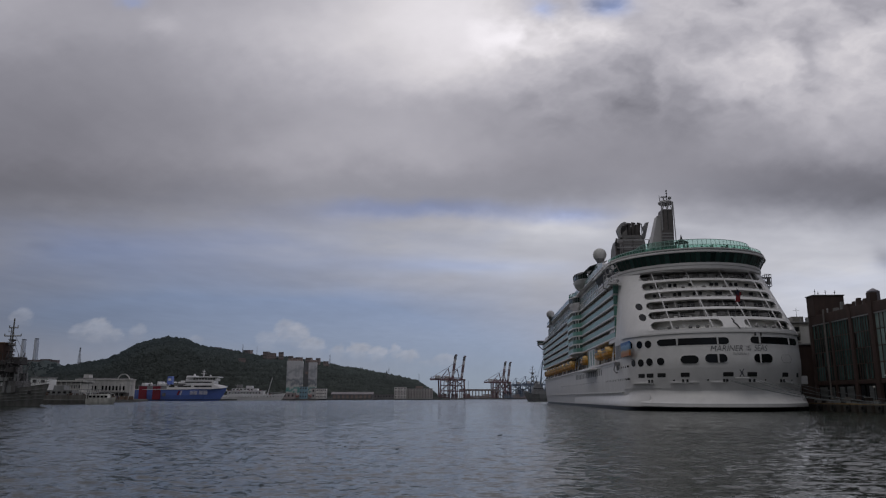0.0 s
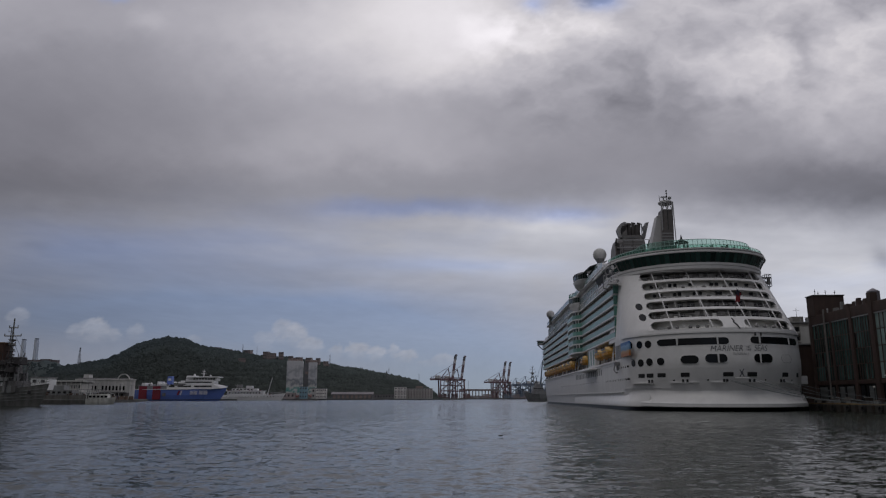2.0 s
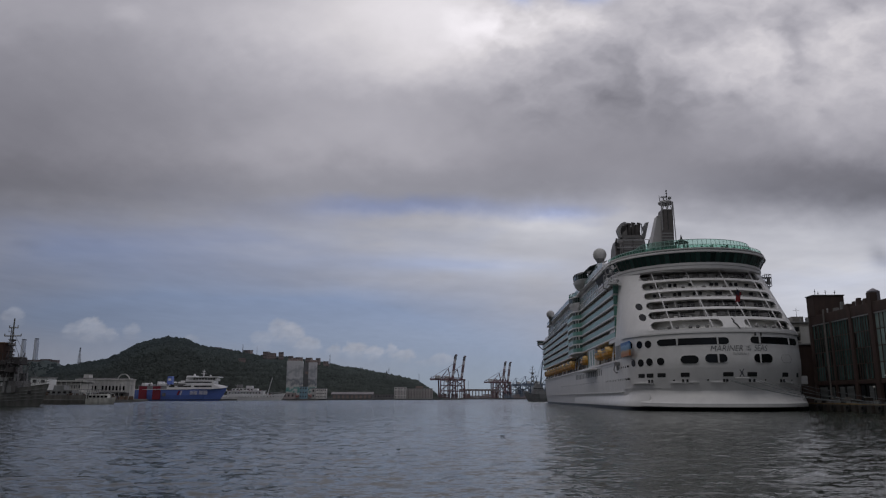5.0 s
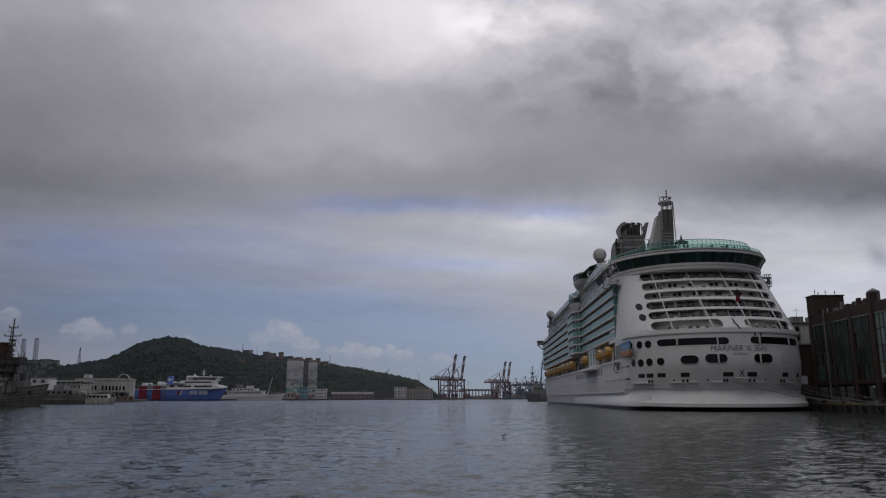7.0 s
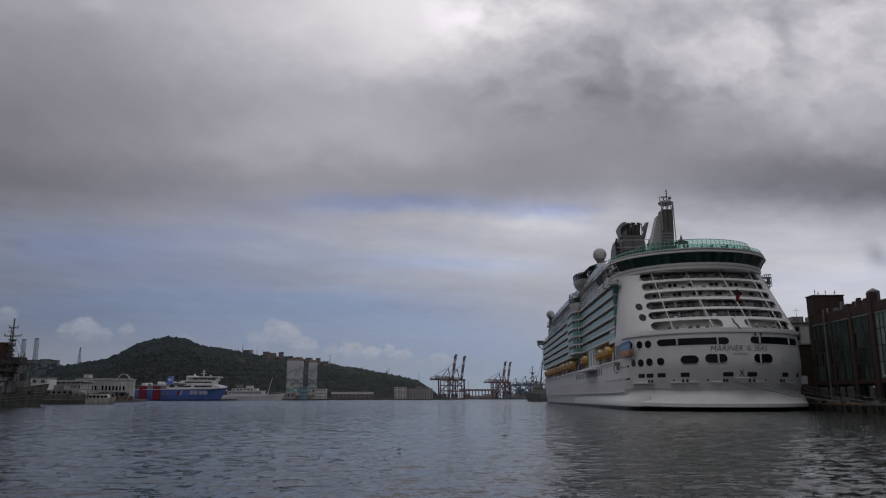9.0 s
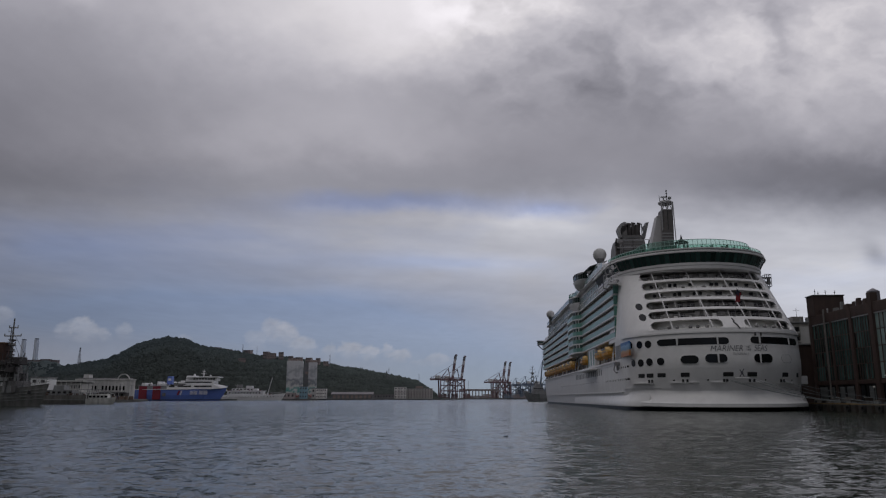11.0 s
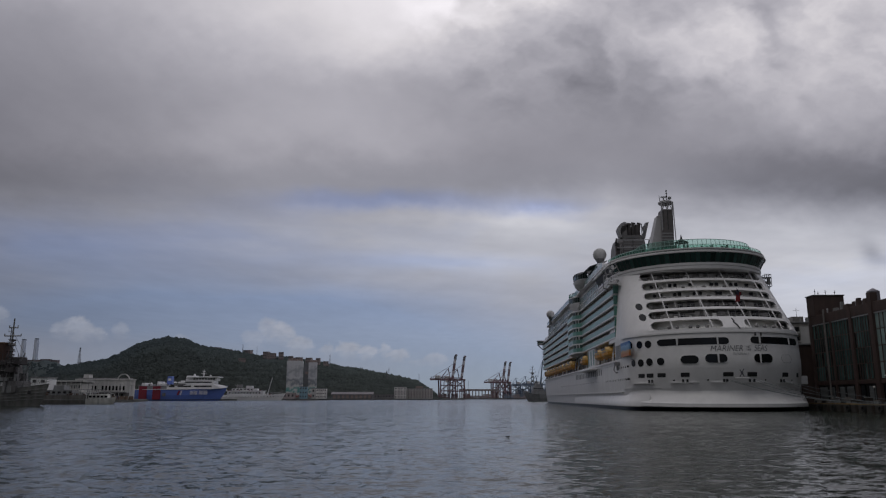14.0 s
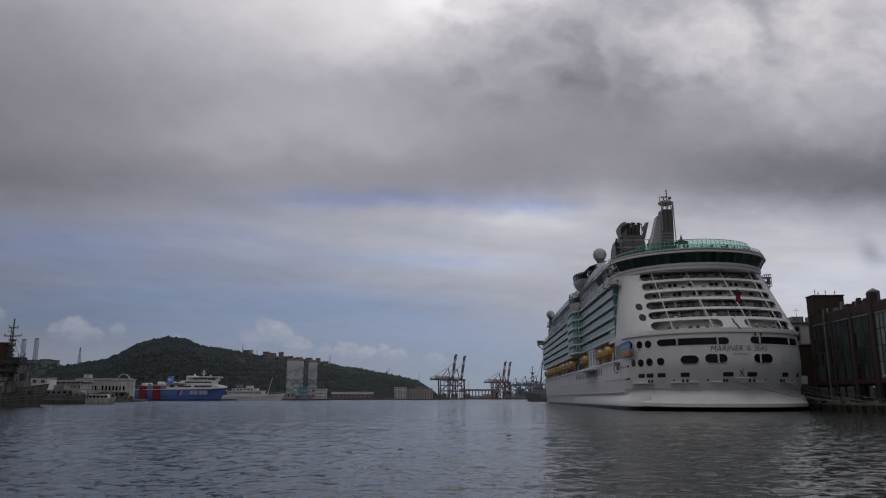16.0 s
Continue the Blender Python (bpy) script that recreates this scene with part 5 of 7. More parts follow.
    door_grey = material("roller_door_grey", (0.13, 0.145, 0.15), 0.6, 0, 0.1, 1.0, 0.3)
    for y0, y1 in ((21.4, 23.6), (24.8, 28.6), (12.2, 15.2), (16.4, 18.6), (3.0, 5.4), (-6.6, -3.4), (-16, -12)):
        door = part("roller_door", box(B(), 0.12, 0.5, y0, y1, 0.62, 3.9, 0, 0.03), door_grey, b, "grey slatted roller door")
        for k in range(8):
            part("slat", box(B(), 0.06, 0.13, y0 + 0.05, y1 - 0.05, 0.8 + 0.38 * k, 0.84 + 0.38 * k), grey_roof, door)
    for y, w, h in ((26.2, 1.6, 1.5), (19.0, 1.2, 1.0), (12.8, 2.2, 1.2), (8.0, 1.0, 1.9), (15.6, 0.9, 2.0), (4.6, 1.5, 1.4)):
        part("roof_unit", box(B(), 1.0, 1.0 + w, y, y + w, 21.2, 21.5 + h, 0.08, 0.06), (rust_brown, grey_roof)[int(y) % 2], b)
    for y in (29, 24, 17, 10, 6):
        part("roof_vent", tube(tube(B(), (1.6, y, 21.3), (1.6, y, 22.6), 0.18, 0.18, 8), (1.6, y, 22.6), (1.6, y, 22.9), 0.3, 0.1, 8), steel_grey, b)
    for y in (14.5, 25, -13):
        part("door", box(B(), 0.55, 0.75, y, y + 1.2, 0.05, 2.3), grey_roof, b)
    return b


def beige_block():
    b = thing("apartment_building", "beige concrete block with recessed windows behind the quay", "building", pose(142, 275, 1.35, 0, 0, -2.87))
    part("wall", box(B(), -15, 14, -6, 12, 0, 28.2), beige_wall, b)
    part("roof", box(B(), -15.4, 14.4, -6.4, 12.4, 28.2, 28.7, 0, 0.1), grey_roof, b)
    part("pale_panel", box(B(), -11.0, -7.9, -6.25, -5.95, 10, 27.0, 0, 0.05), weathered_wall, b, "plain pale rendered panel")
    for k in range(8):
        for x in (-14.7, -12.8, -6.8, -2.8, 1.4, 6.0, 10.2):
            w = part("window", box(B(), x, x + 1.5, -6.12, -5.9, 2.0 + 3.3 * k, 3.7 + 3.3 * k), dark_glass, b)
            part("sill", box(B(), x - 0.15, x + 1.65, -6.45, -6.1, 1.75 + 3.3 * k, 1.97 + 3.3 * k), pale_wall, w)
            if x < -12 and k % 2:
                part("air_conditioner", box(B(), x + 0.3, x + 1.2, -6.7, -6.12, 1.05 + 3.3 * k, 1.7 + 3.3 * k, 0, 0.05), weathered_wall, b)
        part("floor_band", box(B(), -15, -11.1, -6.3, -6.02, 1.05 + 3.3 * k, 1.3 + 3.3 * k), grey_roof, b)
    for x in (-13, -10.4, -7.8):
        part("roof_rail", chain(B(), [(x, -6, 28.7), (x, -6, 30.2), (x + 2.2, -6, 30.2), (x + 2.2, -6, 28.7)], 0.08), steel_grey, b)
    part("stair_head", box(B(), -12, -8, -3, 3, 28.7, 31.0, 0, 0.1), beige_wall, b)
    part("roof_tank", tube(B(), (-6.4, -3, 28.7), (-6.4, -3, 30.6), 1.0, 1.0, 12), steel_grey, b)
    part("antenna", chain(tube(B(), (-10, -2, 31), (-10, -2, 34.2), 0.08, 0.05, 5), [(-11.2, -2, 33.2), (-8.9, -2, 33.4)], 0.05, 4), funnel_black, b)
    low = thing("harbour_shed", "low dark brown annex between liner and quay building", "building", SHIP @ pose(27, 42, 1.35))
    part("wall", box(B(), 0, 22, -8, 60, 0, 14.6, 0, 0.1), rust_brown, low)
    part("roof", box(B(), -0.3, 22.3, -8.3, 60.3, 14.6, 15.1, 0, 0.08), grey_roof, low)
    for j in range(8):
        part("window", box(B(), -0.06, 0.2, -6 + 7 * j, -2 + 7 * j, 7, 11), hall_glass, low)
    part("mast_pole", tube(B(), (-1.5, -10.5, 0), (-1.5, -10.5, 15.2), 0.32, 0.26, 10), steel_grey, low)


def quay_gear():
    """Small gear on the quay before the brown building."""
    rng = random.Random(6)
    for k, (y, w, h) in enumerate(((24, 1.6, 1.3), (19.5, 1.1, 0.9), (15, 2.2, 1.1), (10.5, 1.0, 1.6), (6, 1.6, 1.0), (1.5, 1.2, 1.4), (-3, 1.9, 1.0), (-8, 1.2, 1.2))):
        c = thing("cable_drum" if k % 3 == 0 else "quay_box", "weathered cable drum on the quay" if k % 3 == 0 else "dark storage box on the quay", "drum" if k % 3 == 0 else "box", SHIP @ pose(26.2 + 0.6 * (k % 2), y, 1.35), "gear on the quay")
        if k % 3 == 0:
            part("core", tube(B(), (0, -0.4, h / 2), (0, 0.4, h / 2), h * 0.28, h * 0.28, 14), dark_timber, c)
            for s in (-1, 1):
                part("flange", tube(B(), (0, 0.4 * s, h / 2), (0, 0.5 * s, h / 2), h / 2, h / 2, 18), pipe_brown, c)
        else:
            part("body", box(B(), -0.6, 0.6, -w / 2, w / 2, 0.08, h, 0, 0.05), rng.choice((grey_roof, dark_timber, pipe_brown)), c)
            part("lid", box(B(), -0.66, 0.66, -w / 2 - 0.06, w / 2 + 0.06, h, h + 0.1, 0, 0.03), grey_roof, c)
            for s in (-1, 1):
                part("runner", box(B(), -0.6, 0.6, s * w * 0.35 - 0.08, s * w * 0.35 + 0.08, 0, 0.08), dark_timber, c)
    post = thing("quay_lamp", "dark post with a pale round lamp on the quay", "lamp", SHIP @ pose(27.6, 0.4, 1.35))
    part("pole", tube(B(), (0, 0, 0), (0, 0, 3.4), 0.09, 0.07, 8), funnel_black, post)
    part("globe", ball(B(), (0, 0, 3.6), 0.22, 1, 12, 8), pale_wall, post)


def mooring_lines():
    """Slack lines from the stern to bollards on the quay."""
    for (x, z), (qx, qy), sag in (((10.4, 6.4), (24, -8), 0.9), ((3.4, 6.6), (24, -22), 1.3), ((2.6, 6.5), (24, -22.2), 1.9), ((10.0, 6.4), (24, -21.8), 0.5), ((-2.4, 6.5), (24, -8.3), 1.2), ((-1.6, 6.5), (24, -22.4), 1.7)):
        p, q = Vector((x, stern_y(x, 6) - 0.2, z)), Vector((qx, qy, 1.85))
        pts = [p.lerp(q, t / 22) - Vector((0, 0, 4 * sag * (t / 22) * (1 - t / 22))) for t in range(23)]
        ob = part("mooring_line", chain(B(), pts, 0.04, 5), rope_grey)
        ob.matrix_world = SHIP
        tagged(ob, "pale slack mooring rope from stern to quay bollard", "rope", "mooring lines")


quay_right()
harbour_building()
beige_block()
quay_gear()
mooring_lines()


# ---- land round the basin ----
land_grey = material("shore_concrete", (0.13, 0.13, 0.12), 0.9, 0, 0.15, 0.2, 0.3)
forest_floor = material("forest_floor", (0.07, 0.081, 0.066), 0.9, 0, 0.25, 0.05, 0.3)
leaf_green = material("forest_leaves", (0.085, 0.100, 0.083), 0.95, 0, 0.25, 0.05, 0.3)


def leafy(m):
    """Leaves face every way: a crown is lit more evenly than a hard ball, and each has its own green."""
    nd, ln = m.node_tree.nodes, m.node_tree.links
    geo, mix, unit = nd.new("ShaderNodeNewGeometry"), nd.new("ShaderNodeMix"), nd.new("ShaderNodeVectorMath")
    mix.data_type, unit.operation = "VECTOR", "NORMALIZE"
    mix.inputs[0].default_value, mix.inputs[5].default_value = 0.84, (0, -0.55, 0.83)
    ln.new(geo.outputs["Normal"], mix.inputs[4])
    ln.new(mix.outputs[1], unit.inputs[0])
    ln.new(unit.outputs[0], nd["Principled BSDF"].inputs["Normal"])
    hue, r = nd.new("ShaderNodeHueSaturation"), nd.new("ShaderNodeMapRange")
    r.inputs["To Min"].default_value, r.inputs["To Max"].default_value = 0.8, 1.22
    old = nd["Principled BSDF"].inputs["Base Color"].links[0].from_socket
    ln.new(geo.outputs["Random Per Island"], r.inputs["Value"])
    ln.new(r.outputs[0], hue.inputs["Value"])
    ln.new(old, hue.inputs["Color"])
    ln.new(hue.outputs[0], nd["Principled BSDF"].inputs["Base Color"])


leafy(leaf_green)
# paler than the woods: distance haze is put into its green
bare_hill = material("hazed_grassy_hill", (0.165, 0.18, 0.145), 0.95, 0, 0.2, 0.04, 0.3)
block_grey = material("hill_block_wall", (0.36, 0.29, 0.26), 0.8, 0, 0.1, 0.2, 0.3)


def shore():
    edge = [(-900, 300), (-300, 335), (-200, 350), (-196, 430), (-206, 500), (-240, 610), (-292, 722), (-200, 728), (-235, 812), (-160, 822), (-150, 888), (-95, 938), (-70, 985), (10, 990), (30, 1170), (120, 1400), (420, 1440), (420, 4000), (-2600, 4000), (-2600, 300)]
    ob = part("ground", prism(B(), edge, -3, 1.5), land_grey)
    tagged(ob, "grey concrete harbour shore with quay walls", "ground", kind="structure")


RIDGE_A = [-75, -58, -54.6, -52.5, -51.3, -48.8, -45.8, -44.2, -43.1, -41.2, -39.7, -37.2, -34.8, -32.9, -29.1, -26.8, -25, -20, -17, -12.4, -9.4, -6.4, -3.3, -2.0, -0.5, 2]
RIDGE_E = [0.3, 1.4, 2.6, 3.5, 4.2, 4.55, 5.0, 5.6, 6.2, 7.2, 7.75, 8.15, 7.8, 7.0, 6.45, 6.0, 5.6, 5.3, 4.8, 3.95, 3.5, 2.9, 2.2, 1.3, 0.3, 0.0]


def hills():
    """A wooded ridge behind the town, and a mass of small crowns on it."""
    rows, cols = 60, 260
    a = np.linspace(-75, 2, cols)[None, :] * np.ones((rows, 1))
    t = np.linspace(0, 1, rows)[:, None] * np.ones((1, cols))
    d = 1010 + 900 * t + np.clip(-a - 40, 0, 40) * 4
    rise = np.interp(t, [0, 0.06, 0.3, 0.55, 0.8, 1], [0, 0.14, 0.66, 1.0, 0.75, 0.3])
    x, y = a / 100 * d, d
    top = np.interp(a, RIDGE_A, RIDGE_E) / 100
    far = 1010 + 900 * 0.55 + np.clip(-a - 40, 0, 40) * 4
    z = 1.2 + top * far * rise * (1 + cloudy(x * 0.006, y * 0.006, 4, 61) * 0.22 * (1 - rise)) - 2.5
    ob = grid_mesh("hill", np.stack((x, y, np.where(t < 0.02, -2, z)), -1), rows, cols, forest_floor)
    tagged(ob, "dark green wooded hill above the far shore", "hill", kind="structure")
    rng = np.random.default_rng(5)
    base = B()
    bmesh.ops.create_icosphere(base, subdivisions=1, radius=1)
    bv = np.array([v.co[:] for v in base.verts])
    bf = np.array([[v.index for v in f.verts] for f in base.faces])
    base.free()
    n = 62000
    ra = rng.uniform(-62, 0, n)
    rt = np.concatenate((rng.uniform(0.03, 0.5, n * 2 // 3), rng.uniform(0.5, 0.6, n - n * 2 // 3)))
    rd = 1010 + 900 * rt + np.clip(-ra - 40, 0, 40) * 4
    rfar = 1010 + 900 * 0.55 + np.clip(-ra - 40, 0, 40) * 4
    rz = 1.2 + np.interp(ra, RIDGE_A, RIDGE_E) / 100 * rfar * np.interp(rt, [0, 0.06, 0.3, 0.55, 0.8, 1], [0, 0.14, 0.66, 1.0, 0.75, 0.3]) - 1.5
    rz = rz + np.where(rt > 0.5, rng.uniform(0, 1, n) * np.interp(ra, np.linspace(-62, 0, 190), rng.uniform(0.4, 4.2, 190)), rng.uniform(0, 1.6, n)) * (rz > 12)
    size = (1.0 + 2.2 * rng.uniform(0, 1, n) ** 2.0) * np.where(rz > 8, 1, 0.5)
    ctr = np.stack((ra / 100 * rd, rd, rz), -1)
    jig = rng.uniform(0.5, 1.35, (n, len(bv), 1))
    v = (bv[None] * jig * size[:, None, None] * np.array((1, 1, 0.95)) + ctr[:, None]).reshape(-1, 3)
    f = (bf[None] + (np.arange(n) * len(bv))[:, None, None]).reshape(-1, 3)
    me = bpy.data.meshes.new("forest")
    me.from_pydata(v.tolist(), [], f.tolist())
    me.materials.append(leaf_green)
    me.shade_smooth()
    tagged(new("forest", me), "dense dark green subtropical woods on the hillside", "forest", kind="stuff")


def far_hill():
    """A grassy hill behind the wooded one, paled in colour for haze, with low walls and huts along its flat top."""
    rows, cols = 24, 90
    a = np.linspace(-66, -48, cols)[None, :] * np.ones((rows, 1))
    t = np.linspace(0, 1, rows)[:, None] * np.ones((1, cols))
    d = 1560 + 170 * t
    top = np.interp(a, [-66, -60, -57.5, -55.5, -53.6, -52.4, -51.4, -50, -48], [3.6, 4.5, 4.95, 5.0, 4.9, 4.75, 4.35, 3.4, 2.0]) / 100
    z = top * 1650 * np.interp(t, [0, 0.25, 0.53, 0.8, 1], [0, 0.72, 1, 0.9, 0.5]) * (1 + 0.10 * cloudy(a * 0.6, t * 5, 4, 23)) + 2.8
    ob = grid_mesh("far_hill", np.stack((a / 100 * d, d, np.where(t < 0.03, -2, z)), -1), rows, cols, bare_hill)
    tagged(ob, "pale grassy hill behind the wooded ridge", "hill", kind="structure")
    for x, w, h in ((-912, 26, 5.0), (-886, 22, 6.5), (-866, 16, 4.5), (-934, 18, 4.0)):
        b = block("barrack", "low weathered hut on the flat hilltop", x, 1652, 4.7 * 16.5 - 1.5, w, 9, h + 4, 2, max(3, int(w / 4)), block_grey, 0, "hut", "huts on the hilltop")
    rng = np.random.default_rng(14)
    bm = B()
    for k in range(260):
        aa = rng.uniform(-60, -51)
        f = rng.uniform(0.1, 0.5)
        dd = 1560 + 170 * f
        zz = float(np.interp(aa, [-60, -57.5, -52.4, -51.4, -50], [4.5, 4.95, 4.75, 4.35, 3.4])) / 100 * 1650 * float(np.interp(f, [0, 0.25, 0.53], [0, 0.72, 1])) + 2.8
        bmesh.ops.create_icosphere(bm, subdivisions=1, radius=rng.uniform(1.5, 4.0), matrix=Matrix.Translation((aa / 100 * dd, dd, zz)))
    tagged(part("bushes", bm, leaf_green), "scattered dark bushes on the grassy hill", "bushes", kind="stuff")


def block(name, label, x, y, z, w, d, h, storeys, bays, wall, turn=0.0, category="building", group=""):
    """A plain town building with recessed panes by storey and bay on its front."""
    b = thing(name, label, category, pose(x, y, z, 0, 0, turn), group)
    part("wall", box(B(), -w / 2, w / 2, 0, d, 0, h), wall, b)
    part("roof", box(B(), -w / 2 - 0.3, w / 2 + 0.3, -0.3, d + 0.3, h, h + 0.5, 0, 0.08), grey_roof, b)
    sh, bw = h / storeys, w / bays
    for k in range(storeys):
        for j in range(bays):
            x0 = -w / 2 + bw * j
            part("window", box(B(), x0 + bw * 0.27, x0 + bw * 0.73, -0.1, 0.2, sh * k + sh * 0.38, sh * k + sh * 0.78), far_glass, b)
    return b


def pole(name, label, x, y, z0, z1, r, mat, category):
    ob = part(name, tube(B(), (x, y, z0), (x, y, z1), r, r * 0.6, 10), mat)
    return tagged(ob, label, category)


def hill_town():
    town = random.Random(17)
    for x, y, z, w, h, s in ((-455, 1490, 88, 22, 14, 4), (-428, 1480, 86, 16, 12, 3), (-398, 1500, 92, 20, 9, 2), (-345, 1440, 78, 15, 13, 4), (-352, 1300, 62, 16, 12, 3), (-330, 1430, 78, 18, 12, 4), (-312, 1430, 76, 14, 13, 4), (-292, 1420, 73, 12, 9, 3), (-276, 1420, 72, 14, 10, 3), (-258, 1420, 70, 12, 9, 3), (-240, 1420, 68, 12, 9, 3), (-222, 1410, 66, 10, 8, 2)):
        block("hill_house", "small grey concrete house among trees on the ridge", x, y, z - 8.5, w * town.uniform(0.6, 0.95), 10, h * town.uniform(0.75, 1.25) + 6, s, max(2, int(w / 4)), block_grey, town.uniform(-25, 25), "house", "houses on the ridge")
    for x, y, z0, z1, r in ((-406, 1500, 88, 109, 0.8), (-215, 1410, 58, 83, 0.8), (-372, 1480, 88, 104, 0.4), (-96, 1320, 36, 55, 0.6), (-42, 1310, 15, 44, 0.5), (-98, 1300, 30, 49, 1.2)):
        pole("radio_mast", "thin dark radio mast on the wooded ridge", x, y, z0, z1, r, funnel_grey, "mast")
    t = thing("lattice_tower", "slender grey lattice tower on the wooded ridge", "mast", pose(-738, 1505, 60))
    for sx in (-1, 1):
        for sy in (-1, 1):
            part("leg", tube(B(), (2.6 * sx, 2.6 * sy, 0), (0.6 * sx, 0.6 * sy, 43), 0.38, 0.3, 5), funnel_grey, t)
    for k in range(8):
        w0, w1 = 2.6 - 0.25 * k, 2.6 - 0.25 * (k + 1)
        part("brace", chain(B(), [(-w0, -w0, 5.3 * k), (w1, -w1, 5.3 * (k + 1)), (-w1, -w1, 5.3 * (k + 1)), (w0, -w0, 5.3 * k)], 0.2, 4), funnel_grey, t)
    stack = material("chimney_paint", (0.86, 0.86, 0.86), 0.7, 0, 0.05, 0.2, 0.15)
    for x, y, z1 in ((-993, 1750, 137), (-963, 1750, 139)):
        c = thing("power_station_chimney", "tall pale grey chimney with a darker rim", "chimney", pose(x, y, 1.5), "chimneys")
        part("shaft", tube(B(), (0, 0, 0), (0, 0, z1 - 2.5), 6.6, 5.0, 20), stack, c)
        part("rim", tube(B(), (0, 0, z1 - 2.5), (0, 0, z1), 4.8, 4.8, 20), funnel_grey, c)


shore()
hills()
far_hill()
hill_town()


# ---- ships and buildings on the far side ----
blue_hull = material("ferry_blue", (0.15, 0.235, 0.64), 0.4, 0, 0.05, 0.4, 0.2)
ferry_white = material("ferry_white", (0.88, 0.88, 0.88), 0.45, 0, 0.04, 0.5, 0.1)
door_red = material("ramp_red", (0.27, 0.025, 0.045), 0.5, 0, 0.08, 0.5, 0.3)
teal_paint = material("teal_paint", (0.26, 0.42, 0.50), 0.6)


def hull_shape(bm, length, beam, deck, bow_rise=1.5, low=-1.0, rake=4.0, stern=0.85):
    """A ship's hull along x, bow at +x, with sheer and a raked stem."""
    rings = []
    for t, w in ((0, stern), (0.08, 0.95), (0.25, 1), (0.6, 1), (0.78, 0.82), (0.9, 0.45), (0.97, 0.16), (1.0, 0.02)):
        x = -length / 2 + length * t
        top = deck + bow_rise * max(0, (t - 0.45) / 0.55) ** 2
        b = beam / 2 * w
        fwd = rake * max(0, (t - 0.7) / 0.3)
        rings.append([(x - fwd, -b * 0.78, low), (x - fwd * 0.4, -b * 0.95, (low + top) / 2), (x, -b, top), (x, b, top), (x - fwd * 0.4, b * 0.95, (low + top) / 2), (x - fwd, b * 0.78, low)])
    return loft(bm, rings)


def hull_line(bm, length, beam, deck, bow_rise, low, rake, stern, level, r):
    """A rubbing strake or rail round one side of a hull made by hull_shape, at a part of its height."""
    pts = []
    for t, w in ((0, stern), (0.08, 0.95), (0.25, 1), (0.6, 1), (0.78, 0.82), (0.9, 0.45), (0.97, 0.16), (1.0, 0.02)):
        top = deck + bow_rise * max(0, (t - 0.45) / 0.55) ** 2
        fwd = rake * max(0, (t - 0.7) / 0.3)
        lean = np.interp(level, [0, 0.5, 1, 1.4], [1, 0.4, 0, 0])
        wide = np.interp(level, [0, 0.5, 1, 1.4], [0.78, 0.95, 1, 1])
        pts.append((-length / 2 + length * t - fwd * lean, -beam / 2 * w * wide - r * 0.4, low + (top - low) * level))
    return chain(bm, pts, r, 6)


def mast(bm, x, y, z0, z1, r, yards=()):
    tube(bm, (x, y, z0), (x, y, z1), r, r * 0.5, 8)
    for z, w in yards:
        tube(bm, (x - w, y, z), (x + w, y, z), r * 0.45, r * 0.45, 5)
        tube(bm, (x - w, y, z), (x - w, y, z + 0.8), r * 0.35, r * 0.35, 5)
        tube(bm, (x + w, y, z), (x + w, y, z + 0.8), r * 0.35, r * 0.35, 5)
    return bm


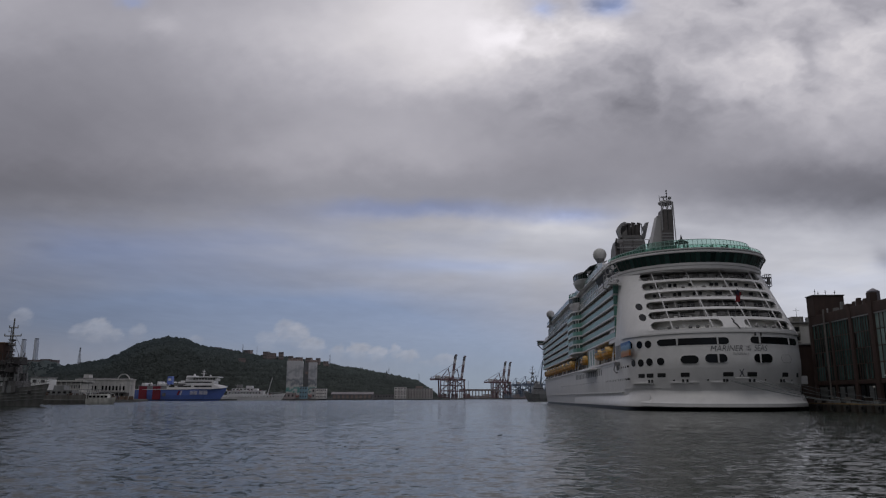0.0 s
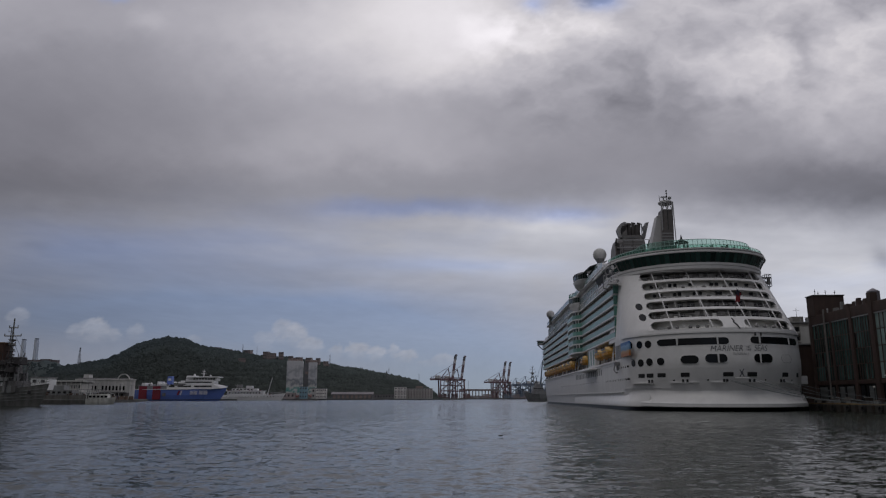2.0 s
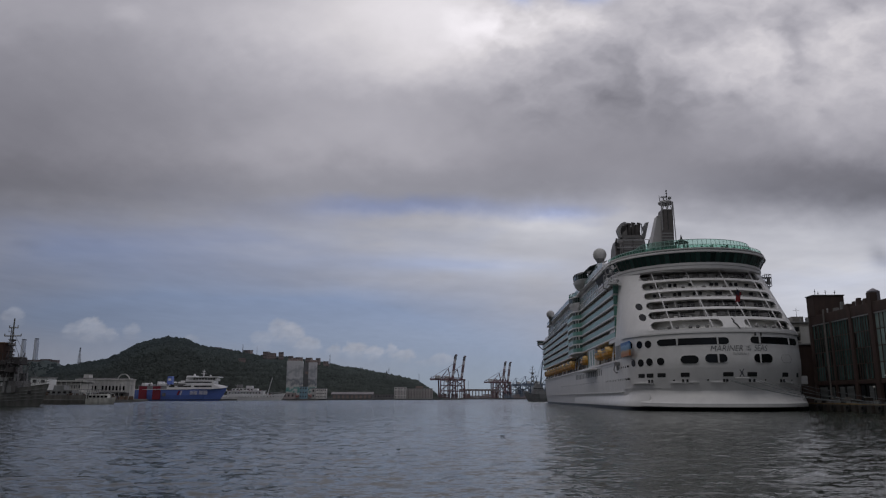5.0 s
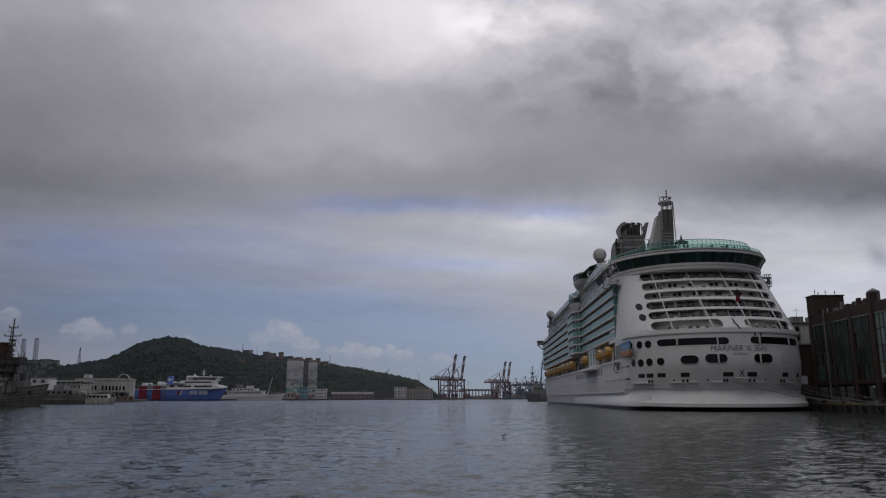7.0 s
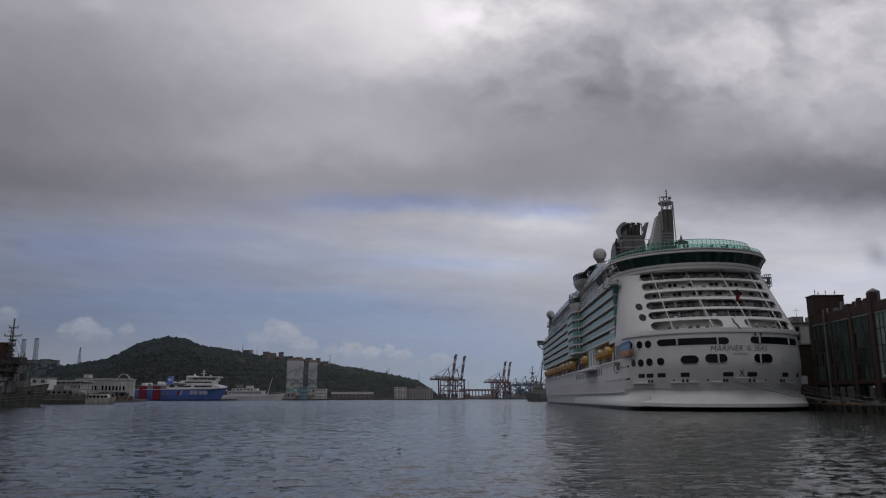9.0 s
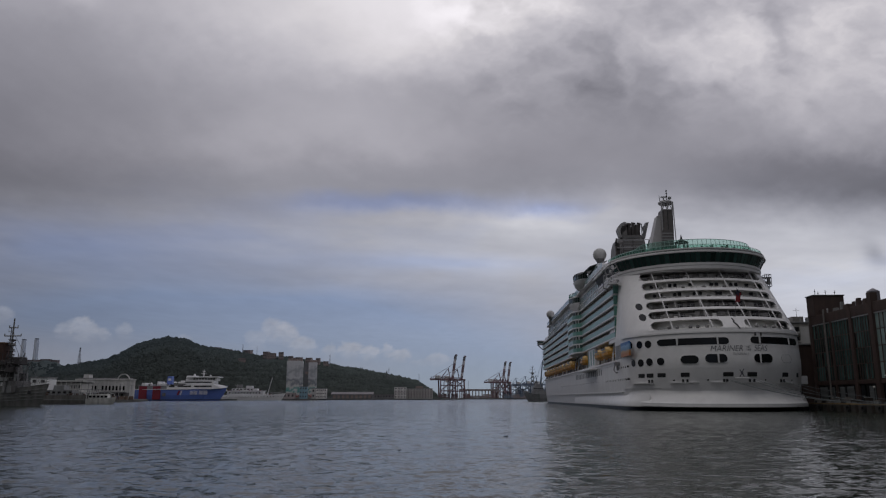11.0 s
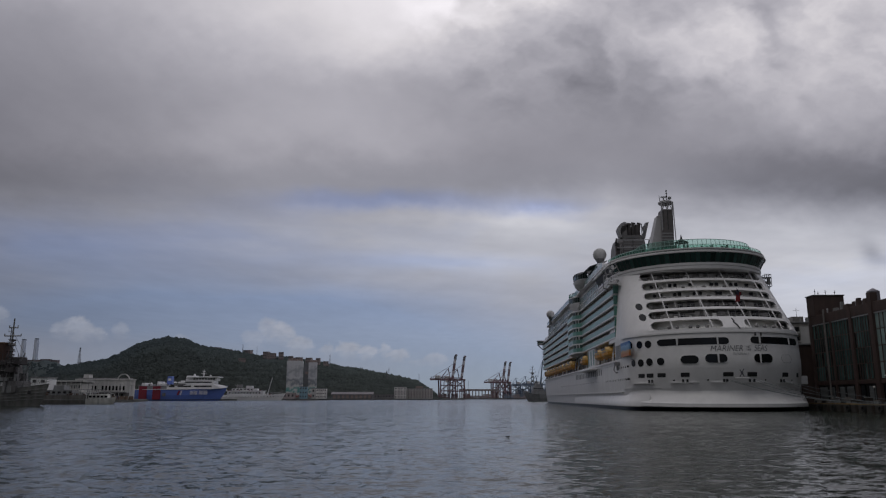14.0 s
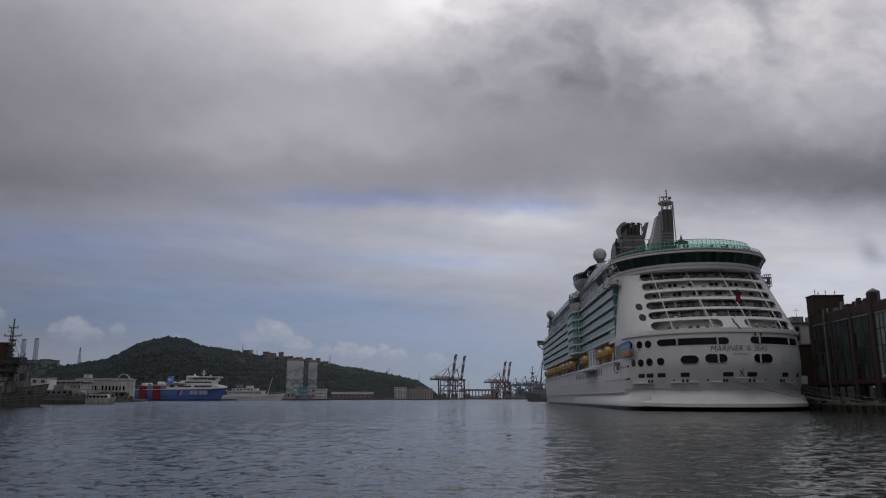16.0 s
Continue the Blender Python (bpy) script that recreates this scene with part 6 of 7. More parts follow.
def grey_ship():
    s = thing("naval_tug", "grey naval salvage ship with tall mast moored at the shore", "ship", pose(-162, 252, 0, 0, 0, -3))
    part("hull", hull_shape(B(), 60, 11, 4.4, 3.0, -1, 3.0), material("worn_hull_grey", (0.225, 0.22, 0.21), 0.6, 0, 0.15, 0.8, 0.4, 0, 0.7), s)
    for level in (0.42, 0.55, 0.68, 0.82, 1.0):
        part("rubbing_strake", hull_line(B(), 60, 11, 4.4, 3.0, -1, 3.0, 0.85, level, 0.11), naval_grey, s)
    for level in (1.09, 1.17):
        part("bulwark_rail", hull_line(B(), 60, 11, 4.4, 3.0, -1, 3.0, 0.85, level, 0.05), naval_grey, s)
    # worn naval grey, darkened so the shade on the houses is in the colour
    shaded = material("shaded_worn_naval_grey", (0.17, 0.165, 0.17), 0.65, 0, 0.15, 1.0, 0.35, 0, 0.6)
    part("deck_house", box(B(), -24, 21, -4.2, 4.2, 4.4, 8.2, 0, 0.1), shaded, s)
    # near-black tier: the shadow between the houses is painted in
    part("upper_house", box(B(), -20, 19.5, -3.6, 3.6, 8.2, 11.0, 0, 0.1), material("shadow_grey", (0.06, 0.06, 0.06), 0.6), s)
    part("wheelhouse", box(B(), -18, 18.0, -3.8, 3.8, 11.0, 13.6, 0.2, 0.1), shaded, s)
    for k in range(8):
        part("bridge_window", box(B(), -16 + 2.7 * k, -14.2 + 2.7 * k, -3.9, -3.6, 12.0, 13.0), dark_glass, s)
    brown = material("brown_orange_screen", (0.075, 0.037, 0.028), 0.7, 0, 0.1, 0.5, 0.2)
    part("upper_block", box(B(), -12, 14.2, -2.5, 3, 14.6, 20.8, 0, 0.1), brown, s, "brown upper block with a pale top line")
    part("block_rail", box(B(), -12.2, 14.4, -2.7, 3.2, 20.8, 21.1, 0, 0.04), material("ochre", (0.24, 0.13, 0.06), 0.6), s)
    part("block_vent", box(B(), 7.5, 12.6, -2.62, -2.45, 15.2, 18.0), funnel_black, s)
    part("mast", mast(mast(B(), 15.4, 0, 4.4, 29.4, 0.46, ((23.4, 2.9), (26.2, 1.5), (20.5, 1.2))), 14.7, 0, 21, 26.5, 0.2, ((24.8, 0.9),)), naval_grey, s, "tall lattice mast with cross yards")
    for k in range(7):
        part("mast_lamp", box(B(), 15.7, 16.6, -0.3, 0.3, 12 + 1.6 * k, 12.5 + 1.6 * k), funnel_grey, s)
    for x, z0, x1, z1 in ((14.6, 26, 27, 7), (14.6, 24, 24, 6), (14.6, 22, 5, 14), (14.6, 18, 25, 6)):
        part("stay", tube(B(), (x, 0, z0), (x1, 0, z1), 0.07, 0.07, 4), funnel_grey, s)
    part("white_marking", box(B(), 14.2, 15.2, -4.28, -4.15, 6.6, 7.8), white_paint, s)
    part("white_marking", box(B(), 15.9, 16.9, -4.28, -4.15, 6.6, 7.8), white_paint, s)
    for x, y0, h in ((22.2, -2, 8.5), (20.5, 2, 12.5), (17.5, -4.6, 9.5), (19.2, -1, 14.0), (13, -4.4, 12.5), (11.5, -4.6, 10.0)):
        part("deck_gear", tube(box(B(), x - 0.45, x + 0.45, y0 - 0.5, y0 + 0.5, 4.4, h - 1.5, 0.1, 0.08), (x, y0, h - 1.5), (x + 0.5, y0, h + 1.5), 0.14), funnel_grey, s)
    for x in range(-28, 30, 2):
        zt = 4.4 + 3.0 * max(0, ((x + 30) / 60 - 0.45) / 0.55) ** 2
        half = np.interp(x, [-30, -25, 6, 17, 24, 30], [4.6, 5.4, 5.4, 4.4, 2.4, 0.2])
        part("rail_post", tube(B(), (x, -half, zt), (x, -half, zt + 1.1), 0.05, 0.05, 4), naval_grey, s)
    part("crane_boom", chain(B(), [(19, -1, 7), (24.5, -1.5, 15.5), (25, -1.5, 15)], 0.16), steel_grey, s)
    # rigging, lockers and pipes that crowd the upper works
    rng = random.Random(4)
    dark = material("sooty_grey", (0.05, 0.045, 0.048), 0.7)
    for k in range(46):
        x, y0, z = rng.uniform(6, 21), rng.uniform(-4.9, -3.9), rng.choice((4.4, 8.2, 11.0, 13.6))
        w, h = rng.uniform(0.3, 1.1), rng.uniform(0.6, 2.4)
        part("locker", box(B(), x - w, x + w, y0 - 0.3, y0 + 0.6, z, z + h, 0.05, 0.04), dark if k % 3 else naval_grey, s)
    for k in range(22):
        x, z = rng.uniform(8, 22), rng.choice((8.2, 11.0, 13.6))
        part("vent_pipe", tube(B(), (x, -3.9, z), (x + rng.uniform(-0.4, 0.4), -3.9, z + rng.uniform(1.5, 4.2)), 0.12, 0.1, 6), dark, s)
    for z in (8.3, 11.1, 13.7):
        part("deck_rail", chain(chain(B(), [(-20, -4.6, z + 1.0), (20, -4.6, z + 1.0)], 0.06), [(-20, -4.6, z + 0.5), (20, -4.6, z + 0.5)], 0.05), naval_grey, s)
    for k in range(26):
        x, z = rng.uniform(9, 20), rng.uniform(9, 15)
        part("rigging", chain(B(), [(x, -4.2, z), (x + rng.uniform(-2.5, 2.5), -4.2, z + rng.uniform(1.0, 4.0))], rng.uniform(0.05, 0.11), 5), dark, s)
    part("forward_boom", chain(B(), [(17.5, -3, 8), (22.5, -3, 17.5)], 0.14), steel_grey, s)
    for z in (16.2, 18.0, 20.0, 22.0):
        part("mast_platform", box(B(), 14.5, 16.6, -0.8, 0.8, z, z + 0.18), dark, s)
    part("radar_house", box(B(), 16.5, 20.5, -2, 2, 13.6, 16.2, 0.2, 0.1), dark, s)
    part("bow_anchor", box(B(), 24.6, 25.6, -3.2, -2.6, 4.0, 5.2, 0.1, 0.1), funnel_black, s)
    return s


def patrol_ships():
    s = thing("supply_vessel", "old grey-brown supply vessel alongside the shore", "ship", pose(-166, 338, 0, 0, 0, -2))
    part("hull", hull_shape(B(), 34, 8, 3.8, 0.8, -1, 2), material("brown_grey_hull", (0.20, 0.19, 0.18), 0.7, 0, 0.15, 0.8, 0.4, 0, 0.6), s)
    part("deck_house", box(B(), -13, 0, -3, 3, 3.8, 6.2, 0, 0.1), naval_grey, s)
    part("wheelhouse", box(B(), -9, -4, -2.6, 2.6, 6.2, 8.2, 0.2, 0.1), naval_grey, s)
    for k in range(5):
        part("window", box(B(), -11.5 + 2.5 * k, -10.2 + 2.5 * k, -3.1, -2.9, 4.6, 5.5), dark_glass, s)
    for x in (4, 8, 12):
        part("deck_frame", chain(B(), [(x, -3, 3.8), (x, -3, 6.4), (x, 3, 6.4), (x, 3, 3.8)], 0.12), naval_grey, s)
    part("deck_beam", chain(B(), [(3, -3, 6.4), (13, -3, 6.4)], 0.12), naval_grey, s)
    part("mast", mast(B(), -5, 0, 8, 12.5, 0.14, ((11, 1.0),)), funnel_grey, s)
    part("rubbing_strake", hull_line(B(), 34, 8, 3.8, 0.8, -1, 2, 0.85, 0.6, 0.12), naval_grey, s)
    part("bulwark_rail", hull_line(B(), 34, 8, 3.8, 0.8, -1, 2, 0.85, 1.2, 0.06), naval_grey, s)
    rng = random.Random(9)
    rust = material("rusty_gear", (0.10, 0.06, 0.045), 0.8)
    for k in range(26):
        x = rng.uniform(-15, 13)
        part("deck_gear", box(B(), x, x + rng.uniform(0.4, 1.4), -3.7, -2.7, 3.8, 3.8 + rng.uniform(0.4, 1.6), 0.05, 0.04), (rust, naval_grey, funnel_grey)[k % 3], s)
    for x in (-12, 2, 7, 13):
        part("deck_post", tube(B(), (x, -2.5, 3.8), (x + rng.uniform(-0.5, 0.5), -2.5, rng.uniform(6.5, 9.5)), 0.1, 0.08, 6), funnel_grey, s)
    w = thing("small_ferry", "small white harbour ferry with a row of dark windows", "boat", pose(-151.5, 333, 0, 0, 0, -2))
    worn = material("worn_white", (0.68, 0.67, 0.64), 0.6, 0, 0.15, 0.8, 0.4, 0, 0.5)
    part("hull", hull_shape(B(), 13, 4.5, 2.3, 0.9, -0.8, 1.5), worn, w)
    part("cabin", box(B(), -5.5, 3.0, -1.7, 1.7, 2.3, 4.3, 0.15, 0.1), worn, w)
    part("bow_frame", chain(chain(B(), [(3, -1.6, 2.4), (3.4, -1.5, 4.9), (5.4, -0.9, 4.6), (6.2, -0.3, 3.2)], 0.1), [(4.4, -1.2, 4.8), (4.6, -1.2, 2.6)], 0.1), white_paint, w)
    part("aft_frame", chain(chain(B(), [(-6.2, -1.8, 2.2), (-6.2, -1.8, 5.0), (-1, -1.8, 5.0), (-1, -1.8, 4.2)], 0.1), [(-3.6, -1.8, 5.0), (-3.6, -1.8, 4.2)], 0.08), white_paint, w)
    for k in range(5):
        part("window", box(B(), -5 + 1.75 * k, -3.9 + 1.75 * k, -1.95, -1.7, 2.8, 3.7), dark_glass, w)
    part("roof_rail", chain(B(), [(-5, -1.7, 4.2), (-5, -1.7, 5.1), (3.5, -1.7, 5.1), (3.5, -1.7, 4.2)], 0.06), steel_grey, w)


def terminals():
    block("white_shed", "white plastered store house behind the grey ships", -196.2, 362, 1.5, 8, 9, 10.6, 3, 2, ferry_white)
    t = block("harbour_office", "pale two-storey office with balcony and flat overhanging roof", -214, 420, 1.5, 22, 12, 9.2, 2, 9, weathered_wall)
    part("roof_slab", box(B(), -12.2, 12.2, -1.8, 13, 9.9, 10.8, 0, 0.1), material("pale_roof", (0.5, 0.5, 0.48), 0.6), t)
    for k in range(9):
        part("column", box(B(), -11 + 2.7 * k, -10.7 + 2.7 * k, -1.4, -1.1, 0, 9.9), weathered_wall, t)
    part("balcony", box(B(), -11.5, 11.5, -1.6, 0, 4.4, 5.4, 0, 0.05), weathered_wall, t)
    t = thing("passenger_terminal", "long pale passenger terminal with arched windows and rounded gable", "building", pose(-236, 520, 1.5))
    part("wall", box(B(), -20, 18, 0, 9, 0, 13.2), weathered_wall, t)
    part("cornice", box(B(), -20.4, 18.4, -0.5, 9.4, 13.2, 14.1, 0, 0.12), weathered_wall, t)
    part("roof", box(B(), -19, 17, 1, 8, 14.1, 14.8, 0.3, 0.1), grey_roof, t)
    part("roof_pavilion", box(B(), -16, -12, 2, 8, 14.8, 17.2, 0.2, 0.1), weathered_wall, t)
    for j in range(15):
        x = -18 + 2.45 * j
        if j in (6, 14):
            continue
        bm = B()
        out = [(x - 0.62, 6.2), (x + 0.62, 6.2), (x + 0.62, 8.8)] + [(x + 0.62 * math.cos(a * math.pi / 6), 8.8 + 0.62 * math.sin(a * math.pi / 6)) for a in range(1, 6)] + [(x - 0.62, 8.8)]
        loft(bm, [[(p, -0.1, q) for p, q in out], [(p, 0.3, q) for p, q in out]])
        part("arched_window", bm, dark_glass, t)
        part("window_arch", box(B(), x - 0.9, x + 0.9, -0.25, 0.1, 5.7, 6.05), weathered_wall, t)
    # dark sheet over the wall: the shade under the canopy put in as colour
    part("ground_front", box(B(), -20, 18, -0.1, 0.1, 0, 4.7), material("arcade_shade", (0.16, 0.155, 0.15), 0.8), t)
    part("canopy", box(B(), -20, 16, -3.2, 0, 4.6, 5.1, 0, 0.05), grey_roof, t)
    for j in range(14):
        part("canopy_post", box(B(), -19.6 + 2.4 * j, -19.3 + 2.4 * j, -3, -2.7, 0, 4.6), weathered_wall, t)
        part("ground_opening", box(B(), -19 + 2.4 * j, -17.5 + 2.4 * j, -0.16, 0.2, 0.4, 3.8), dark_glass, t)
    for j in range(14):
        part("pilaster", box(B(), -18.0 + 2.45 * j + 1.05, -18.0 + 2.45 * j + 1.4, -0.3, 0.1, 5.2, 13.1), weathered_wall, t)
    arch = B()
    loft(arch, [[(13.0 + (r + dr) * math.cos(a * math.pi / 16), y, 13.4 + (r + dr) * math.sin(a * math.pi / 16)) for dr, y in ((0, 0.2), (0.55, 0.2), (0.55, 1.2), (0, 1.2))] for r in (3.7,) for a in range(17)])
    part("round_gable", arch, weathered_wall, t, "white semicircular gable arch")
    hall = thing("boarding_hall", "flat pale boarding hall with terraces next to the terminal", "building", pose(-276, 618, 1.5) @ Matrix.Diagonal((0.62, 1, 1, 1)))
    part("lower_hall", box(B(), -17, 17, 0, 20, 0, 7), weathered_wall, hall)
    part("upper_hall", box(B(), -14, 14, 1, 18, 7, 11.6, 0, 0.1), weathered_wall, hall)
    part("roof", box(B(), -15.5, 15.5, -0.8, 19, 11.6, 12.3, 0, 0.08), material("hall_roof", (0.45, 0.45, 0.45), 0.6), hall)
    for j in range(11):
        part("window", box(B(), -13 + 2.4 * j, -11.2 + 2.4 * j, 0.85, 1.1, 8.2, 10.6), dark_glass, hall)
        part("lower_window", box(B(), -15.5 + 2.8 * j, -13.6 + 2.8 * j, -0.12, 0.2, 1.2, 5.5), dark_glass, hall)
    part("terrace_rail", chain(B(), [(-16.5, 0.2, 7), (-16.5, 0.2, 8.1), (16.5, 0.2, 8.1), (16.5, 0.2, 7)], 0.08), steel_grey, hall)


def ferry():
    f = thing("car_ferry", "blue and white car ferry with red stern doors at the quay", "ferry", pose(-246, 706, 0, 0, 0, 4))
    part("hull", hull_shape(B(), 84, 19, 10.6, 3.2, -1, 8, 0.96), blue_hull, f)
    part("white_strake", loft(B(), [[(x, -9.6, 10.6), (x, 9.6, 10.6), (x, 9.3, top), (x, -9.3, top)] for x, top in ((-12, 13.2), (2, 13.6), (8, 15.6), (30, 15.8))]), ferry_white, f)
    part("sun_deck", box(B(), -6, 6, -8.6, 8.6, 13.6, 15.4, 0.2, 0.1), grey_roof, f)
    part("bow_stripe", hull_line(B(), 84, 19.2, 10.6, 3.2, -1, 8, 0.96, 0.97, 0.35), ferry_white, f)
    part("boot_stripe", hull_line(B(), 84, 19.1, 10.6, 3.2, -1, 8, 0.96, 0.16, 0.3), navy, f)
    for x, r in ((-19, 1.6), (-15.5, 1.6), (-27, 1.1)):
        part("white_tank", tube(tube(B(), (x, -6.5, 13.8), (x, -6.5, 15.8), r, r, 14), (x, -6.5, 15.8), (x, -6.5, 16.6), r, r * 0.3, 14), ferry_white, f)
    part("aft_rail", chain(B(), [(-38, -8.6, 14.9), (-12, -8.6, 14.9)], 0.1, 5), steel_grey, f)
    for j in range(12):
        part("rail_post", tube(B(), (-37.5 + 2.3 * j, -8.6, 13.8), (-37.5 + 2.3 * j, -8.6, 14.9), 0.07, 0.07, 4), steel_grey, f)
    part("radar_dome", ball(B(), (26, -3, 23.0), 0.9, 1, 12, 8), ferry_white, f)
    part("radar_dome", ball(B(), (10, 2, 23.8), 1.1, 1, 12, 8), ferry_white, f)
    bow = B()
    loft(bm=bow, rings=[[(30, -9.4, 10.8), (30, 9.4, 10.8), (30, 9.4, 15.4), (30, -9.4, 15.4)], [(37, -5.0, 11.4), (37, 5.0, 11.4), (35, 4.4, 14.6), (35, -4.4, 14.6)], [(42, -0.7, 12.2), (42, 0.7, 12.2), (39.5, 0.5, 13.8), (39.5, -0.5, 13.8)]])
    part("bow_house", bow, ferry_white, f)
    for x0, x1 in ((-10, -5), (-2, 10), (13, 29)):
        part("window_strip", box(B(), x0, x1, -9.7, -9.5, 12.6, 13.8, 0, 0), dark_glass, f)
    part("deck_house", box(B(), 0, 31, -9, 9, 15.4, 18.4, 0.3, 0.2), ferry_white, f)
    part("window_strip", box(B(), 4, 29, -9.05, -8.5, 16.4, 17.4, 0, 0), dark_glass, f)
    part("bridge_deck", box(B(), 6, 35, -10.5, 10.5, 21.2, 22.2, 0, 0.15), ferry_white, f)
    part("bridge", box(B(), 10, 33, -7.5, 7.5, 18.4, 21.2, 0.2, 0.1), ferry_white, f)
    for j in range(8):
        part("bridge_window", box(B(), 11.5 + 2.6 * j, 13.3 + 2.6 * j, -7.55, -7.2, 19.4, 20.6), dark_glass, f)
    part("funnel_house", box(B(), 4, 14, -6, 6, 18.4, 23.0, 0.6, 0.2), ferry_white, f)
    for x0 in (-6, -2):
        part("lifeboat", loft(B(), [[(x0 + x, y, z) for y, z in ((-9.4, 16.4), (-8.4, 15.7), (-7.4, 16.4), (-8.4, 17.4))] for x in (0, 0.6, 2.4, 3.0)]), ferry_white, f)
    part("mast", mast(B(), 19, 0, 22.2, 29, 0.5, ((25, 2), (27, 1.3))), ferry_white, f)
    part("aft_deck_house", box(B(), -38, -12, -8.5, 8.5, 10.6, 13.8, 0, 0.1), steel_grey, f)
    for x, h in ((-36, 16.2), (-30, 15.4), (-22, 17.6), (-17, 16.6)):
        part("vent_box", box(B(), x, x + 3.6, -6, 6, 13.8, h, 0.2, 0.1), ferry_white if h > 16 else funnel_grey, f)
    part("aft_funnel", box(B(), -14, -9, -3, 3, 15, 22.5, 0.3, 0.2), blue_hull, f)
    part("funnel_mark", box(B(), -12.8, -10.2, -3.1, -2.9, 18.4, 20.4), ferry_white, f)
    for x0 in (-37.0, -24.6):
        part("stern_door", box(B(), x0, x0 + 7.4, -9.75, -9.4, 1.2, 13.2, 0.2, 0.1), door_red, f, "dark red loading door")
    part("side_door", box(B(), -15.5, -12.5, -9.72, -9.5, 4, 7), funnel_grey, f)
    # a row of white bars and a red and white mark on the side
    for j in range(14):
        if j != 6:
            part("side_bar", box(B(), 9.6 + 1.16 * j, 10.25 + 1.16 * j, -9.66, -9.45, 5.6, 9.2), white_paint, f)
    bm = B()
    loft(bm, [[(-2.4, y, 5.2), (-0.6, y, 5.2), (0.8, y, 9.2), (-1.0, y, 9.2)] for y in (-9.68, -9.4)])
    part("mark", bm, door_red, f)
    bm = B()
    loft(bm, [[(0.2, y, 5.2), (1.0, y, 5.2), (2.6, y, 9.2), (1.7, y, 9.2)] for y in (-9.68, -9.4)])
    part("mark", bm, white_paint, f)
    return f


def white_coaster():
    s = thing("white_ship", "white coast vessel with raked mast moored at the quay", "ship", pose(-203, 803, 0) @ Matrix.Scale(1.14, 4))
    part("hull", hull_shape(B(), 60, 9, 5.0, 1.5, -1, 5), ferry_white, s)
    part("deck_house", box(B(), -24, 10, -3.8, 3.8, 5, 8.4, 0, 0.1), ferry_white, s)
    part("upper_house", box(B(), -20, 4, -3.4, 3.4, 8.4, 10.8, 0, 0.1), ferry_white, s)
    rng = random.Random(19)
    for j in range(20):
        x = -25 + 2.4 * j
        part("deck_gear", box(B(), x, x + rng.uniform(0.5, 1.5), -4.4, -3.9, 5.0 if x > 10 else 8.7, (5.0 if x > 10 else 8.7) + rng.uniform(0.5, 1.3), 0.05, 0.05), (ferry_white, door_red, steel_grey, ferry_white)[j % 4], s)
    for level in (0.6, 1.14):
        part("hull_line", hull_line(B(), 60, 9.05, 5.0, 1.5, -1, 5, 0.85, level, 0.1), steel_grey, s)
    for j in range(16):
        part("porthole", tube(B(), (-24 + 2.9 * j, -4.62 if j < 13 else -4.0, 3.4), (-24 + 2.9 * j, -3.6, 3.4), 0.28, 0.28, 8), dark_glass, s)
    for j in range(11):
        part("window", box(B(), -22.5 + 2.8 * j, -21 + 2.8 * j, -3.9, -3.6, 6.2, 7.4), dark_glass, s)
    for j in range(6):
        part("bridge_window", box(B(), -19 + 3.4 * j, -17 + 3.4 * j, -3.5, -3.2, 9.3, 10.4), dark_glass, s)
    part("mast", tube(B(), (13, 0, 6), (17, 0, 20.8), 0.35, 0.2), white_paint, s)
    part("wheelhouse", box(B(), -7, -1, -3, 3, 11.2, 13.4, 0.3, 0.1), white_paint, s)
    part("funnel", box(B(), -15, -11, -1.6, 1.6, 11.2, 14.4, 0.4, 0.2), grey_roof, s)
    for j in range(9):
        part("deck_post", tube(B(), (-23 + 4 * j, -4.2, 5), (-23 + 4 * j, -4.2, 8.6), 0.12, 0.12, 5), white_paint, s)
    part("boat_deck", box(B(), -25, 11, -4.4, 4.4, 8.4, 8.75, 0, 0.05), white_paint, s)
    part("bow_rail", chain(B(), [(12, -3.6, 6.4), (20, -3.2, 7.0), (28, -0.6, 7.8)], 0.09), white_paint, s)
    for x in (-31, -28.5, -33.5):
        part("stern_post", tube(B(), (x, -2, 0), (x + 0.3, -2, 11.5), 0.45, 0.35, 6), door_red, s)
    part("aft_mast", mast(B(), -16, 0, 11, 15.5, 0.2, ((13.5, 1.5),)), white_paint, s)
    for x, m in ((-226, pale_wall), (-214, grey_roof)):
        block("quay_hut", "small pale hut on the ferry quay", x, 822, 1.5, 8, 6, 6, 1, 2, m, 0, "hut", "quay huts")


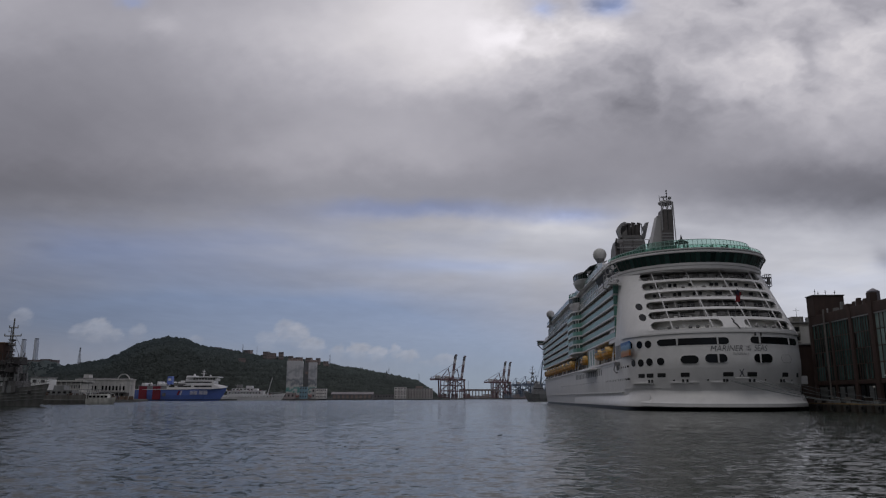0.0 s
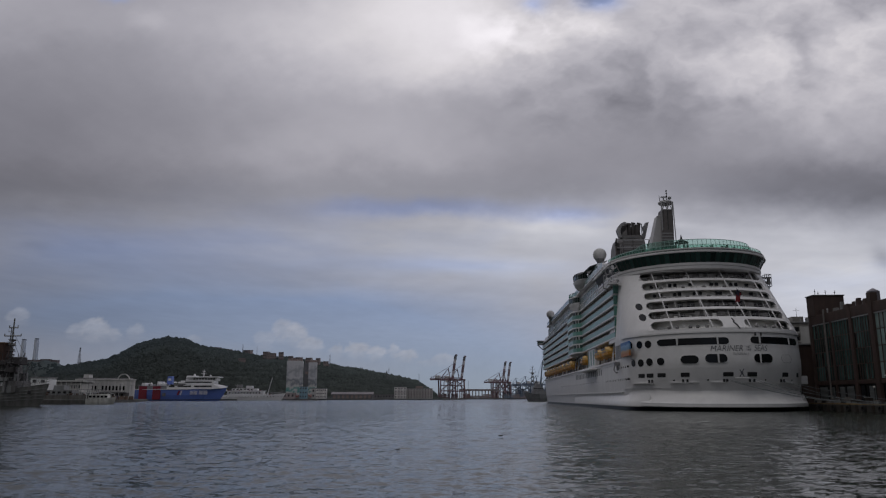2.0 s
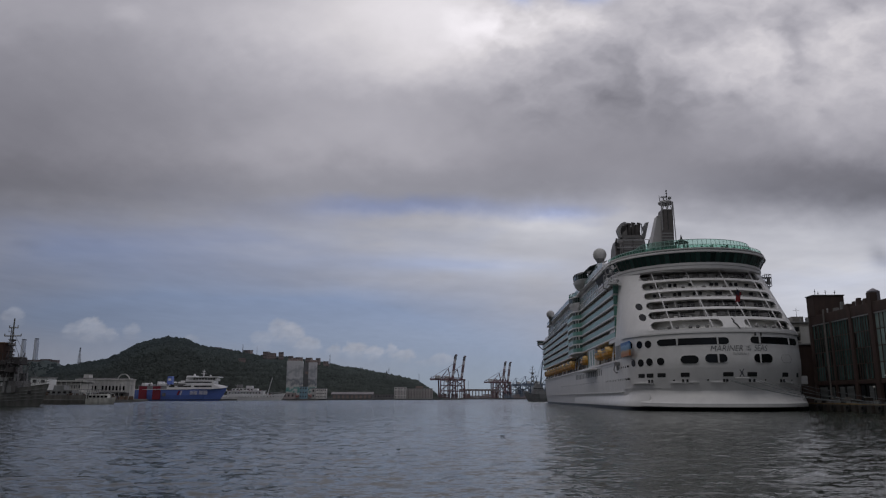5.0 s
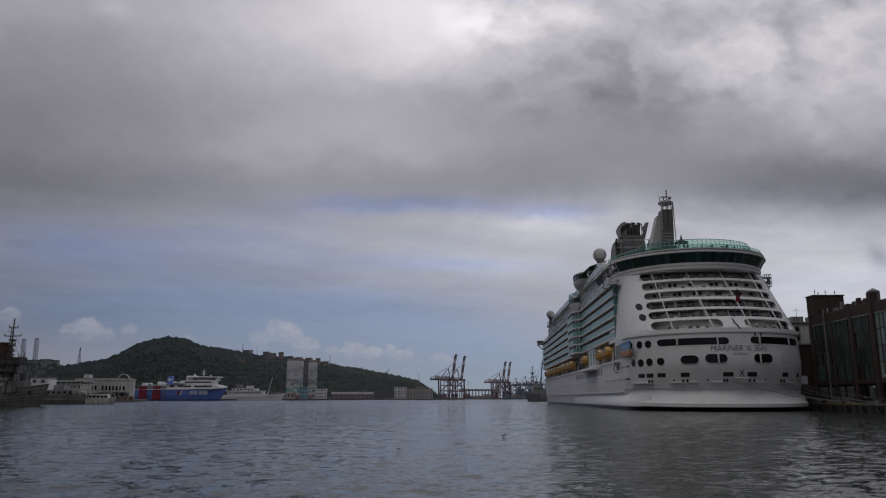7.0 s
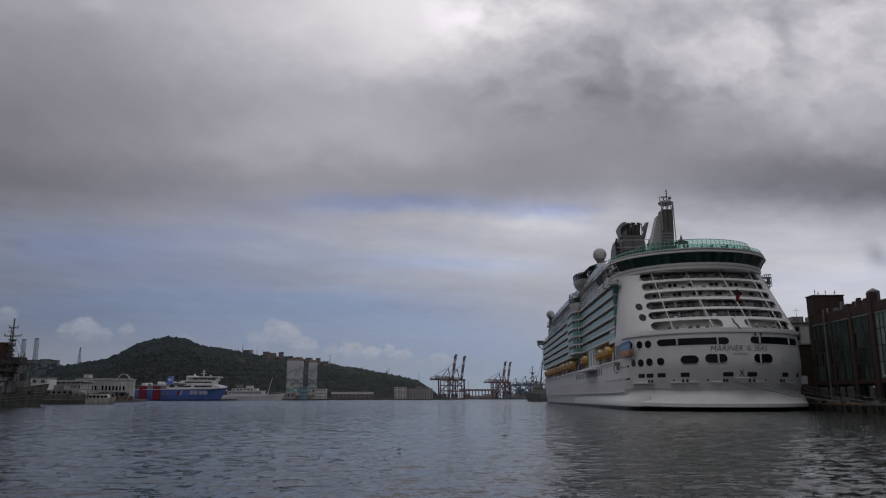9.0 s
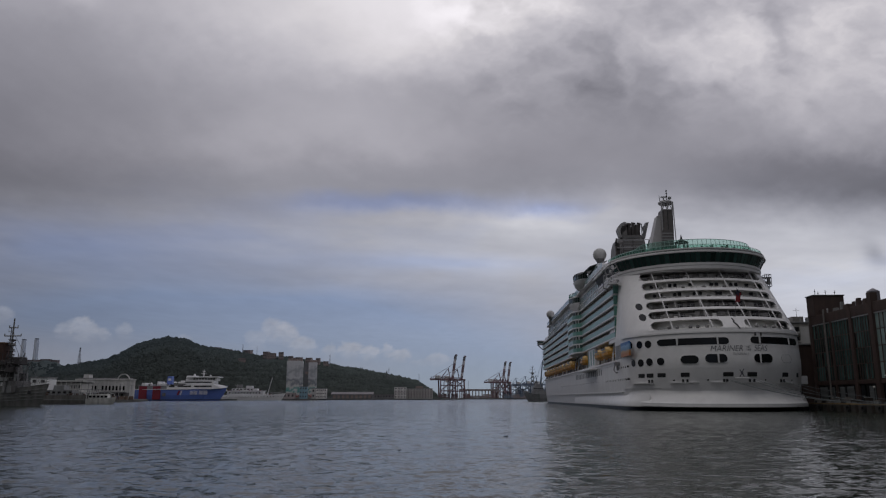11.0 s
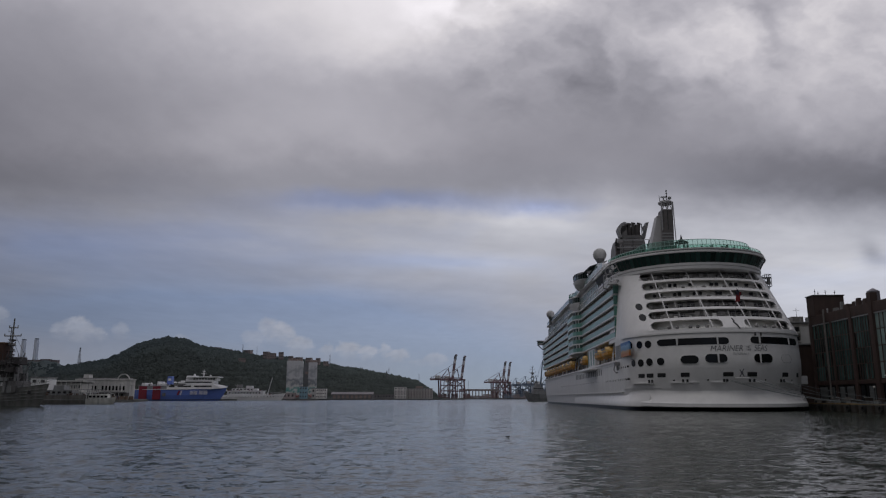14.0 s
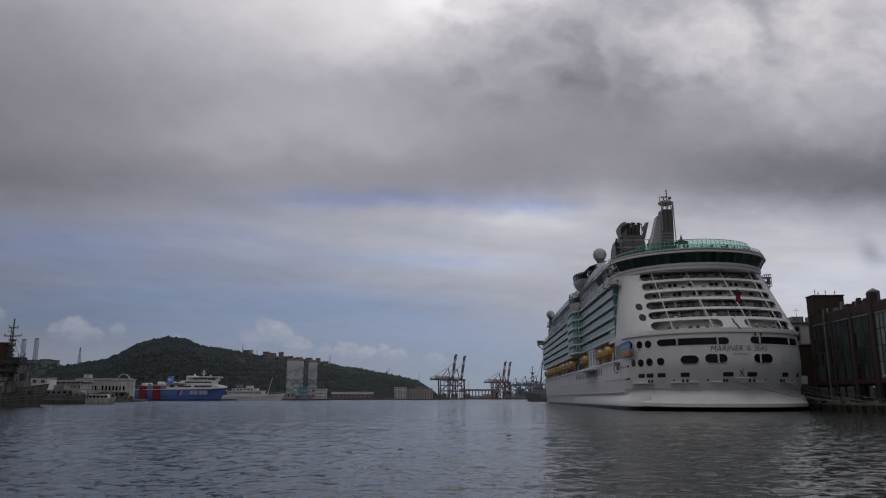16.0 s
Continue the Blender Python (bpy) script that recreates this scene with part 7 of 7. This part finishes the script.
def mural_material():
    """A faded harbour mural: grey sky, red and white hull shapes, green and teal below, in soft irregular fields."""
    m = material("mural_paint", (0.30, 0.31, 0.32), 0.8, 0, 0.1, 0.4, 0.3)
    nd, ln = m.node_tree.nodes, m.node_tree.links
    tc, sep, nz, ad, rp = (nd.new("ShaderNode" + k) for k in ("TexCoord", "SeparateXYZ", "TexNoise", "Math", "ValToRGB"))
    nz.inputs["Scale"].default_value, nz.inputs["Detail"].default_value = 0.13, 6
    ad.operation, ad.inputs[1].default_value = "MULTIPLY_ADD", 30
    ln.new(tc.outputs["Object"], nz.inputs["Vector"])
    ln.new(tc.outputs["Object"], sep.inputs[0])
    ln.new(nz.outputs["Fac"], ad.inputs[0])
    ln.new(sep.outputs["Z"], ad.inputs[2])
    sc = nd.new("ShaderNodeMath")
    sc.operation, sc.inputs[1].default_value = "DIVIDE", 75
    ln.new(ad.outputs[0], sc.inputs[0])
    rp.color_ramp.interpolation = "EASE"
    e = rp.color_ramp.elements
    e[0].position, e[0].color = 0.18, (0.30, 0.29, 0.28, 1)
    e[1].position, e[1].color = 1.0, (0.56, 0.57, 0.58, 1)
    for p, c in ((0.24, (0.44, 0.16, 0.13, 1)), (0.28, (0.70, 0.69, 0.67, 1)), (0.34, (0.12, 0.34, 0.31, 1)), (0.40, (0.60, 0.60, 0.58, 1)), (0.47, (0.26, 0.28, 0.30, 1)), (0.55, (0.58, 0.59, 0.60, 1)), (0.64, (0.38, 0.40, 0.42, 1)), (0.74, (0.60, 0.61, 0.62, 1))):
        e.new(p).color = c
    ln.new(sc.outputs[0], rp.inputs[0])
    ln.new(rp.outputs[0], nd["Principled BSDF"].inputs["Base Color"])
    return m


def silos():
    mural = mural_material()
    s = thing("grain_silo", "tall grain silos with a faded harbour mural on their fronts", "silo", pose(-178, 905, 1.5))
    for k in range(3):
        part("silo_cylinder", tube(B(), (-9 + 6.0 * k, 4, 0), (-9 + 6.0 * k, 4, 45.5), 3.6, 3.6, 18), mural, s)
    part("front_wall", box(B(), -12.2, 7.4, 0.2, 4, 0, 45.0, 0, 0.1), mural, s)
    for k in range(6):
        part("roof_unit", box(B(), -11 + 3.1 * k, -9.2 + 3.1 * k, 1, 5, 45, 47 + (k % 3) * 1.1, 0, 0.1), block_grey, s)
    s2 = thing("grain_silo", "narrow mural-painted grain silo with a roof house", "silo", pose(-162.4, 925, 1.5))
    part("front_wall", box(B(), -5, 5.4, 0.2, 4, 0, 44.4, 0, 0.1), mural, s2)
    part("roof_house", box(B(), -4, 4, 1, 7, 44.4, 47.4, 0, 0.2), block_grey, s2)
    part("roof_unit", box(B(), 3.0, 5.0, 1, 4, 44.4, 46, 0, 0.1), block_grey, s2)
    part("link_bridge", box(B(), -9, -4.9, 2, 4, 30, 33, 0, 0.1), block_grey, s2)
    # added dark block between the silos, stands in for their dark gap
    part("shaft", box(B(), -12.0, -5.4, 9, 14, 0, 44.0, 0, 0.1), funnel_grey, s2)
    t = block("blue_shed", "pale blue loading house at the silo foot", -167, 894, 1.5, 9, 6, 14, 3, 3, teal_paint)
    block("white_store", "white store building with window rows near the silos", -145, 890, 1.5, 12, 8, 11.5, 3, 5, pale_wall)
    block("low_store", "low grey-pink store at the silo foot", -184, 893, 1.5, 14, 6, 6.5, 1, 3, material("faded_red", (0.46, 0.40, 0.39), 0.8))
    block("grey_store", "grey concrete store at the silo foot", -154, 900, 1.5, 8, 6, 12, 2, 2, weathered_wall)
    sh = thing("warehouse", "long low warehouse with a shallow pitched roof", "building", pose(-115, 955, 1.5))
    part("wall", box(B(), -27, 25, 0, 14, 0, 5.4), grey_roof, sh)
    bm = B()
    loft(bm, [[(x, -1.2, 5.4), (x, 7, 8.4), (x, 15.2, 5.4)] for x in (-27.8, 25.8)])
    part("roof", bm, material("pink_grey_roof", (0.40, 0.36, 0.35), 0.7, 0, 0.1, 0.3, 0.3), sh)
    for j in range(9):
        part("door", box(B(), -25 + 5.6 * j, -22 + 5.6 * j, -0.12, 0.2, 0.2, 4.2), block_grey, sh)
    block("quay_store", "long grey quayside store under the hill", -80, 990, 1.5, 30, 10, 5, 1, 8, grey_roof)


def container_stack(label, x, y, w, h, shades, group):
    """Rows of closed boxes, each with its own tint, standing on one another."""
    st = thing("container_stack", label, "containers", pose(x, y, 1.5), group)
    rng = random.Random(int(x * 7 + y))
    shared = []
    for m in shades:
        bm = box(B(), -2.95, 2.95, -1.2, 1.2, 0.06, 2.52, 0, 0.05)
        for k in range(9):
            box(bm, -2.7 + 0.62 * k, -2.5 + 0.62 * k, -1.26, -1.19, 0.3, 2.3)
        for k in (-1, 1):
            box(bm, 2.8 * k - 0.12, 2.8 * k + 0.12, -1.28, -1.1, 0.0, 2.6)
        me = bpy.data.meshes.new("container")
        bm.to_mesh(me)
        bm.free()
        me.materials.append(m)
        shared.append(me)
    for j in range(max(2, int(w / 6.15))):
        for k in range(max(1, int(h / 2.62) - (rng.random() < 0.35))):
            c = new("container", rng.choice(shared))
            c.parent = st
            c.location = (-w / 2 + 3.1 + 6.15 * j, 1.3 + rng.uniform(0, 0.3), 2.62 * k)
    return st


def far_port():
    b = block("port_office", "pale four-storey port office by the container cranes", -57, 1000, 1.5, 16, 12, 15.0, 4, 4, pale_wall)
    part("floor_band", box(B(), -8.2, 8.2, -0.5, 0, 7.5, 8.0), block_grey, b)
    b = block("port_office", "long pale port office with red-brown panels", -31, 1004, 1.5, 34, 12, 13.0, 4, 9, weathered_wall)
    for k in range(1, 4):
        part("floor_band", box(B(), -17.3, 17.3, -0.6, 0, 3.25 * k - 0.3, 3.25 * k + 0.3), block_grey, b)
    part("roof_room", box(B(), -6, 4, 2, 9, 13.5, 16.5, 0.2, 0.1), block_grey, b)
    red = material("crane_red", (0.25, 0.165, 0.175), 0.6, 0, 0.08, 0.3, 0.2)
    blue = material("crane_blue_grey", (0.17, 0.21, 0.27), 0.6, 0, 0.08, 0.3, 0.2)
    def crane(x, y, s, mat, up=True):
        c = thing("container_crane", "red-brown container gantry crane with raised boom" if up else "blue-grey container crane with lowered boom", "crane", pose(x, y, 1.5) @ Matrix.Scale(s, 4), "container cranes")
        for lx in (-17, 9):
            for ly in (0, 14):
                part("leg", tube(B(), (lx, ly, 0), (lx + (1.5 if lx < 0 else -1.5), ly, 30), 1.35, 1.1, 6), mat, c)
            part("sill_beam", tube(B(), (lx, -1, 8), (lx, 15, 8), 0.7, 0.7, 6), mat, c)
            part("portal_beam", tube(B(), (lx, -1, 29.5), (lx, 15, 29.5), 0.8, 0.8, 6), mat, c)
        for lx in (-11, -4, 3):
            part("inner_leg", tube(B(), (lx, 14, 0), (lx + 1, 14, 30), 0.75, 0.65, 6), mat, c)
        part("tie_beam", tube(B(), (-17, 0, 20.5), (9, 0, 20.5), 0.8, 0.8, 6), mat, c)
        for ly in (0, 14):
            part("tie_beam", tube(B(), (-17, ly, 12), (9, ly, 12), 0.95, 0.95, 6), mat, c)
            part("brace", tube(B(), (-17, ly, 12), (8, ly, 29), 0.65, 0.65, 6), mat, c)
            part("brace", tube(B(), (9, ly, 12), (-4, ly, 29), 0.6, 0.6, 6), mat, c)
            part("brace", tube(B(), (-17, ly, 12), (-4, ly, 0.5), 0.5, 0.5, 6), mat, c)
        part("girder", box(B(), -33, 10, 5, 9, 29, 31.6, 0, 0.2), mat, c)
        part("machine_house", box(B(), -25, -16, 4, 10, 31.6, 36.5, 0, 0.3), pale_wall, c)
        part("cab", box(B(), -8, -4.5, 5, 8, 25.5, 28.6, 0, 0.2), pale_wall, c)
        part("stair_tower", box(B(), -20.2, -18.0, 13, 15, 0, 29, 0, 0.1), mat, c)
        part("girder", box(B(), -33, 10, 10.5, 12.5, 29, 31.6, 0, 0.2), mat, c)
        part("a_frame", chain(chain(B(), [(0, 4, 30), (-3.5, 6, 48), (-16, 6, 31)], 0.85), [(0, 10, 30), (-3.5, 8, 48)], 0.85), mat, c)
        for k in range(6):
            part("girder_truss", chain(B(), [(-32 + 5.6 * k, 5, 31.6), (-29.2 + 5.6 * k, 5, 34.2), (-26.4 + 5.6 * k, 5, 31.6)], 0.35, 5), mat, c)
        part("girder_rail", tube(B(), (-32, 5, 34.2), (2, 5, 34.2), 0.3, 0.3, 5), mat, c)
        part("stay", tube(B(), (-3.5, 7, 49.5), (-34, 7, 31), 0.25, 0.25, 5), mat, c)
        if up:
            for k in range(6):
                p, q = k / 6, (k + 1) / 6
                part("boom_section", tube(B(), (3 + 5.6 * p, 7, 30 + 38.5 * p), (3 + 5.6 * q, 7, 30 + 38.5 * q), 2.3, 2.0, 4), white_paint if k in (1, 4) else (funnel_grey if k == 5 else mat), c)
            part("boom_tip", box(B(), 7.6, 11.5, 5.5, 8.5, 68, 70.4, 0, 0.2), mat, c)
            part("stay", tube(B(), (-3.5, 7, 49.5), (6.5, 7, 56), 0.25, 0.25, 5), mat, c)
        else:
            part("boom_section", box(B(), 3, 40, 5.5, 8.5, 29, 31, 0, 0.2), mat, c)
            part("stay", tube(B(), (-3.5, 7, 49.5), (30, 7, 31), 0.25, 0.25, 5), mat, c)
        return c
    crane(12, 1200, 1.0, red), crane(27, 1215, 0.98, red)
    crane(116, 1480, 1.03, red), crane(127, 1495, 1.03, red)
    for x, y, s in ((150, 1500, 0.82), (172, 1520, 0.9), (196, 1540, 0.95), (214, 1500, 0.9)):
        crane(x, y, s, blue, False)
    v = thing("elevated_conveyor", "long low elevated loading gallery on concrete posts", "conveyor", pose(60, 1405, 1.5))
    part("deck", box(B(), -30, 45, 0, 8, 13.5, 17.0, 0, 0.1), material("rust_grey", (0.30, 0.25, 0.24), 0.7), v)
    for j in range(13):
        part("post", box(B(), -29.4 + 6 * j, -27.6 + 6 * j, 1, 3, 0, 13.5), block_grey, v)
    tints = {n: material(n + "_container", c, 0.7, 0, 0.1, 0.3, 0.3) for n, c in (("rust", (0.30, 0.21, 0.20)), ("pale", (0.46, 0.46, 0.47)), ("slate", (0.20, 0.235, 0.28)), ("faded", (0.33, 0.28, 0.27)))}
    container_stack("stacked faded containers on the far terminal", 70, 1445, 60, 9, [tints["faded"], tints["pale"], tints["rust"]], "container stacks")
    container_stack("stacked faded containers behind the cranes", 160, 1470, 80, 10, [tints["slate"], tints["faded"], tints["slate"]], "container stacks")
    for x, y, w, h, col in ((2, 1250, 16, 13, "rust"), (22, 1252, 18, 10, "pale"), (40, 1262, 12, 8, "rust"), (104, 1530, 20, 12, "rust"), (134, 1535, 22, 16, "slate"), (162, 1545, 26, 20, "pale"), (190, 1550, 26, 14, "slate")):
        container_stack("stacked faded " + {"rust": "red-brown", "pale": "pale grey", "slate": "slate blue"}[col] + " containers under the gantry cranes", x, y, w, h, [tints[col], tints[col], tints["faded"]], "container stacks")
    for x, y, h in ((2, 1230, 36), (44, 1300, 32), (150, 1480, 30)):
        pole("light_mast", "tall floodlight mast on the container terminal", x, y, 1.5, h, 0.4, funnel_grey, "lamp mast")


def frigate():
    grey = material("warship_grey", (0.24, 0.245, 0.25), 0.6, 0, 0.1, 0.6, 0.3, 0, 0.5)
    s = thing("frigate", "dark grey naval ship with stepped superstructure and lattice mast", "warship", pose(87, 566, 0, 0, 0, 180))
    part("hull", hull_shape(B(), 52, 11, 5.2, 1.4, -1, 4), grey, s)
    part("waterline", hull_line(B(), 52, 11.1, 5.2, 1.4, -1, 4, 0.85, 0.27, 0.22), pale_wall, s, "pale waterline stripe")
    part("bulwark_rail", hull_line(B(), 52, 11, 5.2, 1.4, -1, 4, 0.85, 1.16, 0.07), grey, s)
    part("deck_house", box(B(), -4, 20, -4.5, 4.5, 5.2, 8.0, 0.3, 0.1), grey, s)
    part("bridge", box(B(), 11, 19.5, -3.8, 3.8, 8.0, 10.6, 0.5, 0.1), grey, s)
    part("upper_bridge", box(B(), 13, 18.5, -3, 3, 10.6, 12.6, 0.5, 0.1), grey, s)
    part("director", ball(box(B(), 15, 17.6, -1.2, 1.2, 12.6, 13.8, 0.2, 0.1), (16.3, 0, 14.4), 1.1, 0.9, 12, 8), grey, s)
    part("funnel", box(B(), 3, 7, -2, 2, 8.0, 12.6, 0.6, 0.2), funnel_grey, s)
    part("funnel_cap", box(B(), 3.3, 6.7, -1.6, 1.6, 12.6, 13.2, 0.2, 0.1), funnel_black, s)
    for sx, sy in ((-1.3, -1.3), (1.3, -1.3), (-1.3, 1.3), (1.3, 1.3)):
        part("mast_leg", tube(B(), (19 + sx, sy, 9), (19 + 0.25 * sx, 0.25 * sy, 22), 0.2, 0.14, 6), grey, s)
    for k in range(6):
        w, z = 1.3 - 0.17 * k, 9.4 + 2.1 * k
        part("mast_brace", chain(B(), [(19 - w, w, z), (19 + w, w, z + 1.9), (19 - w + 0.15, w, z + 2.1)], 0.11, 4), grey, s)
    part("mast_top", mast(B(), 19, 0, 20, 27, 0.26, ((21.5, 2.4), (23.6, 1.6), (25.4, 0.9))), grey, s)
    for z in (14.5, 17.6, 20.4):
        part("radar_platform", box(B(), 17.5, 20.5, -0.9, 0.9, z, z + 0.3), grey, s)
        part("radar", box(B(), 18.0, 20.0, 0.5, 0.9, z + 0.3, z + 1.2, 0.1, 0.1), funnel_grey, s)
    part("aft_mast", mast(B(), 5, 0, 12, 18.5, 0.2, ((15.5, 1.6), (17, 1.0))), grey, s)
    part("gun", tube(ball(B(), (23, 0, 6.6), 1.2, 0.8, 12, 8), (23, 0, 7.0), (26, 0, 7.6), 0.2), grey, s)
    jib = material("jib_blue", (0.15, 0.20, 0.27), 0.6)
    for x, lean in ((13.2, -2.6), (9.0, -3.4)):
        part("crane_jib", tube(B(), (x, -3, 8), (x + lean, -3, 31), 0.75, 0.4, 6), jib, s, "blue-grey jib")
        part("jib_stay", tube(B(), (x + lean, -3, 31), (x + 4, -3, 12), 0.1, 0.1, 4), jib, s)
    for x in (-2, 4, 9):
        part("davit", chain(B(), [(x, 4.6, 6.6), (x, 5.2, 9.4), (x + 1.6, 5.2, 9.9)], 0.18), grey, s)
    part("ship_boat", loft(B(), [[(x, 5.2 - w, 7.6), (x, 5.2, 7.0), (x, 5.2 + w, 7.6), (x, 5.2, 8.1)] for x, w in ((-1.5, 0.1), (0, 0.7), (4, 0.7), (5.5, 0.1))]), pale_wall, s)
    for k in range(5):
        part("window", box(B(), 11.6 + 1.5 * k, 12.6 + 1.5 * k, 3.3, 3.8, 9.2, 9.9), dark_glass, s)
    for k in range(12):
        part("deck_locker", box(B(), -22 + 2.4 * k, -20.8 + 2.4 * k, 3.2, 4.6, 5.2, 6.2 + (k % 4) * 0.5, 0.1, 0.1), grey if k % 2 else funnel_grey, s)
    for k in range(14):
        x = -24 + 3.2 * k
        part("rail_post", tube(B(), (x, 5.0 if x < 15 else 3.0, 5.2), (x, 5.0 if x < 15 else 3.0, 6.4), 0.06, 0.06, 4), grey, s)


def quay_clutter():
    """Vans, crates and lamp posts on the quay before the passenger terminal."""
    rng = random.Random(21)
    shades = [material("van_" + n, c, 0.4) for n, c in (("white", (0.7, 0.7, 0.7)), ("silver", (0.35, 0.36, 0.38)), ("blue", (0.06, 0.10, 0.22)), ("dark", (0.03, 0.03, 0.035)))]
    v = thing("van", "parked delivery van on the terminal quay", "van", pose(-212, 505, 1.5), "parked vans")
    out = [(-2.6, 0.4), (2.5, 0.4), (2.6, 1.1), (1.7, 1.3), (1.2, 2.2), (-2.6, 2.3)]
    part("body", loft(B(), [[(x, y, z) for x, z in out] for y in (-0.95, 0.95)]), shades[0], v)
    part("side_window", box(B(), 0.4, 1.25, -0.98, -0.9, 1.35, 1.95), dark_glass, v)
    part("windscreen", loft(B(), [[(1.28, y, 2.1), (1.70, y, 1.36), (1.74, y, 1.38), (1.32, y, 2.12)] for y in (-0.8, 0.8)]), dark_glass, v)
    for x in (-1.6, 1.6):
        for y in (-0.86, 0.86):
            part("wheel", tube(B(), (x, y - 0.12, 0.36), (x, y + 0.12, 0.36), 0.36, 0.36, 12), tyre_black, v)
    for k in range(9):
        y = 520 - 14 * k
        x = float(np.interp(y, [350, 430, 500, 610], [-200, -196, -206, -240])) - 5.5 - rng.uniform(0, 3)
        c = copy_thing(v, pose(x, y, 1.5, 0, 0, rng.choice((0, 12, 170, 90))))
        for ch in c.children:
            if ch.name.startswith("body"):
                ch.data = ch.data.copy()
                ch.data.materials[0] = shades[k % 4]
    crate = tagged(part("crate", box(B(), -1.3, 1.3, -1, 1, 0, 2.2, 0, 0.08), material("crate_brown", (0.16, 0.11, 0.08), 0.8, 0, 0.15, 1.0, 0.3)), "brown cargo crate on the quay edge", "crate", "quay crates")
    crate.matrix_world = pose(-205, 478, 1.5)
    for k in range(11):
        y = 500 - 12.5 * k
        copy_thing(crate, pose(float(np.interp(y, [350, 430, 500, 610], [-200, -196, -206, -240])) - 2.2, y, 1.5, 0, 0, rng.uniform(0, 90)))
    lamp = thing("quay_lamp", "grey quay lamp post with two arms", "street lamp", pose(-203, 470, 1.5), "quay lamps")
    part("pole", tube(B(), (0, 0, 0), (0, 0, 9.5), 0.14, 0.09, 8), steel_grey, lamp)
    part("arm", chain(B(), [(-1.4, 0, 9.7), (0, 0, 9.4), (1.4, 0, 9.7)], 0.07, 6), steel_grey, lamp)
    for sx in (-1, 1):
        part("lamp_head", box(B(), 1.5 * sx - 0.4, 1.5 * sx + 0.4, -0.18, 0.18, 9.62, 9.82, 0, 0.04), pale_wall, lamp)
    for y in (395, 432, 510, 545):
        copy_thing(lamp, pose(float(np.interp(y, [350, 430, 500, 610], [-200, -196, -206, -240])) - 3.5, y, 1.5))


quay_clutter()
grey_ship()
patrol_ships()
terminals()
ferry()
white_coaster()
silos()
far_port()
frigate()


# ---- small things that move ----
def floating_bird(x, y, size):
    """A dark bird sitting on the water."""
    b = thing("floating_bird", "small dark water bird drifting on the harbour", "bird", pose(x, y, 0.05))
    dark = material("dark_feathers", (0.02, 0.02, 0.022), 0.7)
    bm = B()
    loft(bm, [[(y0 * 1.25, w * math.cos(a * math.tau / 8), 0.03 + h * math.sin(a * math.tau / 8)) for a in range(8)] for y0, w, h in ((-1.0, 0.05, 0.05), (-0.6, 0.3, 0.22), (0.1, 0.42, 0.32), (0.7, 0.3, 0.24), (1.0, 0.08, 0.08))])
    bmesh.ops.transform(bm, matrix=Matrix.Scale(size, 4), verts=bm.verts)
    part("body", bm, dark, b)
    bm = tube(B(), (0.8 * size, 0, 0.15 * size), (1.05 * size, 0, 0.4 * size), 0.13 * size, 0.1 * size, 6)
    ball(bm, (1.12 * size, 0, 0.45 * size), 0.2 * size, 1, 8, 6)
    part("head", bm, dark, b)
    return b


def stern_flag():
    """A red ensign on a raked staff, in three strips that swing."""
    staff = part("flagstaff", tube(tube(B(), (0, 0, 0), (0.3, -1.6, 6.1), 0.06, 0.04), (0, 0, 0), (0, 0.9, 0.1), 0.07), steel_grey)
    staff.matrix_world = SHIP @ pose(1.1, 3.0, 20.1)
    tagged(staff, "pale raked flagstaff at the ship's stern rail", "flagstaff")
    flag = thing("flag", "red ensign with a dark canton hanging from the stern flagstaff", "flag", SHIP @ pose(1.38, 1.45, 25.9) @ Matrix.Scale(1.2, 4))
    red = material("flag_red", (0.22, 0.012, 0.02), 0.8, 0, 0.1, 4, 0.2)
    canton_blue = material("flag_blue", (0.015, 0.02, 0.045), 0.8)
    strips = []
    for k in range(3):
        bm = box(B(), 0.0, 0.27, -0.02, 0.02, -2.3 + 0.25 * k, -0.06 * k)
        strips.append(part("flag_strip", bm, red, flag))
        if k < 2:
            part("canton", box(B(), 0.0, 0.27, -0.035, 0.035, -0.95, 0.01 - 0.06 * k), canton_blue, strips[-1], "dark blue canton")
        strips[-1].location.x = 0.2 * k
    return flag, strips


gull = floating_bird(4.2, 56.3, 0.14)
duck = floating_bird(-2.5, 41.3, 0.1)
flag, flag_strips = stern_flag()


# ---- what moves ----
def motions():
    walk(sky, [(0, pose(0, 0, 0)), (16, pose(-66, -61, 0))])
    walk(waves[0], [(0, pose(8, 4, 0)), (16, pose(-10, -5, 0))])
    walk(waves[1], [(0, pose(-5, 7, 0)), (16, pose(6, -8, 0))])
    for bird, p, q in ((gull, (4.2, 56.3), (4.75, 54.8)), (duck, (-2.5, 41.3), (-2.3, 40.6))):
        rows = []
        for k in range(33):
            t = k / 2
            f = t / 16
            rows.append((t, pose(p[0] + (q[0] - p[0]) * f, p[1] + (q[1] - p[1]) * f, 0.06 + 0.03 * math.sin(2.1 * t), 4 * math.sin(1.7 * t), 0, -12 + 12 * math.sin(0.5 * t))))
        walk(bird, rows)
    for k, strip in enumerate(flag_strips):
        rows = []
        for j in range(65):
            t = j / 4
            swing = 14 * math.sin(2.3 * t - 0.5 * k) + 7 * math.sin(3.9 * t - 0.7 * k)
            rows.append((t, pose(0.2 * k, 0.08 * k * math.sin(2.3 * t - 0.5 * k), -0.22 * k - 0.04 * k * math.sin(1.3 * t), 0, 10, swing)))
        walk(strip, rows)


motions()
